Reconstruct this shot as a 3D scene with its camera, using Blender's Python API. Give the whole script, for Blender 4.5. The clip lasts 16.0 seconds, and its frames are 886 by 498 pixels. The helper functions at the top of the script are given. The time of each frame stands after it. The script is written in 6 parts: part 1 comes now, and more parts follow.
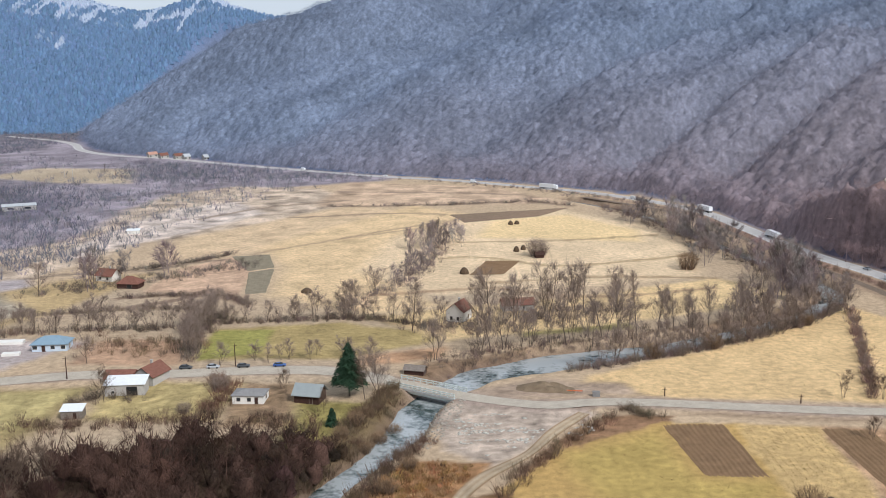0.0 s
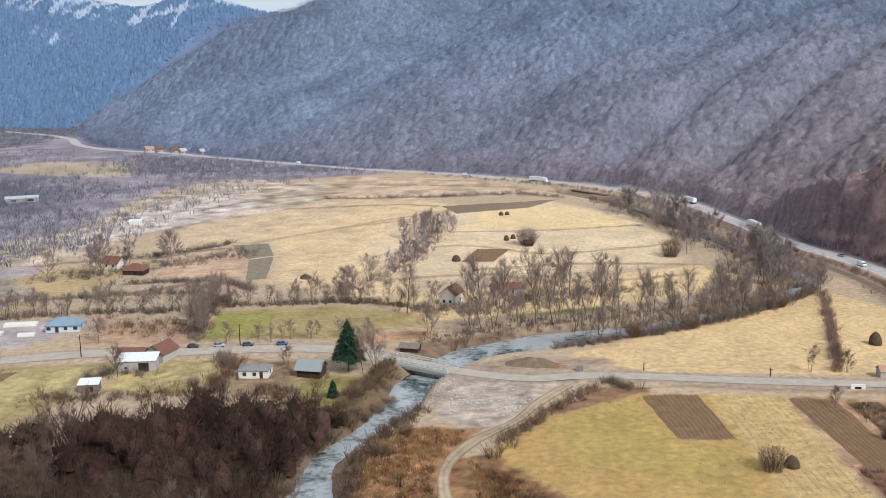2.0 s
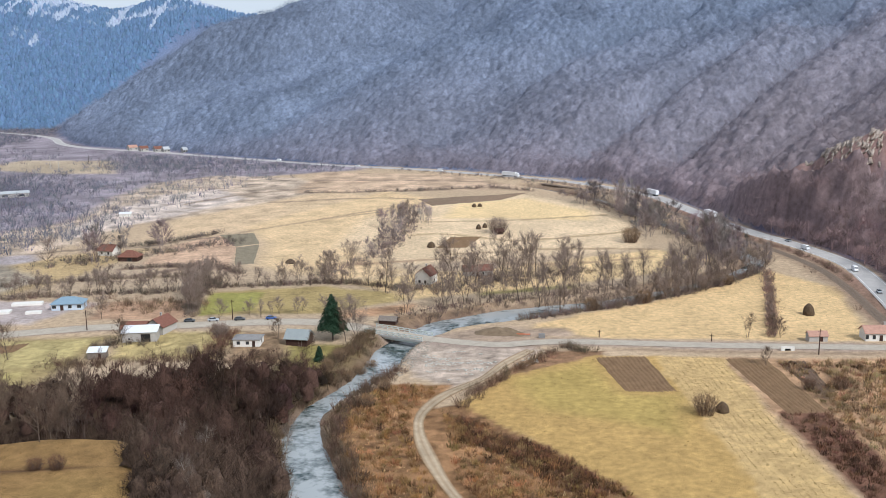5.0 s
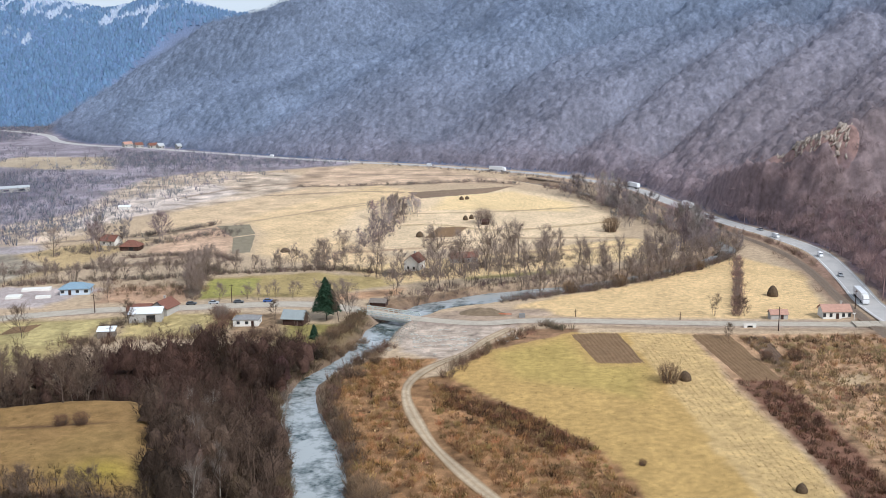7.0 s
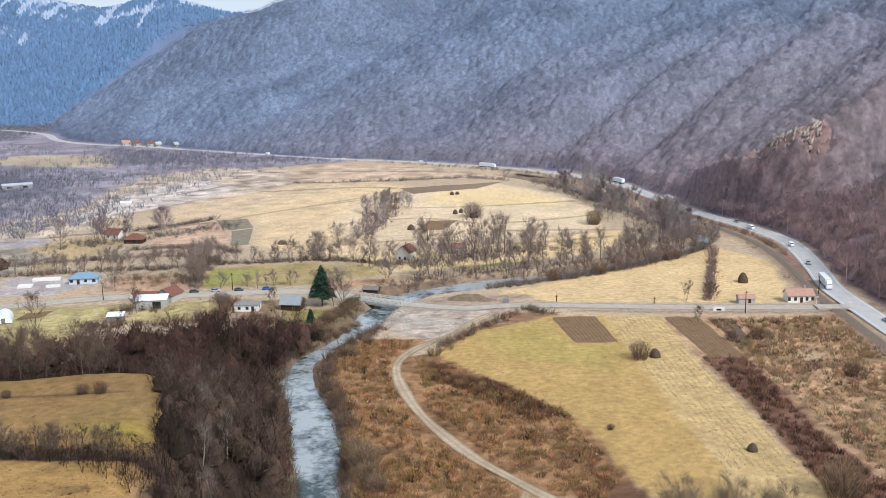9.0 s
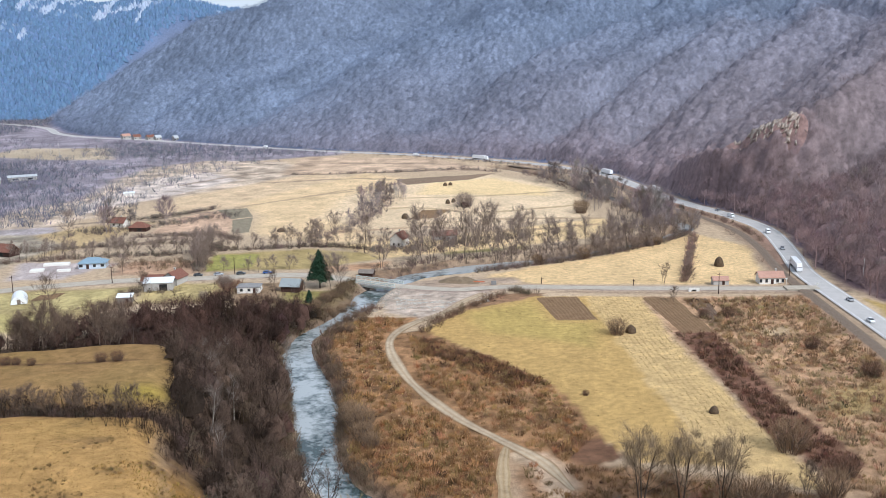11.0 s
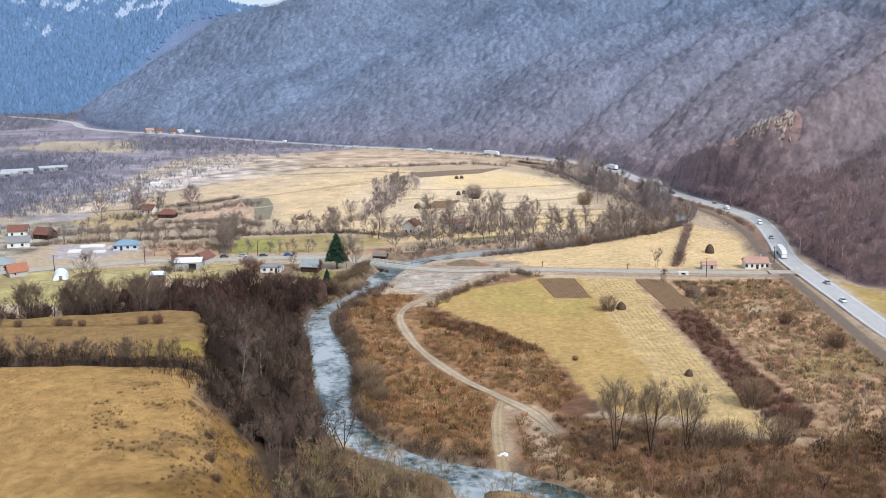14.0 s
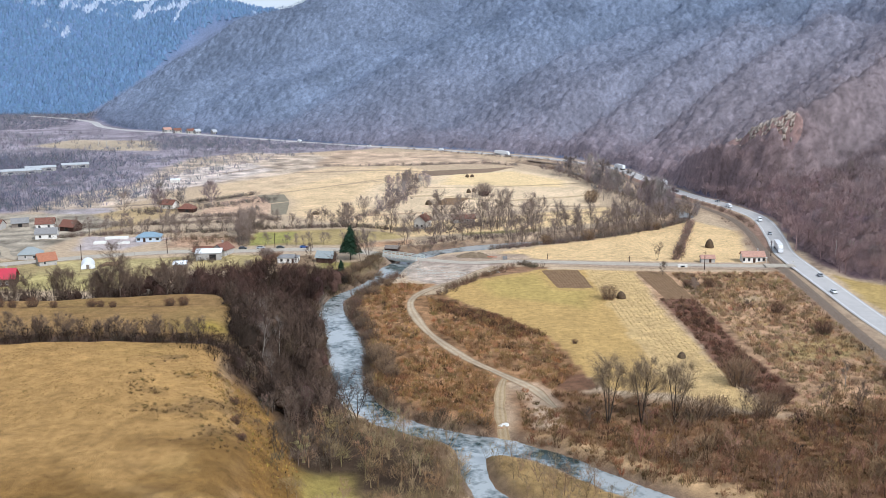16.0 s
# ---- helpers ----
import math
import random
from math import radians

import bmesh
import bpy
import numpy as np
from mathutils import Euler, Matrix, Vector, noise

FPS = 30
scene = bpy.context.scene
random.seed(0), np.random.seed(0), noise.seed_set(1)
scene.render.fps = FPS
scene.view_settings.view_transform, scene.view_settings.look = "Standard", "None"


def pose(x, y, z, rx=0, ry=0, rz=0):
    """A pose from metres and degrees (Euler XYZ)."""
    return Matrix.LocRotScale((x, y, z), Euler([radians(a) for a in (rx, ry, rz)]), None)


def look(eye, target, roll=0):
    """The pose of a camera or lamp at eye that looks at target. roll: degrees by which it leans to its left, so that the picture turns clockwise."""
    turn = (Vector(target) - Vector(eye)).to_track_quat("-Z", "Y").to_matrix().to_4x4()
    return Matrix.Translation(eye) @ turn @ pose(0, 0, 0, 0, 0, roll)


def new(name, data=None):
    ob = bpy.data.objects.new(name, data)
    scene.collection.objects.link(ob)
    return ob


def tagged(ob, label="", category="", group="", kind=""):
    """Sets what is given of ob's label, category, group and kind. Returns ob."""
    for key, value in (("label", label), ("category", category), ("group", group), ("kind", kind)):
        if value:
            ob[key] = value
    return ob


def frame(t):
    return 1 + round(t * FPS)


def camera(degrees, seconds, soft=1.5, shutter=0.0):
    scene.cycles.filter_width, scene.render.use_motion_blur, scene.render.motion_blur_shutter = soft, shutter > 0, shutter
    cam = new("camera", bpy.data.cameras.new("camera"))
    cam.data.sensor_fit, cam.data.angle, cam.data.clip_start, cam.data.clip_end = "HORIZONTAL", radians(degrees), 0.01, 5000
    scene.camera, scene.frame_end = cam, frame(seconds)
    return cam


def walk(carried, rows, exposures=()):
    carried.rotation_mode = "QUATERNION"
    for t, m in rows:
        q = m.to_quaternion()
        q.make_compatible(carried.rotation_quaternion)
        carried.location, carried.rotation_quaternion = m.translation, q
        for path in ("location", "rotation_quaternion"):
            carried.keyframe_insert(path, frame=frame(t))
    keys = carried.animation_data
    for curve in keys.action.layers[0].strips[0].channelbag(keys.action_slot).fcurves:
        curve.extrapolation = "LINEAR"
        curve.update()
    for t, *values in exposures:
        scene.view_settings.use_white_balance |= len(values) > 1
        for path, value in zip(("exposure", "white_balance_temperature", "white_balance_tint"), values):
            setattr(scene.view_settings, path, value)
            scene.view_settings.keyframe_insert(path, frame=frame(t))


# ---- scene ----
cam = camera(48.3, 16.0, soft=0.65)
METRES, EYE, TILT, LEAN, TURN = 182.1, 100.0, 0.0, 0.0, 0.0
ROWS = [
    (0.0, 0.0, 0.0, 0.0, -0.13, -10.79, 0.69),
    (0.5, -0.0011, -0.0265, -0.0009, -0.2, -10.85, 0.68),
    (1.0, -0.0013, -0.0538, -0.0013, -0.32, -10.92, 0.67),
    (1.5, -0.0019, -0.0812, -0.0015, -0.44, -10.98, 0.67),
    (2.0, -0.0022, -0.1103, -0.0013, -0.59, -11.01, 0.67),
    (2.5, -0.0022, -0.1404, -0.0017, -0.76, -11.01, 0.66),
    (3.0, -0.0016, -0.1708, -0.0027, -0.99, -11.01, 0.65),
    (3.5, -0.0014, -0.2028, -0.0037, -1.25, -10.96, 0.65),
    (4.0, -0.001, -0.2351, -0.0051, -1.51, -10.92, 0.66),
    (6.5, 0.0051, -0.404, -0.0089, -2.32, -11.0, 0.74),
    (7.0, 0.0064, -0.4379, -0.008, -2.44, -11.05, 0.76),
    (7.5, 0.0083, -0.4714, -0.0068, -2.55, -11.07, 0.79),
    (8.0, 0.0101, -0.5046, -0.0056, -2.65, -11.09, 0.82),
    (8.5, 0.012, -0.5381, -0.004, -2.72, -11.12, 0.86),
    (9.0, 0.014, -0.5711, -0.0033, -2.79, -11.13, 0.9),
    (11.5, 0.0218, -0.7323, -0.0012, -3.03, -11.47, 0.87),
    (12.0, 0.023, -0.7644, -0.001, -3.02, -11.46, 0.81),
    (12.5, 0.0244, -0.7961, -0.0007, -2.8, -11.46, 0.73),
    (13.0, 0.0259, -0.8266, -0.0008, -2.58, -11.47, 0.67),
    (13.5, 0.0274, -0.8564, -0.001, -2.3, -11.51, 0.6),
    (14.0, 0.0287, -0.8859, -0.0009, -2.03, -11.5, 0.55),
    (14.5, 0.0299, -0.9145, -0.001, -1.79, -11.45, 0.49),
    (15.0, 0.031, -0.9428, -0.0015, -1.58, -11.42, 0.43),
    (15.5, 0.0322, -0.971, -0.003, -1.41, -11.37, 0.39),
    (16.0, 0.0333, -0.9988, -0.0049, -1.25, -11.34, 0.34),
]
walk(cam, [(t, pose(0, 0, EYE, TILT, LEAN, TURN) @ pose(METRES * x, METRES * y, METRES * z, 90 + pitch, roll, yaw)) for t, x, y, z, yaw, pitch, roll in ROWS], exposures=[(0.0, 0.52, 6030, 12), (8.0, 0.68, 5820, 11), (16.0, 0.73, 5700, 11)])

# ---- world, sun and exposure ----
world = bpy.data.worlds.new("overcast_sky")
scene.world = world
world.use_nodes = True
wn, wl = world.node_tree.nodes, world.node_tree.links
sky = wn.new("ShaderNodeTexSky")
sky.sky_type, sky.sun_disc = "NISHITA", False
sky.sun_elevation, sky.sun_rotation = radians(42), radians(140)
sky.air_density, sky.dust_density, sky.ozone_density = 1.0, 0.6, 1.5
veil = wn.new("ShaderNodeHueSaturation")
veil.inputs["Saturation"].default_value = 0.42
wl.new(sky.outputs[0], veil.inputs["Color"])
cloud = wn.new("ShaderNodeMix")
cloud.data_type = "RGBA"
cloud.inputs["Factor"].default_value, cloud.inputs[7].default_value = 0.78, (3.6, 4.0, 4.4, 1)
wl.new(veil.outputs[0], cloud.inputs[6])
wl.new(cloud.outputs[2], wn["Background"].inputs["Color"])
wn["Background"].inputs["Strength"].default_value = 0.105
sun = new("sun", bpy.data.lights.new("sun", "SUN"))
sun.data.energy, sun.data.angle, sun.data.color = 2.4, radians(14), (1.0, 0.95, 0.87)
sun.matrix_world = look((75, -90, 106), (0, 0, 0))

# ---- small tools ----
RNG = np.random.default_rng(7)


def hash2(ix, iy, seed):
    h = (ix * 374761393 + iy * 668265263 + seed * 1442695041) & 0xFFFFFFFF
    h = ((h ^ (h >> 13)) * 1274126177) & 0xFFFFFFFF
    return ((h ^ (h >> 16)) & 0xFFFF) / 65535.0


def vnoise(x, y, size, seed=0):
    """Smooth value noise in -1..1 with cells of that size."""
    x, y = np.asarray(x, float) / size, np.asarray(y, float) / size
    ix, iy = np.floor(x).astype(np.int64), np.floor(y).astype(np.int64)
    fx, fy = x - ix, y - iy
    fx, fy = fx * fx * (3 - 2 * fx), fy * fy * (3 - 2 * fy)
    a, b = hash2(ix, iy, seed), hash2(ix + 1, iy, seed)
    c, d = hash2(ix, iy + 1, seed), hash2(ix + 1, iy + 1, seed)
    return 2 * ((a * (1 - fx) + b * fx) * (1 - fy) + (c * (1 - fx) + d * fx) * fy) - 1


def fbm(x, y, size, seed=0, octaves=4):
    total, amp = 0.0, 0.5
    for k in range(octaves):
        total = total + amp * vnoise(x, y, size / 2 ** k, seed + 11 * k)
        amp *= 0.5
    return total


def step(a, b, v):
    u = np.clip((v - a) / (b - a), 0, 1)
    return u * u * (3 - 2 * u)


def curve_through(points, n):
    """n points along a smooth line through the given ones, evenly spaced; columns beyond the second (widths) go along."""
    p = np.array(points, float)
    q = np.vstack([2 * p[0] - p[1], p, 2 * p[-1] - p[-2]])
    out = []
    for i in range(1, len(q) - 2):
        for u in np.linspace(0, 1, 12, endpoint=False):
            a, b, c, d = q[i - 1], q[i], q[i + 1], q[i + 2]
            out.append(0.5 * (2 * b + (c - a) * u + (2 * a - 5 * b + 4 * c - d) * u ** 2 + (3 * b - a - 3 * c + d) * u ** 3))
    out = np.array(out + [p[-1]])
    run = np.concatenate([[0], np.cumsum(np.hypot(*np.diff(out[:, :2], axis=0).T))])
    at = np.linspace(0, run[-1], n)
    return np.stack([np.interp(at, run, out[:, k]) for k in range(out.shape[1])], 1)


def from_line(x, y, line):
    """Distance to a line, the run along it and (with a third column) the width there."""
    x, y = np.asarray(x, float), np.asarray(y, float)
    best, run_at, wide = np.full(x.shape, 1e9), np.zeros(x.shape), np.zeros(x.shape)
    run = 0.0
    line = np.asarray(line)
    if len(line) > 100:
        line = np.vstack([line[:-1:3], line[-1:]])
    for a, b in zip(line[:-1], line[1:]):
        dx, dy = b[0] - a[0], b[1] - a[1]
        size = math.hypot(dx, dy) + 1e-9
        u = np.clip(((x - a[0]) * dx + (y - a[1]) * dy) / size ** 2, 0, 1)
        d = np.hypot(x - a[0] - u * dx, y - a[1] - u * dy)
        near = d < best
        best = np.where(near, d, best)
        run_at = np.where(near, run + u * size, run_at)
        if len(a) > 2:
            wide = np.where(near, a[2] + u * (b[2] - a[2]), wide)
        run += size
    return best, run_at, wide


def inside(x, y, polygon):
    """Signed distance to a polygon's outline, positive inside."""
    x, y = np.asarray(x, float), np.asarray(y, float)
    p = np.array(polygon, float)
    d, _, _ = from_line(x, y, np.vstack([p, p[:1]]))
    odd = np.zeros(x.shape, bool)
    for (ax, ay), (bx, by) in zip(p, np.roll(p, -1, axis=0)):
        if ay != by:
            odd ^= ((ay > y) != (by > y)) & (x < (bx - ax) * (y - ay) / (by - ay) + ax)
    return np.where(odd, d, -d)


# ---- plan ----
HIGHWAY = curve_through([(176, -60), (171, 60), (172, 156), (176, 210), (179, 247), (183, 288), (192, 325), (203, 375), (205, 405), (199, 445), (190, 480), (183, 520), (178, 570), (166, 650), (118, 731), (66, 779), (8, 826), (-66, 870), (-133, 922), (-230, 1000), (-290, 1052), (-366, 1100), (-425, 1170), (-467, 1260), (-520, 1330), (-620, 1420)], 420)
RAILWAY = curve_through([(152, -60), (153, 60), (157, 126), (160, 160), (164, 197), (169, 245), (174, 291), (184, 345), (188, 390), (184, 432), (176, 472), (170, 520), (164, 570), (150, 640), (104, 716)], 260)
LANE = curve_through([(182, 259), (166, 262), (142, 265), (102, 270), (61, 277), (44, 278), (31, 276), (19, 279), (4, 286), (-14, 298), (-25, 305), (-37, 311), (-53, 313), (-71, 312), (-93, 310), (-117, 310), (-140, 305), (-160, 299), (-185, 288), (-230, 270), (-300, 255)], 260)
SIDE_LANE = curve_through([(-178, 292), (-192, 296), (-203, 308), (-212, 325), (-240, 350)], 40)
TRACK = curve_through([(40, 270), (30, 256), (21, 240), (9, 226), (2, 211), (1, 196), (4, 176), (9, 156), (19, 131), (29, 114), (36, 103), (39, 97), (41, 90), (43, 82)], 140)
FORD_TRACK = curve_through([(31, 110), (28.6, 97), (27, 76), (27.5, 56)], 40)
RIVER = curve_through([(110, -10, 9), (85, 8, 9), (66, 22, 9), (51, 37, 8), (41, 49, 8), (31, 58, 9), (20, 63, 10), (3, 73, 9), (-12, 92, 9), (-17, 109, 9), (-20, 138, 11), (-24, 166, 13), (-31, 201, 9), (-29, 222, 7), (-18, 244, 8), (-10, 268, 10), (-6, 285, 11), (7, 307, 13), (24, 318, 17), (49, 329, 18), (72, 338, 11), (106, 356, 8), (140, 380, 8), (166, 410, 8), (168, 440, 9), (158, 500, 9), (148, 560, 8), (138, 610, 8), (126, 660, 8), (90, 720, 8)], 300)
SIDE_CHANNEL = curve_through([(17, 62, 5), (18, 48, 6), (22, 30, 6), (40, 5, 6), (60, -20, 6)], 40)
HILL_FOOT = curve_through([(420, 80), (300, 160), (214, 214), (194, 248), (194, 300), (207, 352), (214, 400), (209, 442), (197, 490), (190, 540), (183, 600), (174, 668), (126, 746), (72, 795), (14, 842), (-62, 886), (-130, 938), (-226, 1018), (-290, 1072), (-362, 1122), (-416, 1190), (-454, 1270), (-484, 1340), (-512, 1420), (-540, 1700), (-400, 2200), (100, 2900)], 94)
HILL = np.vstack([HILL_FOOT, [(3200, 2900), (3200, 80)]])
CRAG = curve_through([(201, 530), (207, 512), (216, 492), (228, 479), (243, 462)], 20)
# crests of the mountain's spurs, with the height of the ground along them, and how broad each is
SPURS = (
    ([(201, 530, 17), (216, 491, 32), (228, 480, 43), (243, 462, 57), (285, 475, 74), (345, 520, 104), (430, 580, 150)], 19),
    ([(70, 822, 6), (115, 850, 37), (166, 885, 60), (229, 925, 81), (300, 965, 105), (400, 1020, 142), (520, 1100, 190)], 44),
    ([(-243, 1064, 6), (-195, 1120, 50), (-124, 1180, 68), (-58, 1205, 70), (20, 1270, 92), (120, 1380, 140)], 46),
    ([(-500, 1420, 3), (-411, 1405, 62), (-340, 1402, 104), (-267, 1405, 145), (-179, 1410, 171), (-60, 1430, 195)], 60),
    ([(192, 640, 8), (240, 660, 48), (300, 695, 84), (380, 745, 124)], 26),
    ([(150, 720, 8), (200, 760, 44), (262, 810, 80), (340, 860, 118)], 28),
)
CREST = [(curve_through(p, 40), w) for p, w in SPURS]
TERRACE = [(-600, 172), (-120, 172), (-84, 182), (-56, 178), (-38, 160), (-34, 120), (-30, 82), (-22, 52), (-14, 25), (-8, -50), (-8, -400), (-600, -400)]
WATER = -2.6


def ground_z(x, y):
    x, y = np.atleast_1d(np.asarray(x, float)), np.atleast_1d(np.asarray(y, float))
    z = 0.5 * fbm(x, y, 60, 3) + 0.15 * vnoise(x, y, 5, 9)
    # terraced grass knoll by the river
    d = inside(x, y, TERRACE)
    top = 17.2 + 1.6 * np.exp(-((x + 92) ** 2 + (y - 50) ** 2) / 1800) + 0.9 * fbm(x, y, 30, 5) + 0.16 * fbm(x, y, 8, 6) - 1.9 * np.exp(-((y - 100) / 4.5) ** 2) - 0.7 * step(-1, 1, y - 138.5 - 0.04 * (x + 80)) * step(-0.5, 0.2, -np.abs(y - 146) / 20 + 0.6)
    z = z + top * step(0, 27, d)
    # wooded mountain across the valley
    d = inside(x, y, HILL)
    m = d > -60
    ring = [inside(x[m] + 48 * math.cos(a), y[m] + 48 * math.sin(a), HILL) for a in np.arange(6) * math.pi / 3]
    even = d.copy()
    even[m] = np.mean(ring, axis=0)
    k = step(20, 110, d)
    dd = np.maximum(d * (1 - k) + even * k, 0)
    rise = 330 * (1 - np.exp(-dd / 560))
    slant = 0.9 * y - 0.44 * x - 759 + 60 * fbm(x, y, 170, 23)
    gully = 0.7 * vnoise(slant, 0 * slant, 90, 21) + 0.5 * vnoise(slant, 0 * slant, 36, 22)
    rise = rise * (1 + 0.13 * gully * step(0, 60, dd))
    near = d > -20
    for line, wide in CREST:
        c, _, level = from_line(x[near], y[near], line)
        k = np.exp(-(c / wide) ** 2) * step(-4, 10, d[near])
        hollow = np.exp(-((c - 2.0 * wide) / (0.7 * wide)) ** 2) * step(10, 60, d[near])
        rise[near] = rise[near] * (1 - k) + level * k - 0.5 * wide * hollow
    rise = rise + step(5, 60, dd) * (9 * fbm(x, y, 80, 31) + 4.5 * vnoise(slant, 0.25 * (x + y), 34, 33))
    c, _, _ = from_line(x, y, CRAG)
    crag = np.exp(-(c / 10) ** 2) * step(2, 14, d)
    rise = rise + crag * (2 + 4 * np.abs(vnoise(x, y, 9, 41)) + 1.6 * vnoise(x, y, 4, 42))
    rise = np.maximum(rise, 0)
    z = z + rise
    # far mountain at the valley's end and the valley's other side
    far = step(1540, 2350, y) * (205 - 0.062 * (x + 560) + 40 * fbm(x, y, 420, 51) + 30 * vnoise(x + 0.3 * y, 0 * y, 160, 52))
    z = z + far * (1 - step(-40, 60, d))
    west = 260 * step(0, 700, -x - 640 - 0.3 * np.maximum(y - 900, 0))
    z = z + west * (1 + 0.2 * fbm(x, y, 300, 61))
    south = 150 * step(0, 500, -y - 420)
    z = z + south
    # level beds for road and rails
    for line, half, level in ((HIGHWAY, 9, 1.0), (RAILWAY, 4.5, 0.7), (LANE, 5, 0.35), (TRACK, 2.6, 0.0)):
        d, _, _ = from_line(x, y, line)
        k = 1 - step(half, half + (9 if half > 5 else 4), d)
        z = z * (1 - k) + level * k
    # river bed
    for line in (RIVER, SIDE_CHANNEL):
        d, _, wide = from_line(x, y, line)
        d = d + 0.9 * vnoise(x, y, 9, 71) + 0.4 * vnoise(x, y, 3, 72)
        k = 1 - step(0.5 * wide - 1.5, 0.5 * wide + 4.5, d)
        z = z * (1 - k) + (WATER - 1.0) * k
    return z


# ---- materials ----
def material(name, base, rough=0.9, scale=1.0, vary=0.25, bump=0.3, attribute="", metal=0.0, second=None, fine=12.0):
    """A surface with a broad and a fine pattern, in metres, and relief. attribute: a colour carried by the mesh, in place of base."""
    m = bpy.data.materials.new(name)
    m.use_nodes = True
    n, l = m.node_tree.nodes, m.node_tree.links
    p = n["Principled BSDF"]
    p.inputs["Roughness"].default_value, p.inputs["Metallic"].default_value = rough, metal
    p.inputs["Specular IOR Level"].default_value = 0.1 if rough > 0.7 else 0.5
    place = n.new("ShaderNodeNewGeometry")
    broad, grain = n.new("ShaderNodeTexNoise"), n.new("ShaderNodeTexNoise")
    broad.inputs["Scale"].default_value, grain.inputs["Scale"].default_value = 1 / scale, fine / scale
    broad.inputs["Detail"].default_value, grain.inputs["Detail"].default_value = 6, 4
    l.new(place.outputs["Position"], broad.inputs["Vector"])
    l.new(place.outputs["Position"], grain.inputs["Vector"])
    add = n.new("ShaderNodeMath")
    add.operation = "ADD"
    l.new(broad.outputs[0], add.inputs[0])
    weigh = n.new("ShaderNodeMath")
    weigh.operation = "MULTIPLY_ADD"
    weigh.inputs[1].default_value, weigh.inputs[2].default_value = 1.7, -0.35
    l.new(grain.outputs[0], weigh.inputs[0])
    l.new(weigh.outputs[0], add.inputs[1])
    span = n.new("ShaderNodeMapRange")
    span.inputs["From Min"].default_value, span.inputs["From Max"].default_value = 0.6, 1.4
    span.inputs["To Min"].default_value, span.inputs["To Max"].default_value = 1 - vary, 1 + vary
    l.new(add.outputs[0], span.inputs["Value"])
    tone = n.new("ShaderNodeMix")
    tone.data_type, tone.blend_type = "RGBA", "MULTIPLY"
    tone.inputs["Factor"].default_value = 1.0
    l.new(span.outputs[0], tone.inputs[7])
    if attribute:
        col = n.new("ShaderNodeAttribute")
        col.attribute_name = attribute
        l.new(col.outputs["Color"], tone.inputs[6])
    elif second:
        mix = n.new("ShaderNodeMix")
        mix.data_type = "RGBA"
        mix.inputs[6].default_value, mix.inputs[7].default_value = (*base, 1), (*second, 1)
        sharp = n.new("ShaderNodeMapRange")
        sharp.inputs["From Min"].default_value, sharp.inputs["From Max"].default_value = 0.45, 0.6
        l.new(broad.outputs[0], sharp.inputs["Value"])
        l.new(sharp.outputs[0], mix.inputs["Factor"])
        l.new(mix.outputs[2], tone.inputs[6])
    else:
        tone.inputs[6].default_value = (*base, 1)
    l.new(tone.outputs[2], p.inputs["Base Color"])
    if bump:
        b = n.new("ShaderNodeBump")
        b.inputs["Strength"].default_value, b.inputs["Distance"].default_value = bump, 0.15 * scale
        l.new(grain.outputs[0], b.inputs["Height"])
        l.new(b.outputs[0], p.inputs["Normal"])
    return m


SOIL = material("valley_soil_and_grass", (0.3, 0.25, 0.13), 0.95, 2.2, 0.4, 0.8, "tint", fine=10.0)
TWIGS = material("bare_twigs", (0.12, 0.09, 0.08), 0.9, 6.0, 0.2, 0.0, "tint")
CANOPY = material("massed_bare_crowns", (0.2, 0.16, 0.16), 0.95, 3.0, 0.42, 0.7, "tint", fine=7.0)
BARK = material("grey_bark", (0.12, 0.09, 0.07), 0.9, 1.0, 0.3, 0.3)
CROWN = material("fine_bare_twigs", (0.265, 0.205, 0.17), 0.9, 3.0, 0.25, 0.0)
BIRCH = material("pale_birch_bark", (0.3, 0.265, 0.225), 0.85, 0.6, 0.35, 0.2)
NEEDLES = material("dark_spruce_needles", (0.03, 0.06, 0.034), 0.85, 1.0, 0.4, 0.0)
ASPHALT = material("worn_grey_asphalt", (0.44, 0.42, 0.4), 0.9, 3.0, 0.14, 0.1)
LANE_TOP = material("dusty_asphalt", (0.42, 0.37, 0.3), 0.95, 4.0, 0.2, 0.15)
PAINT = material("white_road_paint", (0.75, 0.75, 0.73), 0.7, 1.0, 0.15, 0.0)
DIRT = material("pale_dirt", (0.4, 0.33, 0.24), 0.95, 2.0, 0.3, 0.4)
RUTS = material("rutted_dirt", (0.4, 0.33, 0.24), 0.95, 2.0, 0.25, 0.5, "tint")
GRAVEL = material("grey_ballast", (0.21, 0.16, 0.12), 0.95, 0.8, 0.4, 0.8)
RUST = material("brown_steel_rail", (0.14, 0.09, 0.07), 0.5, 0.5, 0.2, 0.1, metal=0.6)
PLOUGHED = material("ploughed_brown_soil", (0.215, 0.135, 0.075), 0.95, 3.0, 0.25, 0.6)
WHITEWASH = material("whitewashed_plaster", (0.72, 0.7, 0.65), 0.85, 2.0, 0.1, 0.1)
RAW_PLASTER = material("grey_raw_plaster", (0.42, 0.4, 0.37), 0.9, 1.5, 0.15, 0.15)
BLUE_WALL = material("pale_blue_plaster", (0.5, 0.58, 0.66), 0.85, 2.0, 0.08, 0.1)
BROWN_WOOD = material("dark_stained_boards", (0.06, 0.034, 0.027), 0.75, 0.8, 0.3, 0.2)
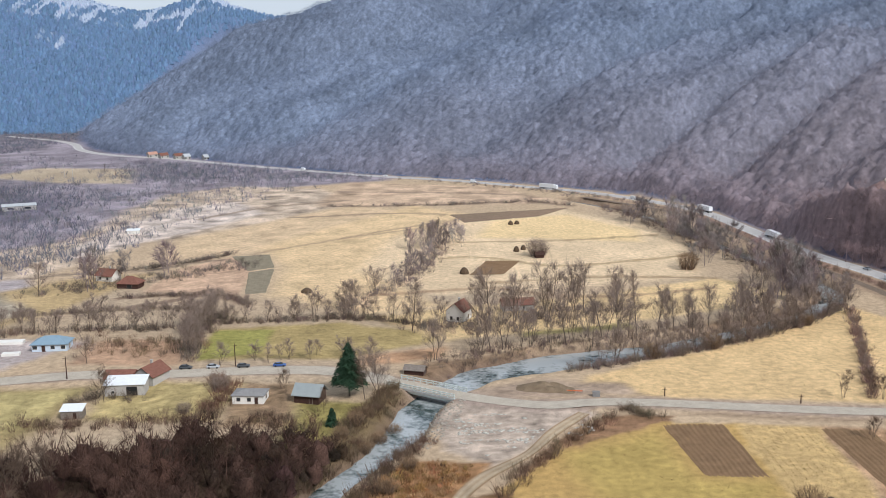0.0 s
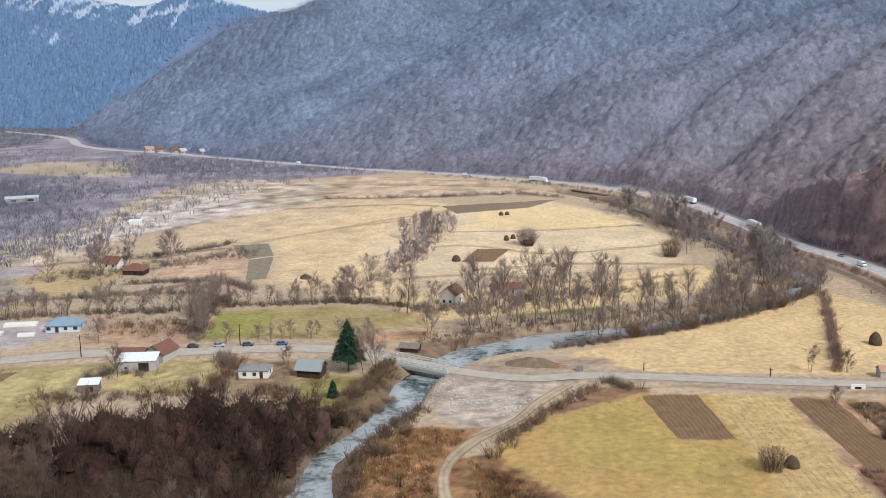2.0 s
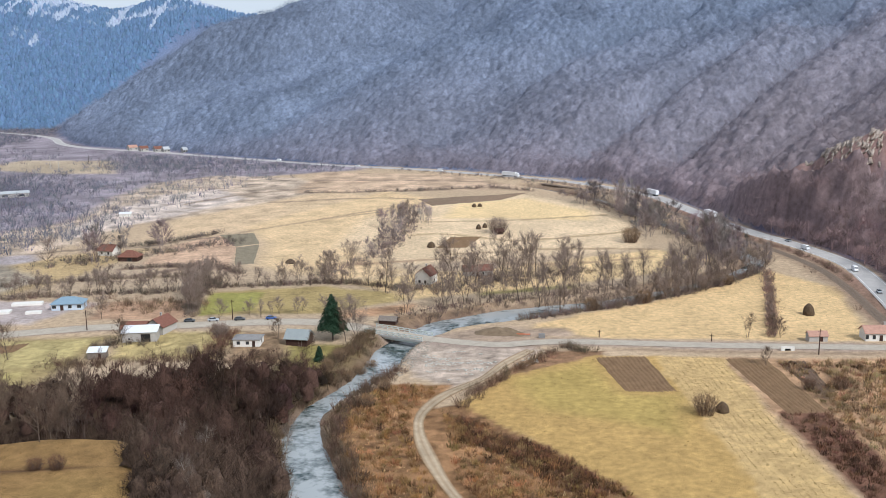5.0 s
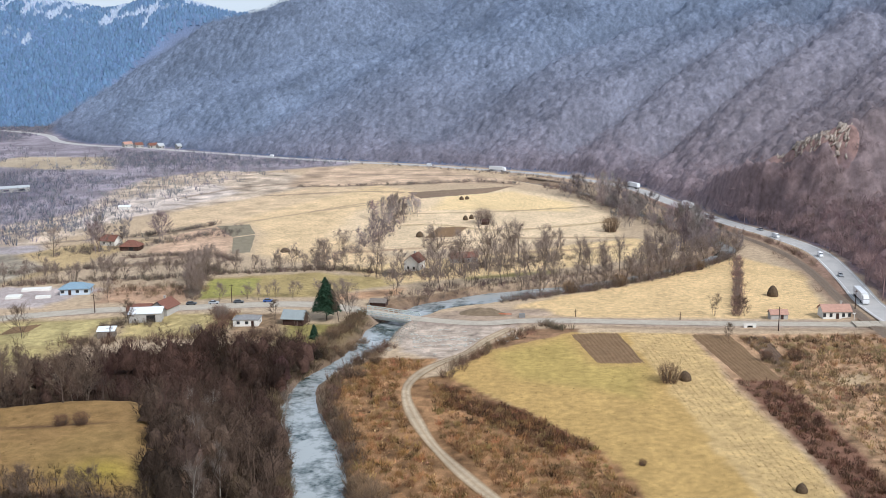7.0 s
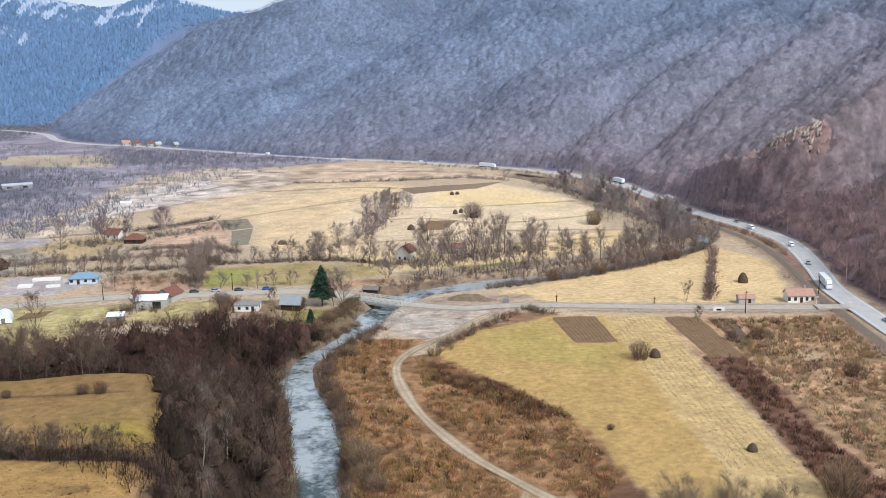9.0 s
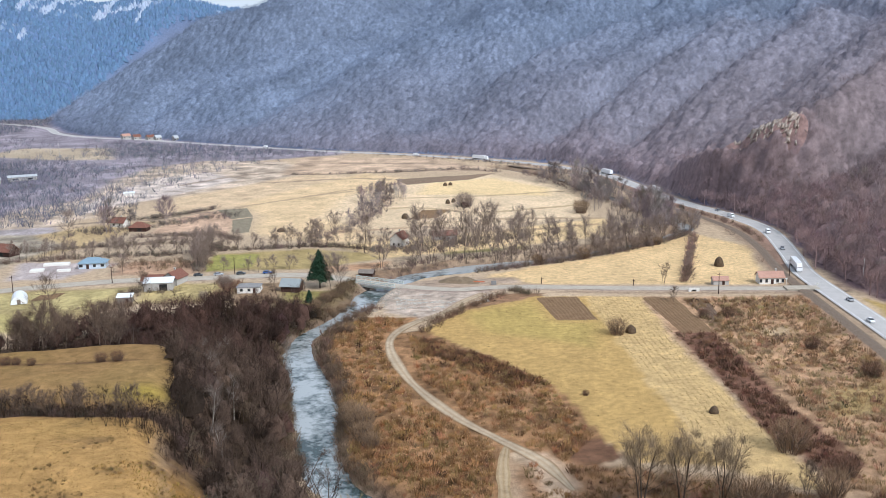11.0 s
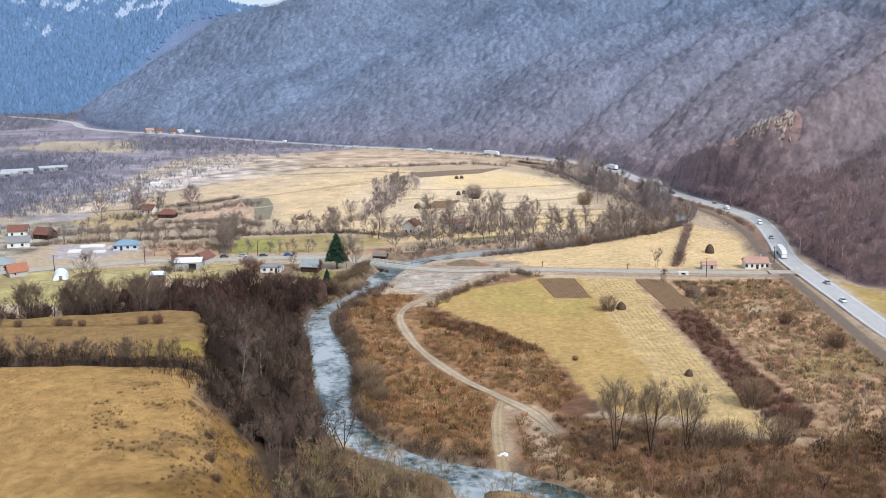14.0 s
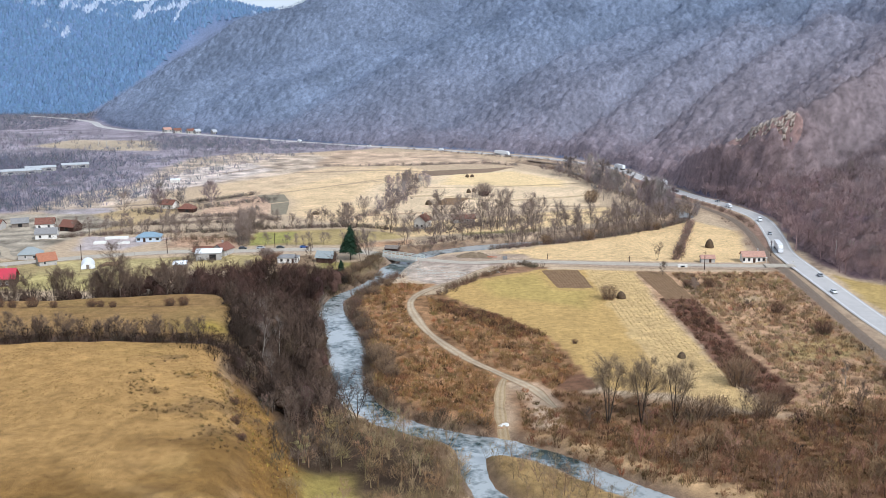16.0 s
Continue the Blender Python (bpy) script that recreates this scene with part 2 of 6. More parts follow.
GREY_WOOD = material("weathered_boards", (0.2, 0.17, 0.145), 0.85, 0.8, 0.3, 0.2)
GREY_METAL = material("grey_green_sheet_roof", (0.3, 0.33, 0.325), 0.5, 1.5, 0.12, 0.05, metal=0.2)
BLUE_ROOF = material("blue_grey_tile_roof", (0.2, 0.29, 0.36), 0.5, 1.5, 0.12, 0.1)
WHITE_SHEET = material("whitish_sheet_roof", (0.72, 0.74, 0.75), 0.5, 1.5, 0.1, 0.05)
PALE_SHEET = material("pale_grey_sheet_roof", (0.42, 0.44, 0.45), 0.5, 1.5, 0.15, 0.05)
TILE_ROOF = material("old_brown_red_tiles", (0.19, 0.09, 0.066), 0.85, 0.8, 0.35, 0.3)
PINK_ROOF = material("faded_salmon_tiles", (0.42, 0.25, 0.19), 0.85, 0.8, 0.25, 0.3)
RED_ROOF = material("bright_red_sheet_roof", (0.45, 0.035, 0.06), 0.5, 1.2, 0.12, 0.1)
SLATE = material("grey_cement_slates", (0.23, 0.225, 0.22), 0.85, 0.8, 0.25, 0.2)
DARK_GLASS = material("dark_window_glass", (0.03, 0.035, 0.04), 0.12, 1.0, 0.1, 0.0)
CONCRETE = material("weathered_concrete", (0.46, 0.45, 0.42), 0.85, 1.5, 0.18, 0.2)
GREEN_STEEL = material("pale_green_painted_steel", (0.56, 0.61, 0.58), 0.6, 1.0, 0.15, 0.05)
HAY = material("dark_weathered_hay", (0.1, 0.07, 0.045), 0.95, 0.6, 0.4, 0.6)
CAR_WHITE = material("white_car_paint", (0.78, 0.79, 0.8), 0.3, 1.0, 0.03, 0.0)
CAR_BLUE = material("blue_car_paint", (0.03, 0.08, 0.25), 0.3, 1.0, 0.05, 0.0)
CAR_DARK = material("dark_grey_car_paint", (0.05, 0.055, 0.06), 0.3, 1.0, 0.05, 0.0)
CAR_SILVER = material("silver_car_paint", (0.45, 0.46, 0.48), 0.3, 1.0, 0.05, 0.0, metal=0.4)
# tyres, and the painted dark inside bays and culvert
RUBBER_AND_DARK = material("black_rubber_and_dark", (0.025, 0.025, 0.025), 0.8, 0.5, 0.2, 0.0)
FILM = material("milky_plastic_film", (0.75, 0.77, 0.78), 0.4, 1.0, 0.06, 0.05)
ORANGE = material("orange_barrier_net", (0.6, 0.16, 0.07), 0.8, 0.5, 0.2, 0.0)
STONE = material("grey_ochre_rock", (0.47, 0.4, 0.345), 0.9, 2.2, 0.5, 0.9, second=(0.3, 0.235, 0.19))

river_water = bpy.data.materials.new("river_water")
river_water.use_nodes = True
rn, rl = river_water.node_tree.nodes, river_water.node_tree.links
rp = rn["Principled BSDF"]
rp.inputs["Roughness"].default_value, rp.inputs["Specular IOR Level"].default_value = 0.08, 0.5
where = rn.new("ShaderNodeNewGeometry")
ripple, fleck, reach_noise = [rn.new("ShaderNodeTexNoise") for _ in range(3)]
for node, scale, detail in ((ripple, 1.8, 6), (fleck, 0.55, 8), (reach_noise, 0.06, 5)):
    node.inputs["Scale"].default_value, node.inputs["Detail"].default_value = scale, detail
    rl.new(where.outputs["Position"], node.inputs["Vector"])
riffle = rn.new("ShaderNodeMath")
riffle.operation = "MULTIPLY_ADD"
riffle.inputs[1].default_value = 1.9
rl.new(reach_noise.outputs[0], riffle.inputs[0])
rl.new(fleck.outputs[0], riffle.inputs[2])
halve = rn.new("ShaderNodeMath")
halve.operation = "MULTIPLY"
halve.inputs[1].default_value = 0.62
rl.new(riffle.outputs[0], halve.inputs[0])
shoal = rn.new("ShaderNodeValToRGB")
shoal.color_ramp.elements[0].position, shoal.color_ramp.elements[0].color = 0.74, (0.032, 0.052, 0.05, 1)
shoal.color_ramp.elements[1].position, shoal.color_ramp.elements[1].color = 1.22, (0.36, 0.385, 0.385, 1)
rl.new(halve.outputs[0], shoal.inputs[0])
rl.new(shoal.outputs[0], rp.inputs["Base Color"])
rb = rn.new("ShaderNodeBump")
rb.inputs["Strength"].default_value, rb.inputs["Distance"].default_value = 0.14, 0.05
rl.new(ripple.outputs[0], rb.inputs["Height"])
rl.new(rb.outputs[0], rp.inputs["Normal"])


# ---- mesh tools ----
def mesh_from(name, verts, faces, mat, tint=None, smooth=False):
    """A mesh from arrays of places and of triangles or quads, with a colour for each corner point if tint is given."""
    verts, faces = np.asarray(verts, np.float32), np.asarray(faces, np.int32)
    k = faces.shape[1]
    me = bpy.data.meshes.new(name)
    me.vertices.add(len(verts))
    me.vertices.foreach_set("co", verts.ravel())
    me.loops.add(faces.size)
    me.loops.foreach_set("vertex_index", faces.ravel())
    me.polygons.add(len(faces))
    me.polygons.foreach_set("loop_start", np.arange(0, faces.size, k, dtype=np.int32))
    if smooth:
        me.polygons.foreach_set("use_smooth", np.ones(len(faces), bool))
    if tint is not None:
        layer = me.color_attributes.new("tint", "FLOAT_COLOR", "POINT")
        rgba = np.ones((len(verts), 4), np.float32)
        rgba[:, :3] = tint
        layer.data.foreach_set("color", rgba.ravel())
    me.update(calc_edges=True)
    me.validate()
    me.materials.append(mat)
    return me


def part(name, bm, mat, parent, label=""):
    me = bpy.data.meshes.new(name)
    bm.to_mesh(me)
    bm.free()
    me.materials.append(mat)
    ob = new(name, me)
    ob.parent = parent
    return tagged(ob, label)


def ribbon(line, half, z, name, mat, offset=0.0, cross=3, crown=0.0, lift=None, tints=None):
    """A strip along a line, at height z or draped lift above the ground."""
    p = np.asarray(line)[:, :2]
    t = np.gradient(p, axis=0)
    t /= np.linalg.norm(t, axis=1)[:, None]
    n = np.stack([t[:, 1], -t[:, 0]], 1)
    us = np.linspace(-1, 1, cross)
    half = np.asarray(half) * np.ones(len(p))
    rows = [np.column_stack([p + n * (offset + u * half)[:, None], np.full(len(p), z + crown * (1 - u * u))]) for u in us]
    v = np.stack(rows, 1).reshape(-1, 3)
    if lift is not None:
        v[:, 2] = land(v[:, 0], v[:, 1]) + lift
    i = np.arange(len(p) - 1)[:, None] * cross + np.arange(cross - 1)[None]
    f = np.stack([i, i + 1, i + 1 + cross, i + cross], -1).reshape(-1, 4)[:, ::-1]
    if tints is not None:
        tints = np.tile(np.array(tints), (len(p), 1)) * (1 + 0.3 * fbm(v[:, 0], v[:, 1], 7, 61))[:, None]
    return mesh_from(name, v, f, mat, tints, smooth=True)


# ---- ground ----
def spaced(stops):
    """Coordinates from stop to stop, each with the spacing that holds there."""
    out = [stops[0][0]]
    while out[-1] < stops[-1][0]:
        out.append(out[-1] + np.interp(out[-1], [s[0] for s in stops], [s[1] for s in stops]))
    return np.array(out)


GX = spaced([(-3000, 120), (-900, 40), (-420, 7), (-240, 2.8), (-60, 1.8), (140, 1.8), (240, 3.0), (480, 8), (1000, 50), (3100, 120)])
GY = spaced([(-1200, 100), (-160, 22), (-40, 2.0), (20, 1.6), (300, 1.5), (420, 2.5), (700, 4.5), (1300, 8), (1700, 30), (4700, 130)])


def zone_tints(x, y, z):
    """The colour of the ground: meadows, ploughland, scrub, gravel and leaf litter, with painted haze and shade."""
    wx = x + 2.2 * fbm(x, y, 16, 81) + 0.8 * vnoise(x, y, 3, 82)
    wy = y + 2.2 * fbm(x, y, 16, 83) + 0.8 * vnoise(x, y, 3, 84)
    c = np.empty((len(x), 3))
    patch = fbm(x, y, 70, 85)[:, None]
    c[:] = np.array((0.43, 0.36, 0.228)) * (1 + 0.16 * patch) + np.array((0.0, 0.02, 0.03)) * np.maximum(-patch, 0)

    def lay(polygon, colour, soft=2.0, wild=0.15, size=9, amount=1.0):
        p = np.array(polygon)
        m = (wx > p[:, 0].min() - 9) & (wx < p[:, 0].max() + 9) & (wy > p[:, 1].min() - 9) & (wy < p[:, 1].max() + 9)
        k = (step(-soft, soft, inside(wx[m], wy[m], polygon)) * amount)[:, None]
        tone = 1 + wild * (fbm(x[m], y[m], size, 86) + 0.5 * vnoise(x[m], y[m], 2.2, 87) * (y[m] < 320) + 0.4 * vnoise(x[m], y[m], 6.5, 88) * (y[m] >= 320))[:, None]
        c[m] = c[m] * (1 - k) + np.array(colour) * tone * k

    back = (step(1120, 1250, y) * (x < 0))[:, None]
    c[:] = c * (1 - back) + np.array((0.19, 0.185, 0.185)) * back

    def stroke(points, half, colour, amount=0.8):
        line = curve_through(points, 60)
        m = (x > line[:, 0].min() - 9) & (x < line[:, 0].max() + 9) & (y > line[:, 1].min() - 9) & (y < line[:, 1].max() + 9)
        k = ((1 - step(half, half + 2.0, from_line(wx[m], wy[m], line)[0])) * amount)[:, None]
        c[m] = c[m] * (1 - k) + np.array(colour) * k

    # flood plain of the larger river, its grey blued for haze, with pale gravel bars
    lay([(-700, 430), (-250, 440), (-215, 500), (-205, 570), (-195, 680), (-150, 790), (-30, 850), (-480, 1300), (-900, 1500)], (0.24, 0.234, 0.248), 10, 0.6, 25)
    lay([(-250, 440), (-198, 455), (-185, 499), (-171, 551), (-131, 590), (-86, 666), (-60, 720), (-99, 790), (-170, 813), (-213, 764), (-220, 690), (-216, 606), (-222, 558), (-244, 534)], (0.43, 0.38, 0.275), 8, 0.8, 12)
    lay([(-207, 521), (-205, 585), (-201, 627), (-188, 690), (-150, 720), (-120, 660), (-150, 590), (-180, 545), (-195, 505)], (0.48, 0.45, 0.37), 5, 0.7, 9)
    lay([(-209, 455), (-198, 460), (-185, 436), (-184, 409), (-205, 405), (-240, 450)], (0.34, 0.33, 0.31), 4, 0.4, 9)
    lay([(-480, 640), (-300, 600), (-255, 660), (-300, 760), (-500, 800)], (0.145, 0.147, 0.175), 25, 0.5, 30)
    lay([(-330, 850), (-265, 840), (-300, 960), (-400, 980), (-420, 900)], (0.38, 0.34, 0.23), 8, 0.3, 30)
    # fields on the far side of the stream
    lay([(-60, 440), (0, 420), (60, 430), (120, 450), (130, 500), (124, 590), (80, 660), (20, 640), (-40, 540)], (0.61, 0.52, 0.32), 6, 0.2, 18)
    lay([(20, 560), (110, 540), (115, 580), (80, 640), (30, 620)], (0.65, 0.54, 0.28), 6, 0.14, 20)
    lay([(-90, 690), (90, 690), (40, 790), (-80, 830)], (0.45, 0.365, 0.24), 6, 0.55, 14)
    lay([(-200, 330), (-160, 392), (-140, 470), (-175, 460), (-230, 400)], (0.42, 0.345, 0.175), 5, 0.25, 20)
    lay([(-135, 430), (-132, 476), (-111, 512), (-94, 470), (-89, 424)], (0.47, 0.36, 0.235), 1.5, 0.4, 4)
    lay([(-86, 327), (-88, 366), (-41, 374), (0, 356), (-6, 345), (-34, 326)], (0.33, 0.28, 0.12), 2.5, 0.3, 10)
    lay([(-86, 327), (-87, 364), (-66, 364), (-64, 333)], (0.26, 0.27, 0.08), 1.2, 0.3, 10)
    lay([(30, 352), (72, 362), (70, 372), (25, 366)], (0.25, 0.235, 0.09), 3, 0.3, 8)
    lay([(-128, 322), (-90, 322), (-88, 350), (-128, 352)], (0.38, 0.275, 0.17), 2.5, 0.4, 6)
    lay([(-30, 316), (0, 326), (0, 340), (-28, 330)], (0.4, 0.27, 0.15), 3, 0.3, 6)
    lay([(0, 348), (60, 366), (118, 388), (146, 412), (126, 446), (60, 412), (0, 396), (-30, 380)], (0.6, 0.49, 0.25), 3, 0.25, 9)
    lay([(-150, 500), (-100, 525), (-60, 580), (-20, 650), (-60, 700), (-100, 640), (-150, 570)], (0.52, 0.43, 0.26), 8, 0.3, 9)
    lay([(-100, 535), (-78, 480), (-76, 420), (-30, 384), (0, 400), (-40, 470), (-30, 560), (20, 640), (-20, 690), (-70, 600)], (0.58, 0.475, 0.265), 7, 0.25, 9)
    for points, half, colour in (
            ([(-60, 560), (-20, 590), (20, 640)], 0.6, (0.32, 0.26, 0.16)), ([(-100, 520), (-60, 560), (0, 620)], 0.6, (0.32, 0.26, 0.16)),
            ([(10, 545), (60, 545), (124, 560)], 1.0, (0.3, 0.24, 0.13)), ([(0, 500), (22, 500), (60, 478), (126, 500)], 1.0, (0.3, 0.24, 0.12)),
            ([(-80, 690), (0, 690), (60, 700), (90, 680)], 2.0, (0.2, 0.16, 0.11)), ([(-100, 640), (-40, 655), (0, 648)], 1.5, (0.22, 0.18, 0.12)),
            ([(20, 440), (70, 452), (126, 446)], 1.2, (0.28, 0.22, 0.12)), ([(-30, 420), (20, 430), (60, 410), (120, 425)], 1.0, (0.3, 0.22, 0.13)),
            ([(-200, 380), (-150, 395), (-110, 400), (-86, 380)], 1.5, (0.2, 0.16, 0.1)), ([(-140, 420), (-120, 424), (-96, 420), (-82, 404)], 1.4, (0.18, 0.13, 0.09)),
            ([(-146, 476), (-130, 492), (-113, 502)], 1.0, (0.17, 0.14, 0.1)), ([(-134, 402), (-124, 408), (-113, 421), (-105, 435)], 1.3, (0.15, 0.11, 0.08)), ([(-198, 460), (-170, 474), (-146, 476)], 1.3, (0.2, 0.17, 0.12)), ([(-160, 640), (-120, 690), (-70, 720)], 1.6, (0.24, 0.2, 0.14)), ([(-80, 770), (-20, 760), (60, 740)], 2.0, (0.22, 0.18, 0.13))):
        stroke(points, half, colour)
    # village strip
    lay([(-420, 300), (-196, 300), (-172, 400), (-205, 436), (-430, 440)], (0.31, 0.295, 0.215), 4, 0.7, 8)
    lay([(-240, 240), (-120, 232), (-108, 300), (-240, 290)], (0.28, 0.24, 0.11), 4, 0.3, 14)
    lay([(-104, 268), (-66, 268), (-64, 300), (-104, 304)], (0.36, 0.315, 0.14), 3, 0.6, 5)
    lay([(-64, 262), (-44, 262), (-44, 300), (-64, 300)], (0.25, 0.19, 0.11), 3, 0.6, 5)
    lay([(-46, 240), (-24, 250), (-18, 280), (-44, 284)], (0.27, 0.25, 0.085), 3, 0.6, 5)
    lay([(-172, 318), (-148, 318), (-130, 350), (-180, 356)], (0.4, 0.38, 0.34), 3, 0.3, 8)
    lay([(-205, 236), (-130, 228), (-125, 258), (-200, 262)], (0.38, 0.35, 0.14), 4, 0.35, 8)
    lay([(-172, 262), (-120, 262), (-114, 296), (-170, 290)], (0.4, 0.365, 0.16), 3, 0.35, 7)
    # meadow between stream and road
    lay([(30, 289), (67, 317), (110, 342), (163, 392), (180, 350), (160, 272), (60, 283)], (0.58, 0.46, 0.228), 2, 0.18, 12)
    lay([(-42, 224), (-32, 250), (-23, 284), (-12, 293), (-13, 268), (-21, 244), (-32, 222)], (0.15, 0.12, 0.06), 2, 0.5, 4)
    lay([(-10, 300), (6, 312), (40, 340), (100, 366), (150, 396), (160, 420), (164, 408), (140, 386), (104, 362), (48, 345), (14, 328), (-12, 316)], (0.2, 0.15, 0.09), 3, 0.5, 6)
    # gravel by the bridge
    lay([(16, 224), (24, 242), (36, 256), (48, 268), (66, 266), (62, 258), (31, 239), (18, 214)], (0.22, 0.145, 0.08), 1.0, 0.6, 4)
    lay([(-4, 272), (6, 283), (36, 274), (44, 269), (33, 257), (21, 242), (12, 231), (0, 244)], (0.4, 0.36, 0.275), 1.5, 0.6, 3)
    lay([(4, 292), (26, 300), (56, 296), (60, 284), (16, 284)], (0.34, 0.285, 0.2), 3, 0.35, 6)
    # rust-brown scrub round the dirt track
    lay([(-24, 214), (-10, 238), (12, 234), (3, 212), (4, 190), (10, 160), (20, 132), (30, 112), (27, 66), (4, 78), (-10, 100), (-14, 140)], (0.24, 0.15, 0.07), 1.0, 0.9, 4)
    lay([(-4, 214), (10, 216), (34, 186), (50, 158), (55, 134), (58, 112), (46, 96), (24, 110), (12, 136), (-2, 170)], (0.24, 0.15, 0.07), 1.0, 0.9, 4)
    lay([(6, 214), (14, 218), (33, 186), (48, 160), (52, 136), (56, 112), (44, 98), (30, 112), (20, 136), (10, 164)], (0.24, 0.15, 0.07), 1.0, 0.9, 4)
    lay([(10, 212), (32, 186), (48, 158), (40, 152), (26, 172), (12, 192)], (0.13, 0.078, 0.044), 0.8, 0.5, 4)
    lay([(42, 112), (56, 112), (60, 100), (46, 92)], (0.13, 0.078, 0.044), 0.8, 0.5, 4)
    lay([(30, 60), (30, 100), (60, 94), (104, 72), (150, 90), (150, -20), (110, -6), (60, 32)], (0.2, 0.125, 0.062), 4, 0.8, 5)
    lay([(11, 60), (24, 55), (36, 44), (46, 32), (60, 10), (30, 20), (20, 40)], (0.3, 0.22, 0.088), 1.5, 0.3, 4)
    lay([(-34, 18), (-40, 58), (-22, 80), (-6, 74), (10, 62), (16, 52), (16, 18)], (0.15, 0.11, 0.06), 2, 0.4, 5)
    lay([(-27, 30), (-21, 45), (-10, 36), (-9, 22), (-20, 20)], (0.3, 0.26, 0.075), 2, 0.3, 5)
    lay([(33, 104), (40, 104), (45, 86), (44, 68), (37, 68), (36, 86)], (0.42, 0.34, 0.22), 2, 0.35, 4)
    lay([(30, 61), (44, 52), (58, 37), (80, 20), (84, 26), (60, 46), (46, 60), (34, 66)], (0.38, 0.28, 0.14), 1.5, 0.35, 4)
    # big meadow with mown strips, and rough land by the railway
    lay([(12, 218), (31, 243), (61, 262), (80, 258), (80, 92), (62, 96), (56, 112), (53, 136), (48, 158), (33, 187)], (0.42, 0.308, 0.11), 0.6, 0.16, 7)
    lay([(30, 240), (58, 256), (62, 226), (78, 222), (70, 190), (36, 214)], (0.385, 0.312, 0.1), 6, 0.16, 8)
    lay([(79, 259), (102, 257), (99, 160), (99, 101), (104, 74), (80, 90)], (0.48, 0.375, 0.165), 1.2, 0.2, 5)
    lay([(102, 257), (168, 250), (162, 190), (152, 110), (150, 80), (104, 74), (100, 160)], (0.35, 0.245, 0.135), 2, 0.75, 6)
    lay([(102, 206), (116, 204), (113, 138), (116, 90), (104, 80), (99, 110), (101, 160)], (0.17, 0.1, 0.062), 0.6, 0.35, 5)
    lay([(128, 196), (142, 200), (142, 208), (128, 206)], (0.44, 0.36, 0.208), 2, 0.2, 5)
    lay([(120, 120), (160, 130), (158, 150), (128, 140)], (0.33, 0.26, 0.112), 3, 0.3, 8)
    lay([(184, 100), (260, 100), (215, 206), (188, 240), (181, 200)], (0.36, 0.285, 0.104), 2, 0.25, 10)
    lay([(-250, 160), (-250, 204), (-118, 210), (-108, 222), (-92, 233), (-62, 250), (-44, 240), (-33, 226), (-38, 196), (-32, 168), (-28, 140), (-24, 100), (-10, 64), (6, 54), (12, 30), (-20, 28), (-36, 60), (-48, 84), (-58, 130), (-62, 158)], (0.065, 0.048, 0.0296), 2, 0.3, 6)
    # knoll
    high = step(12, 16, z) * (y < 200) * (x < 0)
    t1 = np.array((0.35, 0.232, 0.08)) * (1 + 0.15 * fbm(x, y, 25, 91) + 0.16 * fbm(x, y, 4, 92) + 0.15 * vnoise(x, y, 2.4, 106))[:, None]
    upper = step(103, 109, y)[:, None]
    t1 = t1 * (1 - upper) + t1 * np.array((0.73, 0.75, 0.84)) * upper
    green = step(0.1, 0.5, fbm(x, y, 35, 93) + 0.5 * np.exp(-((x + 60) ** 2 + (y - 115) ** 2) / 500))[:, None]
    t1 = t1 * (1 - 0.2 * green) + np.array((0.2, 0.17, 0.05)) * 0.2 * green
    slope = (step(1.5, 5, z) * (1 - high) * (y < 200) * (x < 0))[:, None]
    c[:] = c * (1 - high[:, None]) + t1 * high[:, None]
    grassy = (1 - step(62, 82, y))[:, None]
    c[:] = c * (1 - slope) + (np.array((0.12, 0.085, 0.055)) * (1 - grassy) + np.array((0.25, 0.155, 0.044)) * grassy) * (1 + 0.4 * fbm(x, y, 6, 94))[:, None] * slope
    yellow = (0.8 * np.exp(-((x + 61) / 8) ** 2 - ((y - 111) / 6) ** 2))[:, None]
    c[:] = c * (1 - yellow) + np.array((0.3, 0.25, 0.045)) * yellow
    ditch = (np.exp(-((y - 100 + 0.05 * (x + 80)) / 4.5) ** 2) * (x < -46) * (x > -300))[:, None]
    c[:] = c * (1 - ditch) + np.array((0.085, 0.055, 0.04)) * ditch
    rim = inside(x, y, TERRACE)
    rough = (0.75 * step(0.02, 0.3, fbm(x, y, 6, 110) + 0.3 * vnoise(x, y, 2.5, 111)) * step(6, 14, rim) * (1 - step(30, 46, rim)) * (y < 92) * (y > -20))[:, None]
    c[:] = c * (1 - rough) + np.array((0.17, 0.115, 0.048)) * rough
    # lower flank painted darker, shading the slope that turns from the light
    dark = (0.85 * step(-0.45, 0.2, fbm(x, y, 9, 112)) * (1 - step(10, 46, y - 0.7 * (x + 45))) * (y > -60) * (rim > 4))[:, None]
    c[:] = c * (1 - dark) + np.array((0.155, 0.094, 0.026)) * (1 + 0.6 * fbm(x, y, 5, 113))[:, None] * dark
    lawn = (0.9 * np.exp(-((x + 17) / 6.5) ** 4 - ((y - 31) / 8) ** 4))[:, None]
    c[:] = c * (1 - lawn) + np.array((0.29, 0.25, 0.07)) * lawn
    scarp = (np.exp(-((y - 138.5 - 0.04 * (x + 80)) / 1.6) ** 2) * (x < -57) * (x > -300) * step(-0.5, 0.2, vnoise(x, 0 * x, 12, 107)))[:, None]
    c[:] = c * (1 - 0.85 * scarp) + np.array((0.1, 0.06, 0.035)) * 0.85 * scarp
    # woodland floor, distance haze painted in as blue, and crags
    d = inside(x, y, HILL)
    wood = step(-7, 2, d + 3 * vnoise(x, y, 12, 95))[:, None]
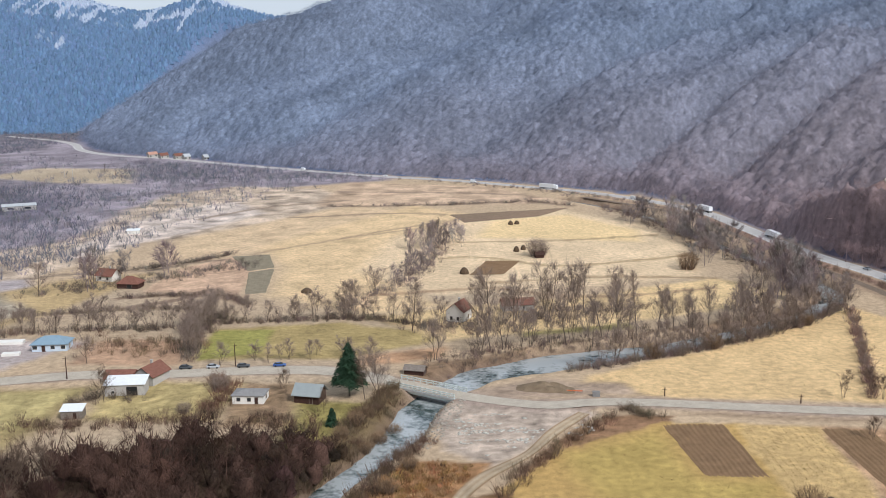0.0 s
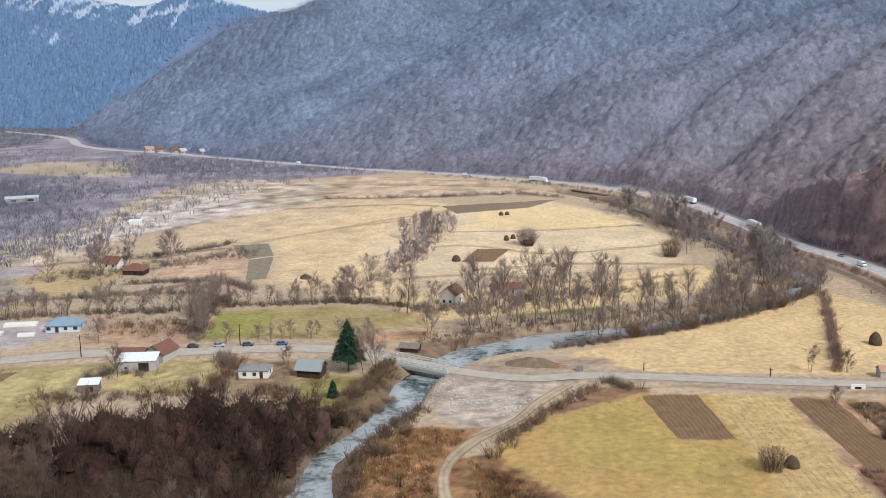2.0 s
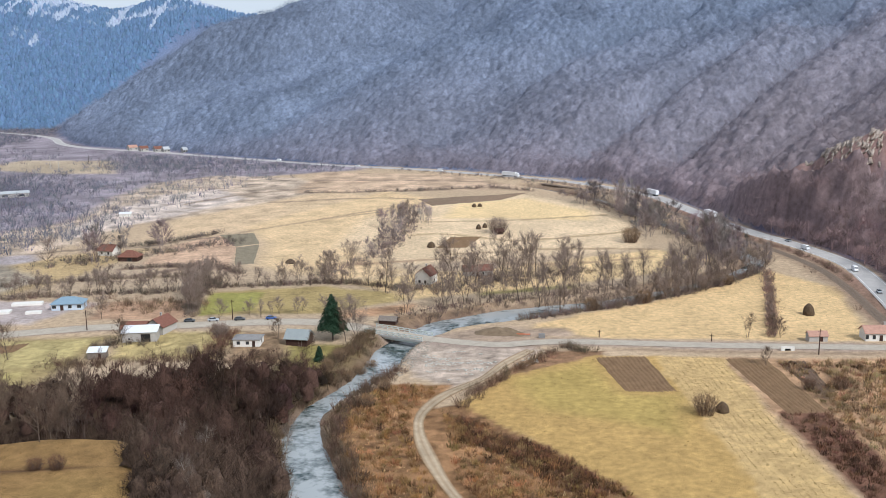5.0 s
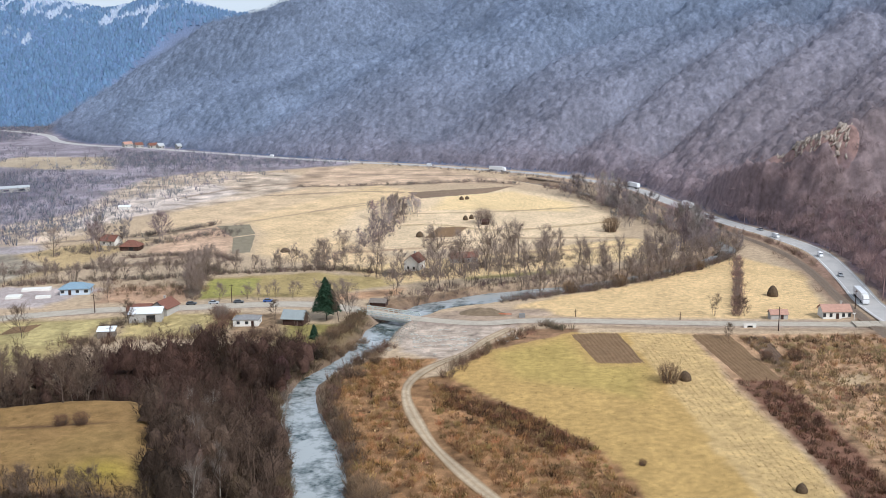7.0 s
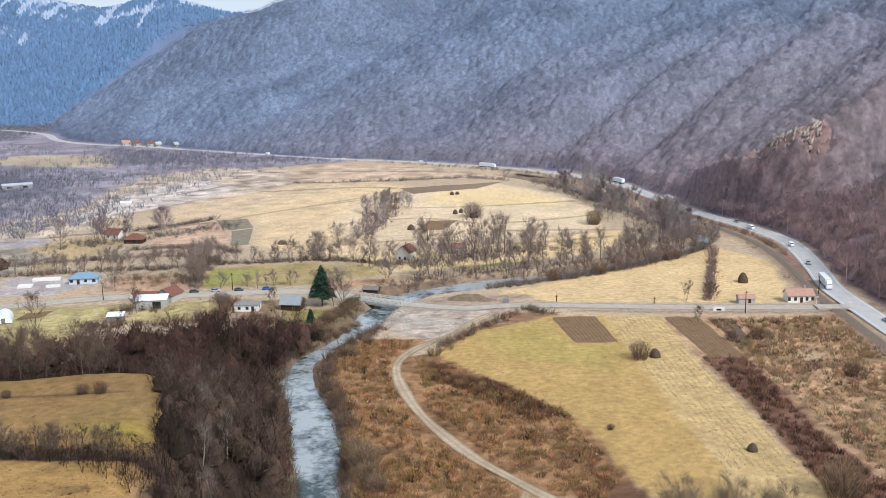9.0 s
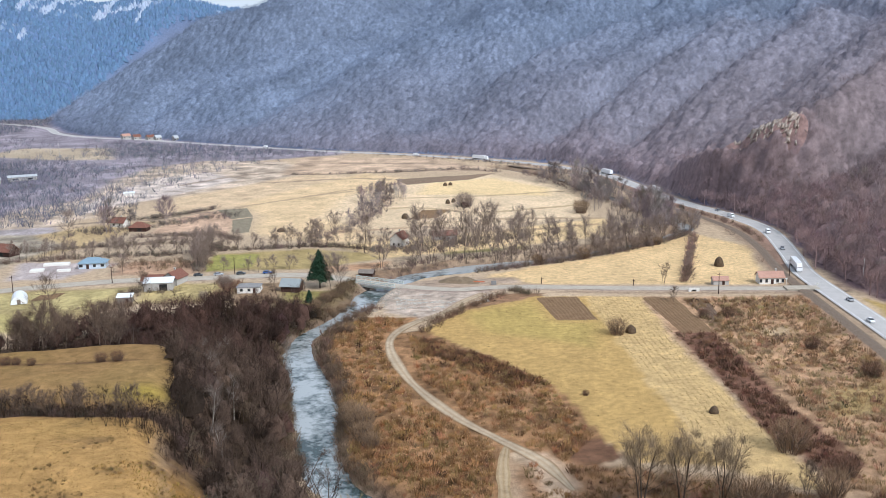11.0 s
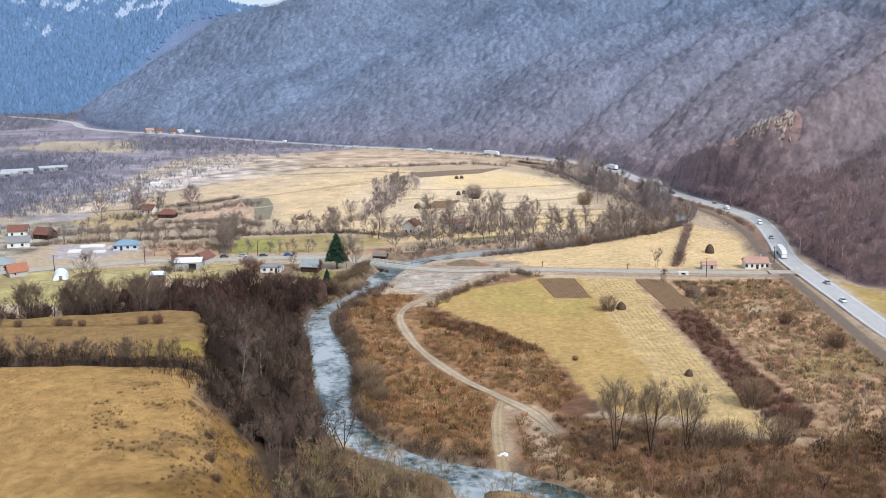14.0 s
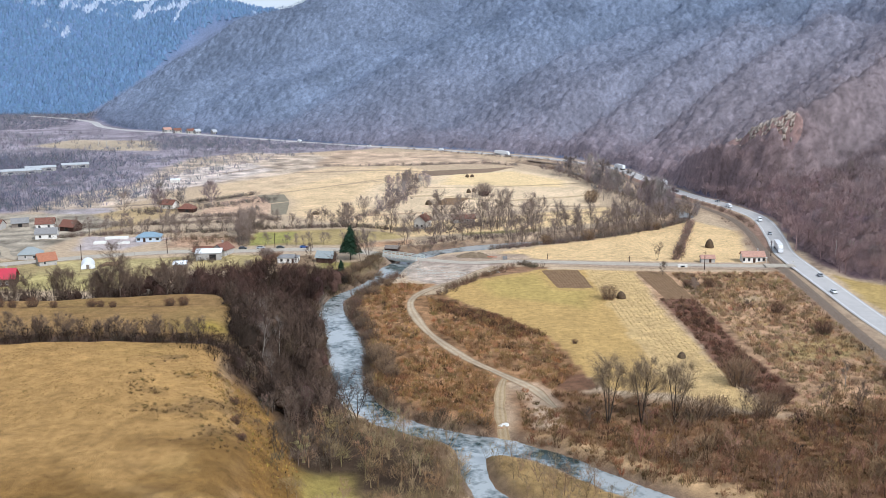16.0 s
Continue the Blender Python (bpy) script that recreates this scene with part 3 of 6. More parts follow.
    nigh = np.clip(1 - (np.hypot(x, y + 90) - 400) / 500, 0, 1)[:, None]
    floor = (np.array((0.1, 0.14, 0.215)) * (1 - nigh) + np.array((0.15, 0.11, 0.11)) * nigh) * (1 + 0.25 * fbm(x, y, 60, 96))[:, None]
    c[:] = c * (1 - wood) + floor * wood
    crag = (0.8 * step(0.3, 0.7, np.exp(-(from_line(x - 2, y + 5, CRAG)[0] / 16) ** 2) + 0.5 * vnoise(x, y, 9, 97)) * step(8, 18, d))[:, None]
    c[:] = c * (1 - crag) + np.array((0.27, 0.19, 0.15)) * (1 + 0.4 * vnoise(x, y, 6, 98))[:, None] * crag
    # far woods, their blue standing for distance haze, with snow lying high up
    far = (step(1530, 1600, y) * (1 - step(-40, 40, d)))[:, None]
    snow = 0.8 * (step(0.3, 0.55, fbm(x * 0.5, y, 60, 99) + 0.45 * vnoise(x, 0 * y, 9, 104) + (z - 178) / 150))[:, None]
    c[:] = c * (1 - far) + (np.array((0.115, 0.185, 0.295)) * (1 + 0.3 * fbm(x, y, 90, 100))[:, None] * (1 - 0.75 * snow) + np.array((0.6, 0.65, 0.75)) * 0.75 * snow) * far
    west = step(20, 60, z)[:, None] * (x < -600)[:, None] * (y < 1700)[:, None]
    c[:] = c * (1 - west) + np.array((0.12, 0.11, 0.12)) * west
    # wet banks
    for line in (RIVER, SIDE_CHANNEL):
        d, _, wide = from_line(x, y, line)
        bank = (1 - step(0.5 * wide + 0.5, 0.5 * wide + 4.5, d + 0.8 * vnoise(x, y, 4, 101)))[:, None]
        c[:] = c * (1 - 0.75 * bank) + np.array((0.15, 0.115, 0.08)) * 0.75 * bank
    d, _, _ = from_line(x, y, LANE)
    verge = (1 - step(3.5, 6.5, d + 1.2 * vnoise(x, y, 5, 105)))[:, None]
    c[:] = c * (1 - 0.8 * verge) + np.array((0.3, 0.255, 0.2)) * 0.8 * verge
    ditch = (np.exp(-((d - 7) / 1.2) ** 2) * (x > 55) * (y < 268))[:, None]
    c[:] = c * (1 - 0.6 * ditch) + np.array((0.16, 0.12, 0.08)) * 0.6 * ditch
    d, run, _ = from_line(x, y, RAILWAY)
    e, _, _ = from_line(x, y, HIGHWAY)
    cut = ((1 - step(8, 13, d)) * (1 - step(11, 15, e)) * step(285, 310, y) * (y < 720))[:, None]
    c[:] = c * (1 - cut) + np.array((0.25, 0.175, 0.125)) * (1 + 0.4 * fbm(x, y, 7, 103))[:, None] * cut
    verge = (1 - step(3, 9, d + 2 * vnoise(x, y, 6, 102)))[:, None] * (y < 720)[:, None]
    c[:] = c * (1 - 0.6 * verge) + np.array((0.2, 0.15, 0.1)) * 0.6 * verge
    return np.clip(c * np.array((1.09, 0.975, 1.02)), 0.01, 0.9)


gx, gy = [a.ravel() for a in np.meshgrid(GX, GY, indexing="xy")]
gz = ground_z(gx, gy)
nx, ny = len(GX), len(GY)
gi = (np.arange(ny - 1)[:, None] * nx + np.arange(nx - 1)[None]).ravel()
land_grid = gz.reshape(ny, nx)


def land(x, y):
    """The height of the ground as built."""
    x, y = np.asarray(x, float), np.asarray(y, float)
    i, j = np.clip(np.searchsorted(GX, x) - 1, 0, nx - 2), np.clip(np.searchsorted(GY, y) - 1, 0, ny - 2)
    u, v = (x - GX[i]) / (GX[i + 1] - GX[i]), (y - GY[j]) / (GY[j + 1] - GY[j])
    return (land_grid[j, i] * (1 - u) + land_grid[j, i + 1] * u) * (1 - v) + (land_grid[j + 1, i] * (1 - u) + land_grid[j + 1, i + 1] * u) * v


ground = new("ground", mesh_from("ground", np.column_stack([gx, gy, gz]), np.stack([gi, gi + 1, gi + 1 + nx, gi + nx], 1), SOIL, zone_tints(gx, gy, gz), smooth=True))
tagged(ground, "winter valley floor of dry grass, scrub and wooded slopes", "ground", kind="structure")
water = new("water", ribbon(RIVER, 0.5 * RIVER[:, 2] + 4.0, WATER, "water", river_water, cross=5))
tagged(water, "shallow grey-blue river with ripples between brushy banks", "river", kind="structure")
backwater = new("water", ribbon(SIDE_CHANNEL, 0.5 * SIDE_CHANNEL[:, 2] + 3.0, WATER - 0.02, "backwater", river_water, cross=5))
tagged(backwater, "narrow side channel of the river round a reedy island", "river", kind="structure")

# ---- roads and railway ----
road = new("road", ribbon(HIGHWAY, 5.2, 1.06, "road", ASPHALT, cross=5, crown=0.08))
tagged(road, "two-lane grey asphalt main road at the foot of the mountain", "road", kind="structure")
for side in (-4.1, 4.1):
    tagged(new("trim", ribbon(HIGHWAY, 0.12, 1.12, "edge_line", PAINT, offset=side, cross=2)), "white painted edge line on the main road", "road marking", kind="structure")
lane = new("road", ribbon(LANE[3:], np.where(LANE[3:, 0] > -18, 3.1, 4.3), 0.45, "lane", LANE_TOP, cross=5, crown=0.05))
tagged(lane, "narrow dusty asphalt lane leading over the river bridge", "road", kind="structure")
RUT_TINTS = [(0.27, 0.175, 0.1), (0.34, 0.25, 0.155), (0.43, 0.345, 0.24), (0.41, 0.32, 0.22), (0.35, 0.26, 0.165), (0.4, 0.31, 0.21), (0.43, 0.345, 0.24), (0.36, 0.265, 0.17), (0.28, 0.185, 0.105)]
side_lane = new("road", ribbon(SIDE_LANE, 2.0, 0, "side_lane", DIRT, cross=4, lift=0.12))
tagged(side_lane, "pale gravel side lane among village houses", "road", kind="structure")
track = new("track", ribbon(TRACK, (1.8 + 0.3 * np.sin(np.arange(140) * 0.21)) * np.clip((146 - np.arange(140)) / 16, 0.1, 1), 0, "track", RUTS, cross=9, lift=0.1, tints=RUT_TINTS))
tagged(track, "curving pale dirt track through rust-brown scrub", "track", kind="structure")
ford = new("track", ribbon(FORD_TRACK, 1.6 * np.clip((np.arange(40) + 2) / 9, 0.2, 1) + 0.2 * np.sin(np.arange(40) * 0.6), 0, "ford_track", RUTS, cross=9, lift=0.07, tints=[(0.34, 0.25, 0.145)] + [(0.9 * a, 0.86 * b, 0.76 * c) for a, b, c in RUT_TINTS[1:-1]] + [(0.34, 0.25, 0.145)]))
tagged(ford, "short dirt track running down to the ford", "track", kind="structure")
ballast = new("ballast", ribbon(RAILWAY, 2.3, 0.78, "ballast", GRAVEL, cross=5, crown=0.15))
tagged(ballast, "dark ballast bed of the single railway line", "railway", kind="structure")
for side in (-0.75, 0.75):
    rail = new("rail", ribbon(RAILWAY, 0.09, 1.08, "rail", RUST, offset=side, cross=2))
    tagged(rail, "brown steel rail on dark sleepers", "rail", kind="structure")


# ---- vegetation ----
def tube(points, radii, sides):
    points, radii = np.asarray(points, float), np.asarray(radii, float)
    t = np.gradient(points, axis=0)
    t /= np.linalg.norm(t, axis=1)[:, None] + 1e-9
    a = np.cross(t, (0.31, 0.87, 0.13))
    a /= np.linalg.norm(a, axis=1)[:, None] + 1e-9
    b = np.cross(t, a)
    ang = np.arange(sides) * 2 * math.pi / sides
    v = (points[:, None] + radii[:, None, None] * (np.cos(ang)[None, :, None] * a[:, None] + np.sin(ang)[None, :, None] * b[:, None])).reshape(-1, 3)
    f = []
    for i in range(len(points) - 1):
        for k in range(sides):
            p, q = i * sides + k, i * sides + (k + 1) % sides
            f += [(p, q, q + sides), (p, q + sides, p + sides)]
    return v, np.array(f, int)


def slivers(start, way, length, width, rng):
    """Thin tapering triangles: twigs."""
    side = np.cross(way, rng.normal(size=way.shape))
    side /= np.linalg.norm(side, axis=1)[:, None] + 1e-9
    half = (0.5 * np.asarray(width) * np.ones(len(start)))[:, None]
    tip = start + way * np.asarray(length)[:, None]
    v = np.stack([start - side * half, start + side * half, tip], 1).reshape(-1, 3)
    return v, np.arange(len(v)).reshape(-1, 3)


def join(pieces):
    vs, fs, at = [], [], 0
    for v, f in pieces:
        vs.append(v)
        fs.append(f + at)
        at += len(v)
    return np.vstack(vs), np.vstack(fs)


def unit(v):
    return v / (np.linalg.norm(v, axis=-1, keepdims=True) + 1e-9)


def bare_tree(seed, h, spread, limbs, twigs, low=0.25, stems=1, twig_width=0.042, sub=4, thick=0.017):
    """Wood and twigs of a leafless tree of height h."""
    rng = np.random.default_rng(seed)
    wood, starts, ways = [], [], []
    for s in range(stems):
        lean = rng.normal(0, 0.10 if stems == 1 else 0.22, 2)
        n = 6
        u = np.linspace(0, 1, n)
        base = rng.normal(0, 0.25, 2) if stems > 1 else np.zeros(2)
        trunk = np.column_stack([base[0] + lean[0] * h * u + rng.normal(0, 0.012 * h, n) * u, base[1] + lean[1] * h * u + rng.normal(0, 0.012 * h, n) * u, h * 0.9 * u - 0.4 * (u == 0)])
        r0 = thick * h / math.sqrt(stems)
        wood.append(tube(trunk, r0 * (1 - 0.85 * u) + 0.015, 5))
        for k in range(limbs // stems):
            f = low + (1 - low) * ((k + rng.random()) / (limbs // stems)) ** 0.9
            at = np.array([np.interp(f, u, trunk[:, j]) for j in range(3)])
            a = rng.random() * 2 * math.pi
            size = h * spread * 1.35 * (1.05 - 0.7 * f) * rng.uniform(0.7, 1.2)
            out = np.array([math.cos(a), math.sin(a), rng.uniform(0.5, 1.3)])
            m = np.linspace(0, 1, 4)
            limb = at + unit(out)[None] * size * m[:, None] + np.array([0, 0, 0.28 * size])[None] * (m ** 2)[:, None] + rng.normal(0, 0.04 * size, (4, 3)) * m[:, None]
            wood.append(tube(limb, r0 * 0.42 * (1.1 - f) * (1 - 0.8 * m) + 0.012, 3))
            for q in range(sub):
                g = rng.uniform(0.3, 1.0)
                p = np.array([np.interp(g, m, limb[:, j]) for j in range(3)])
                way = unit(unit(limb[-1] - limb[0]) + rng.normal(0, 0.55, 3) + np.array([0, 0, 0.25]))
                wood.append(slivers(p[None], way[None], [size * 0.6], 0.055, rng))
                starts.append(p + way * size * 0.1)
                ways.append(way)
                starts.append(p + way * size * 0.3)
                ways.append(way)
                starts.append(p + way * size * 0.48)
                ways.append(way)
            starts.append(limb[2])
            ways.append(unit(limb[-1] - limb[0]))
    starts, ways = np.array(starts), np.array(ways)
    pick = rng.integers(0, len(starts), twigs)
    way = unit(ways[pick] + rng.normal(0, 0.42, (twigs, 3)) + np.array([0, 0, 0.3]))
    return join(wood), slivers(starts[pick] + rng.normal(0, 0.02 * h, (twigs, 3)), way, h * rng.uniform(0.07, 0.2, twigs), twig_width, rng)


def crown_clump(seed, h, radius, count, width, stem=True, low=0.3):
    """A cheap far tree or bush: a fan of thin upward slivers."""
    rng = np.random.default_rng(seed)
    a, f = rng.random(count) * 2 * math.pi, rng.random(count) ** 0.8
    up = -0.35 + 1.3 * f
    flat = np.sqrt(np.clip(1 - np.clip(up, -1, 0.98) ** 2, 0.03, 1))
    out_way = np.column_stack([np.cos(a) * flat, np.sin(a) * flat, up])
    core = np.array([0, 0, h * (low + (1 - low) * 0.45)])
    start = core + out_way * np.array([radius, radius, h * (1 - low) * 0.42]) * rng.uniform(0.45, 0.95, (count, 1))
    way = unit(0.45 * out_way + np.array([0, 0, 0.55]) + rng.normal(0, 0.4, (count, 3)))
    side = unit(np.cross(way, out_way + rng.normal(0, 0.6, (count, 3))))
    half = 0.5 * width * rng.uniform(0.6, 1.4, (count, 1))
    tip = start + way * (h * rng.uniform(0.16, 0.3, count))[:, None]
    v = np.stack([start - side * half, start + side * half, tip], 1).reshape(-1, 3)
    out = [(v, np.arange(len(v)).reshape(-1, 3))]
    if stem:
        p = np.array([[0, 0, -0.5]])
        for _ in range(2):
            out.append(slivers(p, unit(np.array([[rng.normal(0, 0.06), rng.normal(0, 0.06), 1.0]])), [h * 0.9], 0.4, rng))
    return join(out)


def stems_clump(seed, h, radius, count, width):
    """A thicket bush: many stems fanning up from the ground, each with side twigs."""
    rng = np.random.default_rng(seed)
    a = rng.random(count) * 2 * math.pi
    r = np.sqrt(rng.random(count)) * radius
    base = np.column_stack([np.cos(a) * r * 0.55, np.sin(a) * r * 0.55, np.full(count, -0.2)])
    way = unit(np.column_stack([np.cos(a) * r / radius * 0.5, np.sin(a) * r / radius * 0.5, np.ones(count)]) + rng.normal(0, 0.14, (count, 3)))
    size = h * rng.uniform(0.55, 1.05, count)
    out = [slivers(base, way, size, width, rng)]
    for _ in range(2):
        f = rng.uniform(0.25, 0.8, count)
        out.append(slivers(base + way * (size * f)[:, None], unit(way + rng.normal(0, 0.45, (count, 3))), size * 0.45, width * 0.7, rng))
    return join(out)


def scatter(name, templates, xy, scale, tints, mat, label, category, sink=0.0):
    """One object of stuff out of many turned and scaled copies of a few shapes."""
    z = land(xy[:, 0], xy[:, 1]) - sink
    rng = np.random.default_rng(len(xy))
    which, turn = rng.integers(0, len(templates), len(xy)), rng.random(len(xy)) * 2 * math.pi
    vs, fs, cs, at = [], [], [], 0
    for k, (v, f) in enumerate(templates):
        m = np.where(which == k)[0]
        if not len(m):
            continue
        c, s = np.cos(turn[m])[:, None], np.sin(turn[m])[:, None]
        q = scale[m][:, None]
        tall = rng.uniform(0.85, 1.15, len(m))[:, None]
        p = np.stack([xy[m, 0][:, None] + q * (c * v[:, 0] - s * v[:, 1]), xy[m, 1][:, None] + q * (s * v[:, 0] + c * v[:, 1]), z[m][:, None] + q * tall * v[:, 2]], -1)
        vs.append(p.reshape(-1, 3))
        fs.append((f[None] + (np.arange(len(m)) * len(v))[:, None, None]).reshape(-1, 3) + at)
        cs.append(np.repeat(tints[m], len(v), axis=0))
        at += len(m) * len(v)
    ob = new(name, mesh_from(name, np.vstack(vs), np.vstack(fs), mat, np.vstack(cs), smooth=True))
    return tagged(ob, label, category, kind="stuff")


def strewn(polygon, spacing, seed, keep=None):
    """Jittered places inside a polygon."""
    p = np.array(polygon, float)
    rng = np.random.default_rng(seed)
    xs, ys = np.arange(p[:, 0].min(), p[:, 0].max(), spacing), np.arange(p[:, 1].min(), p[:, 1].max(), spacing)
    q = np.stack(np.meshgrid(xs, ys), -1).reshape(-1, 2) + rng.uniform(-0.6, 0.6, (len(xs) * len(ys), 2)) * spacing
    q = q[inside(q[:, 0], q[:, 1], polygon) > 0]
    return q if keep is None else q[keep(q[:, 0], q[:, 1], rng)]


def tones(n, base, seed, spread=0.18, hue=0.06):
    rng = np.random.default_rng(seed)
    return np.clip(np.array(base)[None] * (1 + spread * rng.normal(size=(n, 1))) * (1 + hue * rng.normal(size=(n, 3))), 0.015, 0.8)


def dry_land(x, y, margin=1.5):
    d, _, w = from_line(x, y, RIVER)
    e, _, v = from_line(x, y, SIDE_CHANNEL)
    return (d > 0.5 * w + margin) & (e > 0.5 * v + margin)


def off_roads(x, y):
    ok = np.ones(len(x), bool)
    for line, half in ((HIGHWAY, 8.5), (RAILWAY, 4), (LANE, 5), (TRACK, 3.2), (FORD_TRACK, 2.6), (SIDE_LANE, 3)):
        ok &= from_line(x, y, line)[0] > half
    return ok


def dome(seed, h, radius, around, rings, rough):
    """The closed, lumpy body of a dense leafless crown."""
    rng = np.random.default_rng(seed)
    v, f = [], []
    for k in range(rings):
        u = -0.25 + 1.1 * k / (rings - 1)
        a = (np.arange(around) + 0.5 * (k % 2)) * 2 * math.pi / around
        r = rng.uniform(1 - rough, 1 + rough, around)
        v.append(np.column_stack([radius * r * math.cos(u * 1.5) * np.cos(a), radius * r * math.cos(u * 1.5) * np.sin(a), h * (0.42 + 0.5 * r * math.sin(u * 1.5))]))
    for k in range(rings - 1):
        for q in range(around):
            b, n = k * around + q, k * around + (q + 1) % around
            f += [(b, n, n + around), (b, n + around, b + around)]
    v = np.vstack(v + [np.array([[0, 0, h * rng.uniform(0.9, 1.0)]])])
    t = (rings - 1) * around
    return v, np.array(f + [(t + q, t + (q + 1) % around, len(v) - 1) for q in range(around)])


# woods on the mountain across the valley: round crowns, with twigs over them
CELL = 6.6
hill_zone = np.vstack([HILL_FOOT[(HILL_FOOT[:, 1] > 150) & (HILL_FOOT[:, 1] < 1850)], [(-150, 1850), (400, 1500), (800, 1000), (800, 200)]])


def crown_seed(i, j):
    """The place and height of the tree in a cell of the wood."""
    return (i + 0.5 + 0.8 * (hash2(i, j, 901) - 0.5)) * CELL, (j + 0.5 + 0.8 * (hash2(i, j, 902) - 0.5)) * CELL, 6.5 + 6.0 * hash2(i, j, 903)


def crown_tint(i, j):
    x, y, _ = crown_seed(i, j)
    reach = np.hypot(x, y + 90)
    # crowns turn from warm to blue with distance: haze put into their colour
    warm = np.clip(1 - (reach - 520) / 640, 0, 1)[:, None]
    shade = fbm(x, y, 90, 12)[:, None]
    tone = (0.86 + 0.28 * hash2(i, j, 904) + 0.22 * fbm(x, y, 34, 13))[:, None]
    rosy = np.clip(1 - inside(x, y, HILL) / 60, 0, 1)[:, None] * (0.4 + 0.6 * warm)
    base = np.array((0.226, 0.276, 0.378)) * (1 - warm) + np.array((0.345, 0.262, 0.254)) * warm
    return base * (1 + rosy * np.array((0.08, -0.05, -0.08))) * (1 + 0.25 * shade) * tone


def in_reach(x, y):
    d, z = inside(x, y, HILL), land(x, y)
    seen = (z < 118 + 0.072 * np.hypot(x, y)) | (z < 118 + 0.062 * np.hypot(x, y + 182))
    return (d > 0) & (d < 800) & (x < 0.46 * (y + 185) + 30) & seen & (inside(x, y, hill_zone) > -30) 


cx, cy = np.arange(-540, 760, 2.2), np.arange(200, 1840, 2.2)
px, py = [a.ravel() for a in np.meshgrid(cx, cy)]
keep = in_reach(px, py)
top, owner = np.full(px.shape, -9.0), np.zeros((len(px), 2), np.int64)
ci, cj = np.floor(px / CELL).astype(np.int64), np.floor(py / CELL).astype(np.int64)
for di in (-1, 0, 1):
    for dj in (-1, 0, 1):
        sx, sy, sh = crown_seed(ci + di, cj + dj)
        here = sh - 0.3 * ((px - sx) ** 2 + (py - sy) ** 2)
        better = here > top
        top = np.where(better, here, top)
        owner[better] = np.column_stack([ci + di, cj + dj])[better]
top = np.maximum(top, 1.6) * 0.55 + 0.5 * vnoise(px, py, 2.6, 906) + 0.3 * vnoise(px, py, 1.7, 909)
top = (1.0 + np.maximum(top, 0.5)) * step(0, 9, inside(px, py, HILL)) * step(6, 12, from_line(px - 2, py + 5, CRAG)[0] + 6 * vnoise(px, py, 10, 907) + 14 * step(20, 8, inside(px, py, HILL))) - 0.4
nc = len(cx)
q = (np.arange(len(cy) - 1)[:, None] * nc + np.arange(nc - 1)[None]).ravel()
q = q[keep[q] & keep[q + 1] & keep[q + nc] & keep[q + nc + 1]]
faces = np.stack([q, q + 1, q + 1 + nc, q + nc], 1)
used = np.unique(faces)
renum = np.zeros(len(px), np.int64)
renum[used] = np.arange(len(used))
# crown mass tinted well below its twigs, painting the shade in the gaps
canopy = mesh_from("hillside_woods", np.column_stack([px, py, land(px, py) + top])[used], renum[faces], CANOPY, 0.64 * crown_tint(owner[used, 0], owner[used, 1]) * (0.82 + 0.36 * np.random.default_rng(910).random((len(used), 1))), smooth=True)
tagged(new("hillside_woods", canopy), "leafless purple-brown deciduous woods covering the mountainside, tinted bluer far off for haze", "woods", kind="stuff")
cells = np.unique(owner[used], axis=0)
sx, sy, sh = crown_seed(cells[:, 0], cells[:, 1])
sel = (from_line(sx - 2, sy + 5, CRAG)[0] + 6 * vnoise(sx, sy, 10, 907) > 8) | (inside(sx, sy, HILL) < 12)
cells, sx, sy, sh = cells[sel], sx[sel], sy[sel], sh[sel]
reach = np.hypot(sx, sy + 90)
wood_shapes = [crown_clump(100 + k, 8.6, 3.3, 36, 0.14, False, 0.2) for k in range(6)]
near_shapes = [crown_clump(120 + k, 9.6, 3.5, 120, 0.107, True, 0.1) for k in range(6)]
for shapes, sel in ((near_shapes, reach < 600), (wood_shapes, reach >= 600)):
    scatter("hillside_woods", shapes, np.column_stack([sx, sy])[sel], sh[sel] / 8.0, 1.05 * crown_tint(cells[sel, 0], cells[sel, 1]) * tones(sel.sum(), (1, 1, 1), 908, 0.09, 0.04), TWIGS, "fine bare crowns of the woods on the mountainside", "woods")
# far mountain's trees, haze painted into their blue tint, snow among them
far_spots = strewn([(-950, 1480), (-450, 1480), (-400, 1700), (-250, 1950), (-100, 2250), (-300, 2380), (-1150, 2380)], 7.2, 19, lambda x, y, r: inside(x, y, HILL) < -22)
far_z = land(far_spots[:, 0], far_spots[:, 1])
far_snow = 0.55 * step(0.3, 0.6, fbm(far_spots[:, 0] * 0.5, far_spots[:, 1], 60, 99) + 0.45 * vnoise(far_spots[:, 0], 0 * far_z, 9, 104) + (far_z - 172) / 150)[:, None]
scatter("far_woods", [dome(140 + k, 9.0, 4.0, 6, 2, 0.3) for k in range(6)], far_spots, np.random.default_rng(20).uniform(0.9, 1.6, len(far_spots)), tones(len(far_spots), (0.11, 0.18, 0.29), 21, 0.09, 0.02) * (1 - far_snow) + np.array((0.55, 0.6, 0.7)) * far_snow, TWIGS, "woods on the far snowy mountain, tinted blue-grey for haze", "woods", sink=4.8)

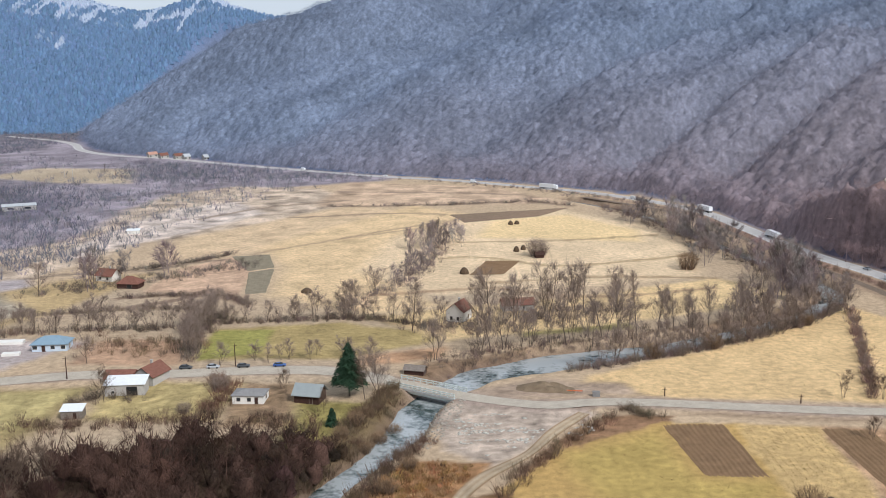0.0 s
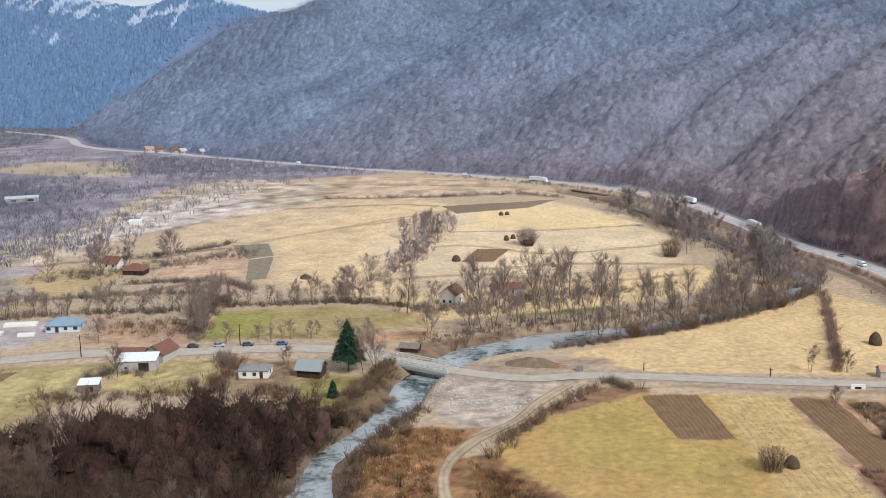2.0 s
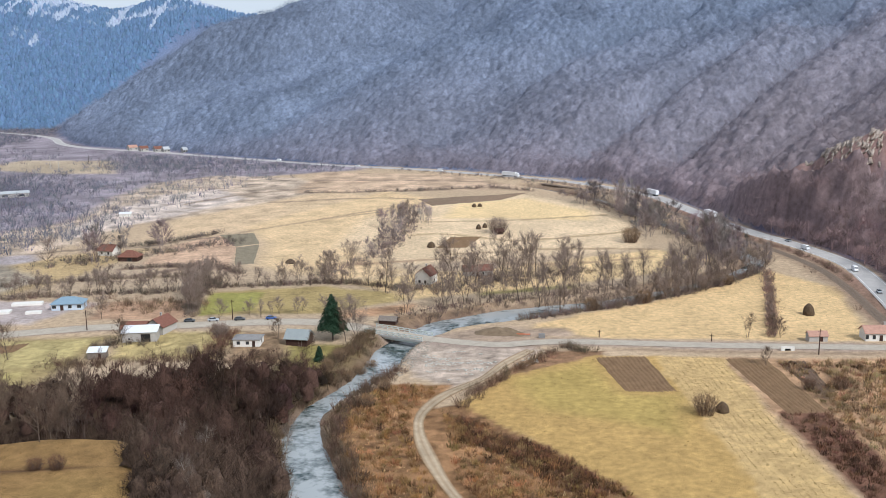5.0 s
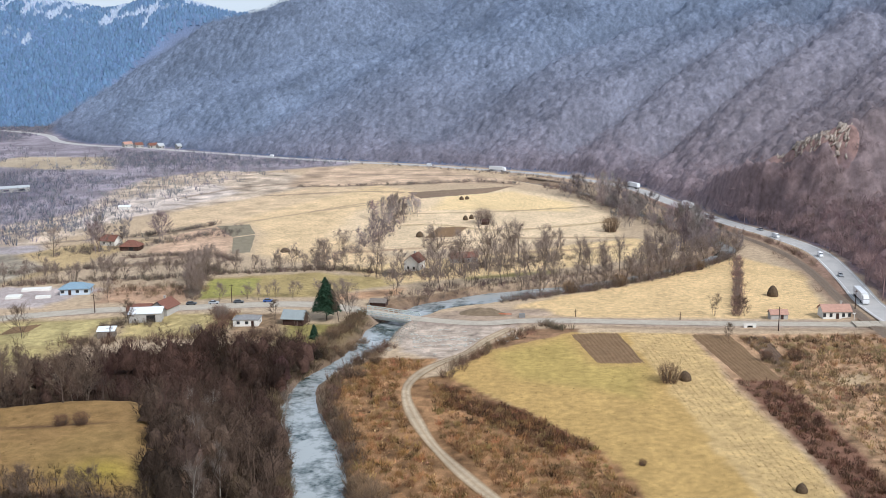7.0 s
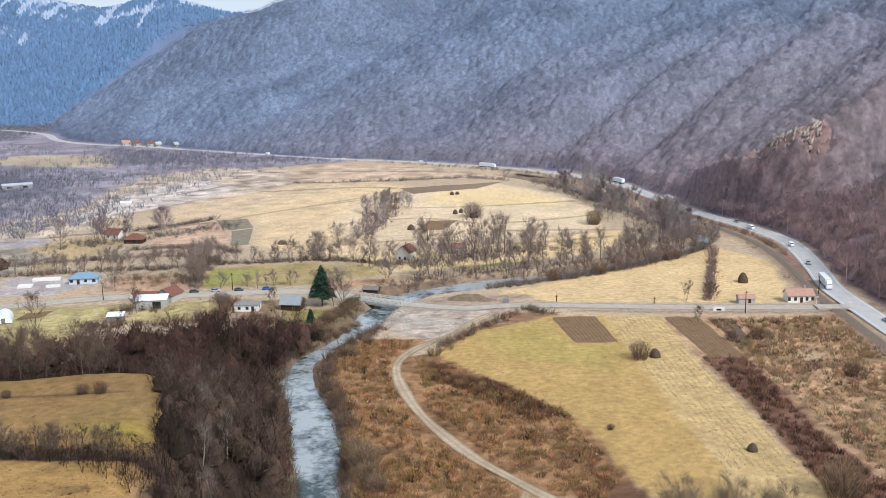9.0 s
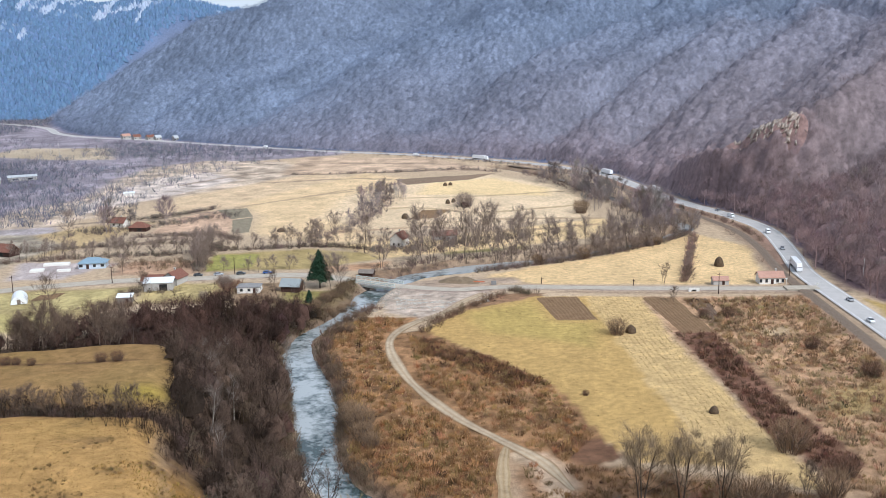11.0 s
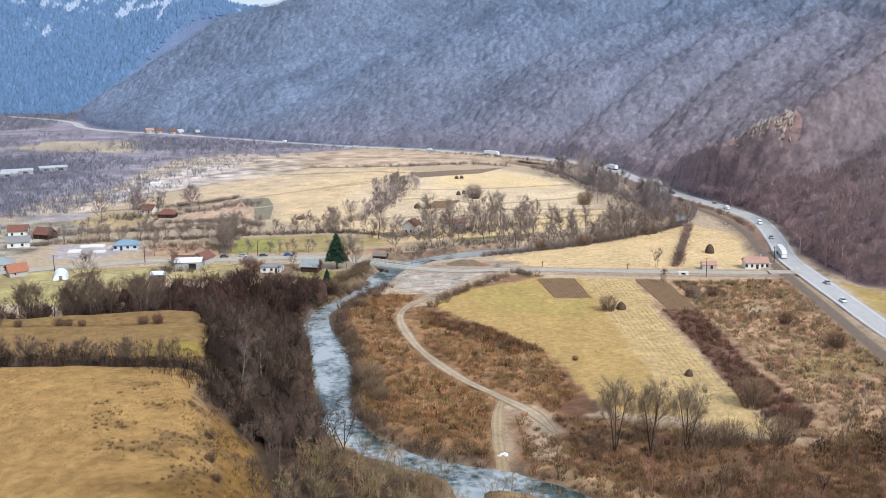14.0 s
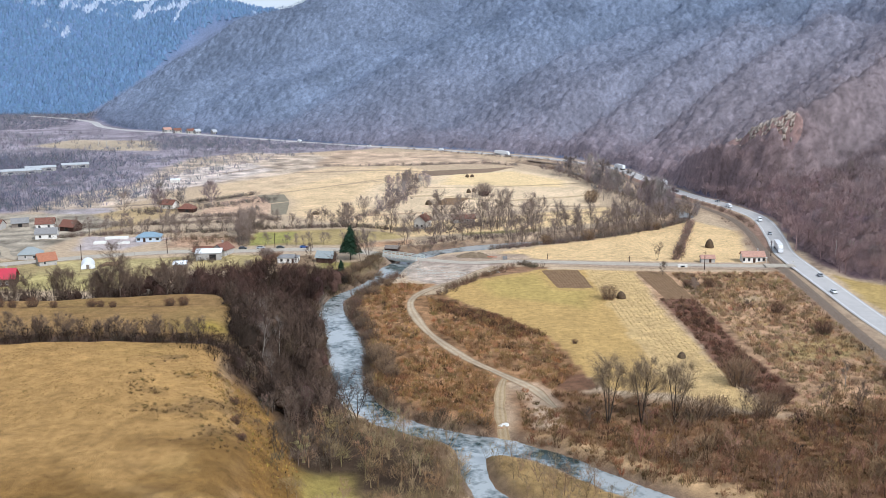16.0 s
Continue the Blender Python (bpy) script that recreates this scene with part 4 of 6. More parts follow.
# thicket on the slope between knoll and river
thicket_shapes = [stems_clump(200 + k, 6.5, 2.4, 30, 0.075) for k in range(4)]
bush_shapes = [join([dome(206 + k, 5.0, 1.9, 8, 4, 0.4), crown_clump(210 + k, 6.9, 3.2, 165, 0.112, True, 0.03)]) for k in range(5)] + [join(bare_tree(216 + k, 8.0, 0.38, 10, 260, 0.2, 2, 0.05, 2)) for k in range(4)]
shrub_shapes = [crown_clump(225 + k, 6.0, 2.9, 170, 0.085, True, 0.03) for k in range(4)] + [join(bare_tree(230 + k, 7.5, 0.4, 10, 280, 0.12, 3, 0.06, 2)) for k in range(3)]
THICKET = [(-250, 150), (-250, 196), (-128, 210), (-112, 226), (-92, 236), (-62, 250), (-46, 244), (-27, 240), (-33, 222), (-37, 200), (-31, 168), (-27, 140), (-23, 102), (-12, 72), (-20, 66), (-34, 70), (-48, 84), (-52, 104), (-58, 130), (-62, 156), (-84, 158), (-98, 150)]
spots = strewn(THICKET, 4.2, 15, lambda x, y, r: dry_land(x, y, 1.0))
k = fbm(spots[:, 0], spots[:, 1], 28, 16)[:, None]
red = np.clip((spots[:, 1:] - 150) / 60, 0, 1)
# stems tinted far below the bushes, a painted shade between the crowns
tint = (np.array((0.046, 0.031, 0.024)) * (1 - red) + np.array((0.042, 0.025, 0.02)) * red) * (1 + 0.6 * k) * tones(len(spots), (1, 1, 1), 17, 0.2, 0.05)
scatter("thicket", thicket_shapes, spots, np.random.default_rng(18).uniform(0.3, 0.75, len(spots)), 0.8 * tint, TWIGS, "dense dark leafless thicket on the slope above the river", "thicket")
spots = strewn(THICKET, 5.0, 22, lambda x, y, r: dry_land(x, y, 0.6))
k = fbm(spots[:, 0], spots[:, 1], 22, 16)[:, None]
red = np.clip((spots[:, 1:] - 150) / 60, 0, 1)
tint = (np.array((0.1, 0.068, 0.05)) * (1 - red) + np.array((0.09, 0.052, 0.04)) * red) * (1 + 0.6 * k) * np.maximum(tones(len(spots), (1, 1, 1), 23, 0.45, 0.06), 0.35)
size = np.random.default_rng(24).uniform(0.6, 1.65, len(spots)) * (1 + 0.35 * k[:, 0])
edge = (spots[:, 0] < -66) & (spots[:, 1] < 200)
scatter("thicket", bush_shapes, spots[~edge], size[~edge], tint[~edge], CANOPY, "dense brown leafless trees and bushes on the slope above the river", "thicket")
thin = edge & (np.random.default_rng(31).random(len(spots)) < 0.55)
scatter("thicket", shrub_shapes, spots[thin], 0.8 * size[thin], tint[thin], TWIGS, "tall brown leafless brush behind the grass terrace", "thicket")
spots = strewn([(-150, 94), (-150, 106), (-60, 106), (-44, 106), (-40, 86), (-46, 76), (-58, 84), (-74, 95)], 2.1, 25)
scatter("thicket", shrub_shapes, spots, np.random.default_rng(26).uniform(0.25, 0.6, len(spots)), tones(len(spots), (0.042, 0.028, 0.02), 27, 0.25, 0.05), TWIGS, "dark leafless hedge in the ditch across the knoll", "thicket")

spots = strewn([(-60, 246), (-46, 250), (-33, 248), (-25, 240), (-31, 224), (-38, 206), (-50, 212), (-66, 232)], 2.9, 32, lambda x, y, r: dry_land(x, y, 0.8))
scatter("thicket", bush_shapes, spots, np.random.default_rng(34).uniform(0.45, 0.85, len(spots)), tones(len(spots), (0.062, 0.041, 0.03), 34, 0.35, 0.06), CANOPY, "dark leafless bushes crowding the river bank below the hut", "thicket")
spots = strewn([(-46, 86), (-36, 60), (-26, 36), (-24, 16), (-34, 16), (-40, 44), (-54, 84)], 3.2, 28, lambda x, y, r: r.random(len(x)) < 0.6)
scatter("scrub", shrub_shapes[:4], spots, np.random.default_rng(29).uniform(0.12, 0.55, len(spots)) ** 1.3, tones(len(spots), (0.1, 0.062, 0.04), 29, 0.3, 0.06), TWIGS, "low dark shrubs on the knoll's side", "scrub")

spots = strewn([(-46, 88), (-38, 66), (-30, 44), (-26, 18), (-12, 18), (-14, 50), (-22, 74), (-36, 90)], 4.2, 35, lambda x, y, r: dry_land(x, y, 1.0) & (np.hypot(x + 17, y - 30) > 10))
scatter("thicket", shrub_shapes, spots, np.random.default_rng(36).uniform(0.5, 1.1, len(spots)), tones(len(spots), (0.13, 0.098, 0.072), 37, 0.25, 0.05), TWIGS, "dark leafless brush at the knoll's foot", "thicket")

foot_spots = strewn([(420, 80), (300, 160), (214, 214), (197, 250), (197, 300), (210, 352), (216, 400), (212, 442), (232, 446), (262, 400), (268, 340), (276, 270), (330, 220), (440, 150)], 5.9, 45, lambda x, y, r: inside(x, y, HILL) > 3)
scatter("hillside_woods", shrub_shapes, foot_spots, np.random.default_rng(46).uniform(1.0, 1.7, len(foot_spots)), tones(len(foot_spots), (0.25, 0.182, 0.178), 47, 0.25, 0.06), TWIGS, "tall brown leafless trees at the mountain's foot", "woods")

# rusty scrub and low bushes
scrub_shapes = [stems_clump(220 + k, 1.5, 1.1, 22, 0.11) for k in range(5)]
SCRUBS = (
    ([(-22, 214), (-8, 236), (12, 232), (1, 208), (6, 168), (18, 134), (28, 112), (26, 68), (6, 80), (-8, 104), (-12, 140)], 1.55, (0.28, 0.16, 0.07)),
    ([(8, 212), (32, 186), (48, 158), (54, 114), (44, 98), (30, 114), (20, 138), (10, 166)], 1.55, (0.29, 0.17, 0.078)),
    ([(12, 208), (32, 184), (48, 156), (40, 152), (26, 172), (12, 192)], 1.3, (0.137, 0.075, 0.0429)),
    ([(102, 204), (115, 202), (112, 138), (115, 90), (104, 82), (100, 110), (102, 160)], 1.4, (0.145, 0.08, 0.052)),
    ([(118, 252), (166, 246), (160, 190), (152, 110), (150, 72), (106, 76), (116, 100), (116, 200)], 1.8, (0.31, 0.205, 0.112)),
    ([(32, 62), (34, 98), (60, 92), (104, 70), (150, 90), (150, -10), (110, 0), (60, 36)], 1.6, (0.21, 0.122, 0.06)),
)
for n, (polygon, gap, colour) in enumerate(SCRUBS):
    spots = strewn(polygon, gap, 30 + n, lambda x, y, r: dry_land(x, y, 0.5) & off_roads(x, y) & (fbm(x, y, 12, 33) + r.uniform(-0.5, 0.5, len(x)) > -0.25))
    scatter("scrub", scrub_shapes, spots, np.random.default_rng(40 + n).uniform(0.5, 1.6, len(spots)), tones(len(spots), colour, 41 + n, 0.36, 0.08), TWIGS, "rust-brown dead bracken and low scrub", "scrub")
spots = strewn([(36, 64), (34, 76), (56, 88), (100, 64), (160, 84), (160, -10), (100, 4), (64, 40)], 3.1, 50, lambda x, y, r: dry_land(x, y, 3.5) & (fbm(x, y, 14, 53) + r.uniform(-0.25, 0.25, len(x)) > np.where(y < 48, -0.25, -0.02)))
scatter("thicket", shrub_shapes, spots, np.random.default_rng(51).uniform(0.35, 0.85, len(spots)) * np.where(spots[:, 1] < 48, 1.3, 1.0) * (1 + 0.4 * fbm(spots[:, 0], spots[:, 1], 25, 54)), tones(len(spots), (0.215, 0.13, 0.077), 52, 0.38, 0.08), TWIGS, "dark red-brown leafless bushes near the river bend", "thicket")
spots = strewn([(-24, 14), (-25, 50), (-18, 76), (-8, 72), (6, 58), (14, 50), (16, 14)], 4.0, 55, lambda x, y, r: dry_land(x, y, 1.0) & (np.hypot(x + 17, y - 30) > 10))
scatter("thicket", shrub_shapes, spots, np.random.default_rng(56).uniform(0.6, 1.15, len(spots)), tones(len(spots), (0.25, 0.178, 0.095), 57, 0.28, 0.06), TWIGS, "olive-brown leafless willows on the inner river bend", "thicket")
spots = strewn([(20, 56), (32, 48), (46, 32), (56, 14), (34, 14), (24, 36)], 3.2, 58, lambda x, y, r: dry_land(x, y, 0.3))
scatter("thicket", bush_shapes[5:], spots, np.random.default_rng(59).uniform(0.3, 0.75, len(spots)), tones(len(spots), (0.24, 0.17, 0.1), 60, 0.2, 0.06), TWIGS, "thin leafless saplings on the river island", "thicket")

spots = strewn([(-58, 88), (-38, 52), (-26, 20), (-40, 14), (-60, 30), (-70, 60)], 1.5, 38, lambda x, y, r: fbm(x, y, 6, 110) + r.uniform(-0.2, 0.2, len(x)) > 0.08)
scatter("scrub", scrub_shapes, spots, np.random.default_rng(39).uniform(0.2, 0.7, len(spots)), tones(len(spots), (0.15, 0.1, 0.045), 39, 0.3, 0.06), TWIGS, "rough dead grass and low brambles on the knoll's rim", "scrub")

# dry tufts and straw
tuft_shapes = [stems_clump(230 + k, 0.55, 0.45, 5, 0.12) for k in range(4)]
for n, (polygon, gap, colour, size) in enumerate((
        ([(16, 216), (32, 240), (60, 258), (60, 222), (78, 218), (78, 96), (62, 98), (56, 116), (50, 156), (34, 188)], 2.5, (0.2, 0.14, 0.06), 0.8),
        ([(-140, 30), (-140, 92), (-56, 90), (-38, 50), (-30, 30)], 1.0, (0.24, 0.155, 0.055), 0.7),
        ([(-140, 106), (-140, 154), (-64, 154), (-56, 110)], 2.8, (0.18, 0.12, 0.05), 0.9),
        ([(118, 250), (166, 244), (158, 150), (118, 100), (114, 200)], 1.6, (0.46, 0.34, 0.21), 1.5),
        ([(-20, 212), (10, 230), (0, 200), (16, 136), (28, 108), (26, 72), (-6, 104), (-10, 140)], 1.4, (0.54, 0.36, 0.19), 1.5),
        ([(12, 206), (46, 158), (54, 116), (44, 100), (30, 116), (12, 170)], 1.6, (0.54, 0.37, 0.2), 1.5),
        ([(26, 54), (34, 46), (50, 28), (34, 26), (24, 40)], 1.6, (0.36, 0.25, 0.12), 1.3),
        ([(34, 62), (46, 54), (62, 38), (90, 20), (94, 28), (64, 48), (40, 70)], 1.7, (0.42, 0.31, 0.16), 1.2),
        ([(60, 90), (150, 86), (150, 0), (100, 8), (64, 40)], 3.0, (0.3, 0.2, 0.1), 1.4),
        ([(36, 290), (108, 334), (160, 380), (172, 330), (156, 276), (70, 286)], 5.0, (0.36, 0.27, 0.12), 0.9))):
    spots = strewn(polygon, gap, 330 + n, lambda x, y, r: dry_land(x, y, 0.5) & off_roads(x, y) & (fbm(x, y, 14, 34) + r.uniform(-0.5, 0.5, len(x)) > -0.1))
    scatter("dry_tufts", tuft_shapes, spots, size * np.random.default_rng(340 + n).uniform(0.5, 1.5, len(spots)), tones(len(spots), colour, 341 + n, 0.25, 0.06), TWIGS, "tufts of dead grass and dry stalks", "grass")

rows_x, rows_y = np.meshgrid(np.arange(0, 1, 0.085), np.arange(0, 1, 0.0042))
rows_x, rows_y = rows_x.ravel(), rows_y.ravel()
rr = np.random.default_rng(350)
swath = np.column_stack([80 + rows_x * 21 + 1.5 * rows_y + rr.normal(0, 0.16, len(rows_x)), 95 + rows_y * (164 - 3 * rows_x) + rr.normal(0, 0.5, len(rows_x))])
swath = swath[(fbm(swath[:, 0], swath[:, 1], 10, 351) + rr.uniform(-0.4, 0.4, len(swath)) > -0.2)]
scatter("dry_tufts", tuft_shapes, swath, rr.uniform(0.45, 1.0, len(swath)), tones(len(swath), (0.24, 0.165, 0.065), 352, 0.25, 0.06), TWIGS, "rows of cut grass and stalks on the mown strip", "grass")

# dark clods and tussocks on the grass knoll
spots = strewn([(-150, -10), (-150, 95), (-62, 93), (-44, 60), (-32, 25), (-26, -10)], 1.7, 360, lambda x, y, r: (fbm(x, y, 16, 361) + r.uniform(-0.6, 0.6, len(x)) > 0.1) & (land(x, y) > 9))
scatter("dry_tufts", tuft_shapes, spots, np.random.default_rng(362).uniform(0.35, 0.95, len(spots)), tones(len(spots), (0.14, 0.088, 0.034), 363, 0.3, 0.06), TWIGS, "dark clods and tussocks scattered on the grass knoll", "grass")
spots = strewn([(-58, 62), (-44, 50), (-34, 25), (-26, -5), (-20, -5), (-24, 40), (-38, 74)], 0.9, 364, lambda x, y, r: r.random(len(x)) < 0.7)
scatter("dry_tufts", tuft_shapes, spots, np.random.default_rng(365).uniform(0.8, 1.7, len(spots)), tones(len(spots), (0.3, 0.19, 0.055), 366, 0.35, 0.08), TWIGS, "long golden dead grass on the knoll's flank", "grass")

# brush of the flood plain, distance haze put into its blue-grey
brush_shapes = [stems_clump(240 + k, 4.4, 3.0, 8, 0.26) for k in range(5)]
PLAIN = [(-520, 470), (-240, 470), (-190, 560), (-150, 640), (-120, 760), (-40, 850), (-200, 960), (-400, 1100), (-640, 1250), (-760, 900)]
spots = strewn(PLAIN, 7.0, 60, lambda x, y, r: (fbm(x, y, 90, 61) + 0.5 * fbm(x, y, 25, 62) + r.uniform(-0.3, 0.3, len(x)) > -0.02) & off_roads(x, y))
scatter("floodplain_brush", brush_shapes, spots, np.random.default_rng(63).uniform(0.5, 1.3, len(spots)), tones(len(spots), (0.19, 0.185, 0.208), 64, 0.2), TWIGS, "grey leafless willow brush across the flood plain", "brush")
for n, polygon in enumerate(([(-480, 690), (-250, 680), (-205, 760), (-300, 830), (-500, 820)], [(-420, 430), (-230, 436), (-172, 500), (-160, 600), (-240, 660), (-440, 640)], [(-470, 640), (-300, 620), (-262, 680), (-320, 790), (-500, 800)], [(-280, 820), (-120, 830), (-60, 870), (-210, 980), (-330, 1040), (-300, 900)], [(-330, 420), (-235, 430), (-180, 480), (-165, 540), (-260, 560), (-360, 520)], [(-800, 1050), (-480, 1140), (-480, 1300), (-520, 1540), (-900, 1540)])):
    spots = strewn(polygon, 5.4, 65 + n, lambda x, y, r: off_roads(x, y) & (r.random(len(x)) < 0.8) & (inside(x, y, polygon) > 25 * r.random(len(x)) * (1 + fbm(x, y, 40, 68))))
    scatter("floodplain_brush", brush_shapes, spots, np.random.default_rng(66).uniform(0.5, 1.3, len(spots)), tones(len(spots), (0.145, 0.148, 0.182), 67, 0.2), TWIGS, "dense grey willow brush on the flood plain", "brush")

# single trees: eight grown once, then set out
TREES = []
for n, (h, spread, limbs, twigs, low, stems) in enumerate(((11, 0.3, 24, 1000, 0.2, 1), (13, 0.22, 26, 1000, 0.24, 1), (9, 0.38, 24, 1000, 0.16, 1), (12, 0.24, 27, 1000, 0.2, 3), (8, 0.36, 20, 1000, 0.1, 2), (14, 0.17, 26, 900, 0.26, 1), (6, 0.46, 20, 1200, 0.06, 4), (10, 0.28, 24, 1300, 0.12, 2), (6, 0.5, 24, 1700, 0.06, 6), (18, 0.3, 34, 3400, 0.14, 2))):
    wood, twig = bare_tree(300 + n, h, spread, limbs, twigs, low, stems, 0.05, 4, 0.011)
    TREES.append((mesh_from("trunk", *wood, BARK), mesh_from("crown", *twig, CROWN), h))


TREES.append((mesh_from("trunk", *bare_tree(305, 13, 0.2, 14, 10, 0.35, 1)[0], BIRCH), mesh_from("crown", *bare_tree(305, 13, 0.2, 14, 700, 0.35, 1)[1], material("grey_brown_birch_twigs", (0.17, 0.135, 0.112), 0.9, 1.0, 0.25, 0.0)), 13))


def fan_bush(seed, mat):
    """A round bush of many stems fanning from the ground, 6 m high."""
    stems = stems_clump(seed, 5.2, 3.0, 90, 0.11)
    twig = join([stems_clump(seed + 1, 5.8, 3.6, 150, 0.07), crown_clump(seed + 2, 5.8, 3.1, 420, 0.065, False, 0.08)])
    return mesh_from("trunk", *stems, BARK), mesh_from("crown", *twig, mat), 6


TREES[8] = fan_bush(860, CROWN)
DARK_CROWN = material("dark_red_brown_twigs", (0.15, 0.084, 0.054), 0.9, 1.0, 0.25, 0.0)
TREES.append(fan_bush(870, DARK_CROWN))
BROWN_CROWN = material("brown_alder_twigs", (0.25, 0.185, 0.12), 0.9, 1.0, 0.25, 0.0)
TREES.append((mesh_from("trunk", *bare_tree(311, 18, 0.3, 36, 10, 0.28, 3, 0.06, 4, 0.024)[0], material("dark_wet_bark", (0.07, 0.052, 0.04), 0.9, 1.0, 0.3, 0.3)), mesh_from("crown", *bare_tree(311, 18, 0.3, 36, 4200, 0.28, 3, 0.045, 4, 0.024)[1], BROWN_CROWN), 18))
OLIVE_CROWN = material("olive_brown_willow_twigs", (0.25, 0.166, 0.1), 0.9, 1.0, 0.25, 0.0)
TREES.append(fan_bush(880, OLIVE_CROWN))
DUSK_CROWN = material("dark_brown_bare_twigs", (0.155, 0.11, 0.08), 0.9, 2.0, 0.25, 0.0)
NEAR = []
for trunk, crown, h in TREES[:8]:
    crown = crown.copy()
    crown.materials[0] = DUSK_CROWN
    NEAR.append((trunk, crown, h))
DISTANT = []


def plant(x, y, kind, height, turn, label, group, name="bare_tree"):
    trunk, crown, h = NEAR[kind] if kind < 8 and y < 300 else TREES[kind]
    if kind < 8 and (y > 430 or (x > 128 and y > 395)):
        DISTANT.append((x, y, kind % 8, height))
        return None
    ob = new(name)
    ob.matrix_world = pose(x, y, float(land(np.array([x]), np.array([y]))[0]) - 0.1, 0, 0, turn) @ Matrix.Scale(height / h, 4)
    for nm, me in (("trunk", trunk), ("crown", crown)):
        o = new(nm, me)
        o.parent = ob
    return tagged(ob, label, "tree", group)


def plant_row(points, gap, kinds, heights, label, group, seed, wander=2.0, skip=0.0):
    line = curve_through(points, 400)
    run = np.concatenate([[0], np.cumsum(np.hypot(*np.diff(line[:, :2], axis=0).T))])
    rng = np.random.default_rng(seed)
    at = 0.0
    while at < run[-1]:
        x, y = np.interp(at, run, line[:, 0]) + rng.normal(0, wander), np.interp(at, run, line[:, 1]) + rng.normal(0, wander)
        clear = not (0 < x - 0.02 * (y - 378) < 13 and 318 < y < 377)
        if rng.random() >= skip and clear and dry_land(np.array([x]), np.array([y]), 0.3)[0] and off_roads(np.array([x]), np.array([y]))[0]:
            plant(x, y, int(rng.choice(kinds)), rng.uniform(*heights), rng.uniform(0, 360), label, group)
        at += gap * rng.uniform(0.6, 1.4)


plant_row([(-4, 322), (18, 333), (48, 344), (80, 352), (118, 372), (150, 396), (160, 430)], 5.2, (0, 1, 3, 5, 7), (11, 20), "tall leafless alder on the river bank", "trees along the river", 1)
plant_row([(52, 316), (80, 330), (112, 346), (140, 366), (160, 384)], 5.0, (0, 3, 4, 7), (8, 14), "leaning leafless willow at the water's edge", "trees along the river", 2)
plant_row([(70, 321), (92, 332), (116, 346), (142, 366)], 4.2, (6, 13, 4), (4, 7.5), "bushy leafless willow on the near river bank", "willows on the near bank", 21, 1.0)
plant_row([(140, 400), (158, 440), (150, 500), (140, 560), (128, 620)], 5.0, (0, 1, 2, 3, 7), (12, 20), "leafless tree on the wooded river bank", "trees along the river", 3, 5.0)
plant_row([(124, 470), (136, 520), (128, 580), (112, 640)], 9.0, (2, 4, 6, 7), (7, 13), "bushy leafless tree near the river", "trees along the river", 4, 5.0)
plant_row([(-196, 366), (-175, 364), (-152, 362), (-128, 364)], 4.6, (0, 3, 5, 7), (7, 12), "slender leafless tree in a hedgerow behind the bungalow", "hedgerow trees", 22, 1.2)
plant_row([(-130, 366), (-112, 366), (-86, 374), (-60, 378), (-30, 378), (0, 366)], 5.0, (2, 4, 6, 7), (6, 11), "leafless hedgerow tree at a field edge", "hedgerow trees", 5, 1.2)
plant_row([(-44, 384), (-30, 420), (-14, 460), (-4, 510), (0, 545)], 7.5, (0, 3, 4, 7), (7, 12), "leafless tree in a row across the fields", "hedgerow trees", 6, 3.0)
plant_row([(-88, 330), (-90, 350), (-92, 376), (-91, 390)], 3.6, (3, 5, 7, 0), (9, 14), "dense leafless tree by the meadow", "trees beside the meadow", 7, 1.8)
plant_row([(-72, 322), (-50, 326), (-40, 328), (-24, 330)], 5.5, (3, 4, 6), (5, 8), "leafless bush beside the lane", "trees beside the lane", 8, 2.0)
plant_row([(-8, 360), (6, 366), (22, 372), (34, 372), (48, 384), (66, 392)], 6.0, (0, 1, 5, 7), (13, 23), "tall leafless tree round the white house", "trees round the white house", 9, 5.0)
plant_row([(-170, 428), (-158, 440), (-140, 452), (-124, 470)], 7.0, (0, 2, 7), (11, 18), "large leafless tree beside the old farmhouses", "trees round the farmhouses", 10, 7.0)
plant_row([(-170, 372), (-140, 384), (-118, 392), (-100, 398)], 6.0, (4, 6, 2), (4, 8), "leafless orchard tree on dry grass", "orchard trees", 11, 5.0)
plant_row([(-128, 206), (-110, 214), (-96, 222)], 4.5, (0, 1, 5), (10, 15), "tall leafless tree at the village edge", "trees above the village", 12, 3.0)
plant_row([(-200, 158), (-150, 156), (-110, 158), (-76, 164)], 3.4, (0, 2, 7, 1), (9, 15), "leafless tree along the terrace edge", "trees above the village", 13, 3.0)
plant_row([(-150, 136), (-110, 137), (-86, 138), (-57, 139)], 6.0, (11, 11), (2.2, 4.2), "small leafless bush on the grass terrace", "bushes on the terrace", 14, 0.9, 0.42)
plant_row([(-150, 100), (-120, 101), (-90, 100), (-60, 98)], 2.2, (3, 4, 5, 7), (4, 8.5), "leafless tree in the dark ditch hedge", "hedge on the knoll", 15, 1.4)
for x, y, kind, h in ((55.5, 70, 12, 17.5), (64.5, 70, 12, 17), (73.5, 70, 12, 16), (50, 66, 4, 6), (79, 70, 13, 9), (86, 73, 13, 8), (93, 72, 4, 9), (100, 74, 13, 8)):
    plant(x, y, kind, h, x * 37, "tall leafless tree at the meadow's edge", "trees at the meadow's edge")
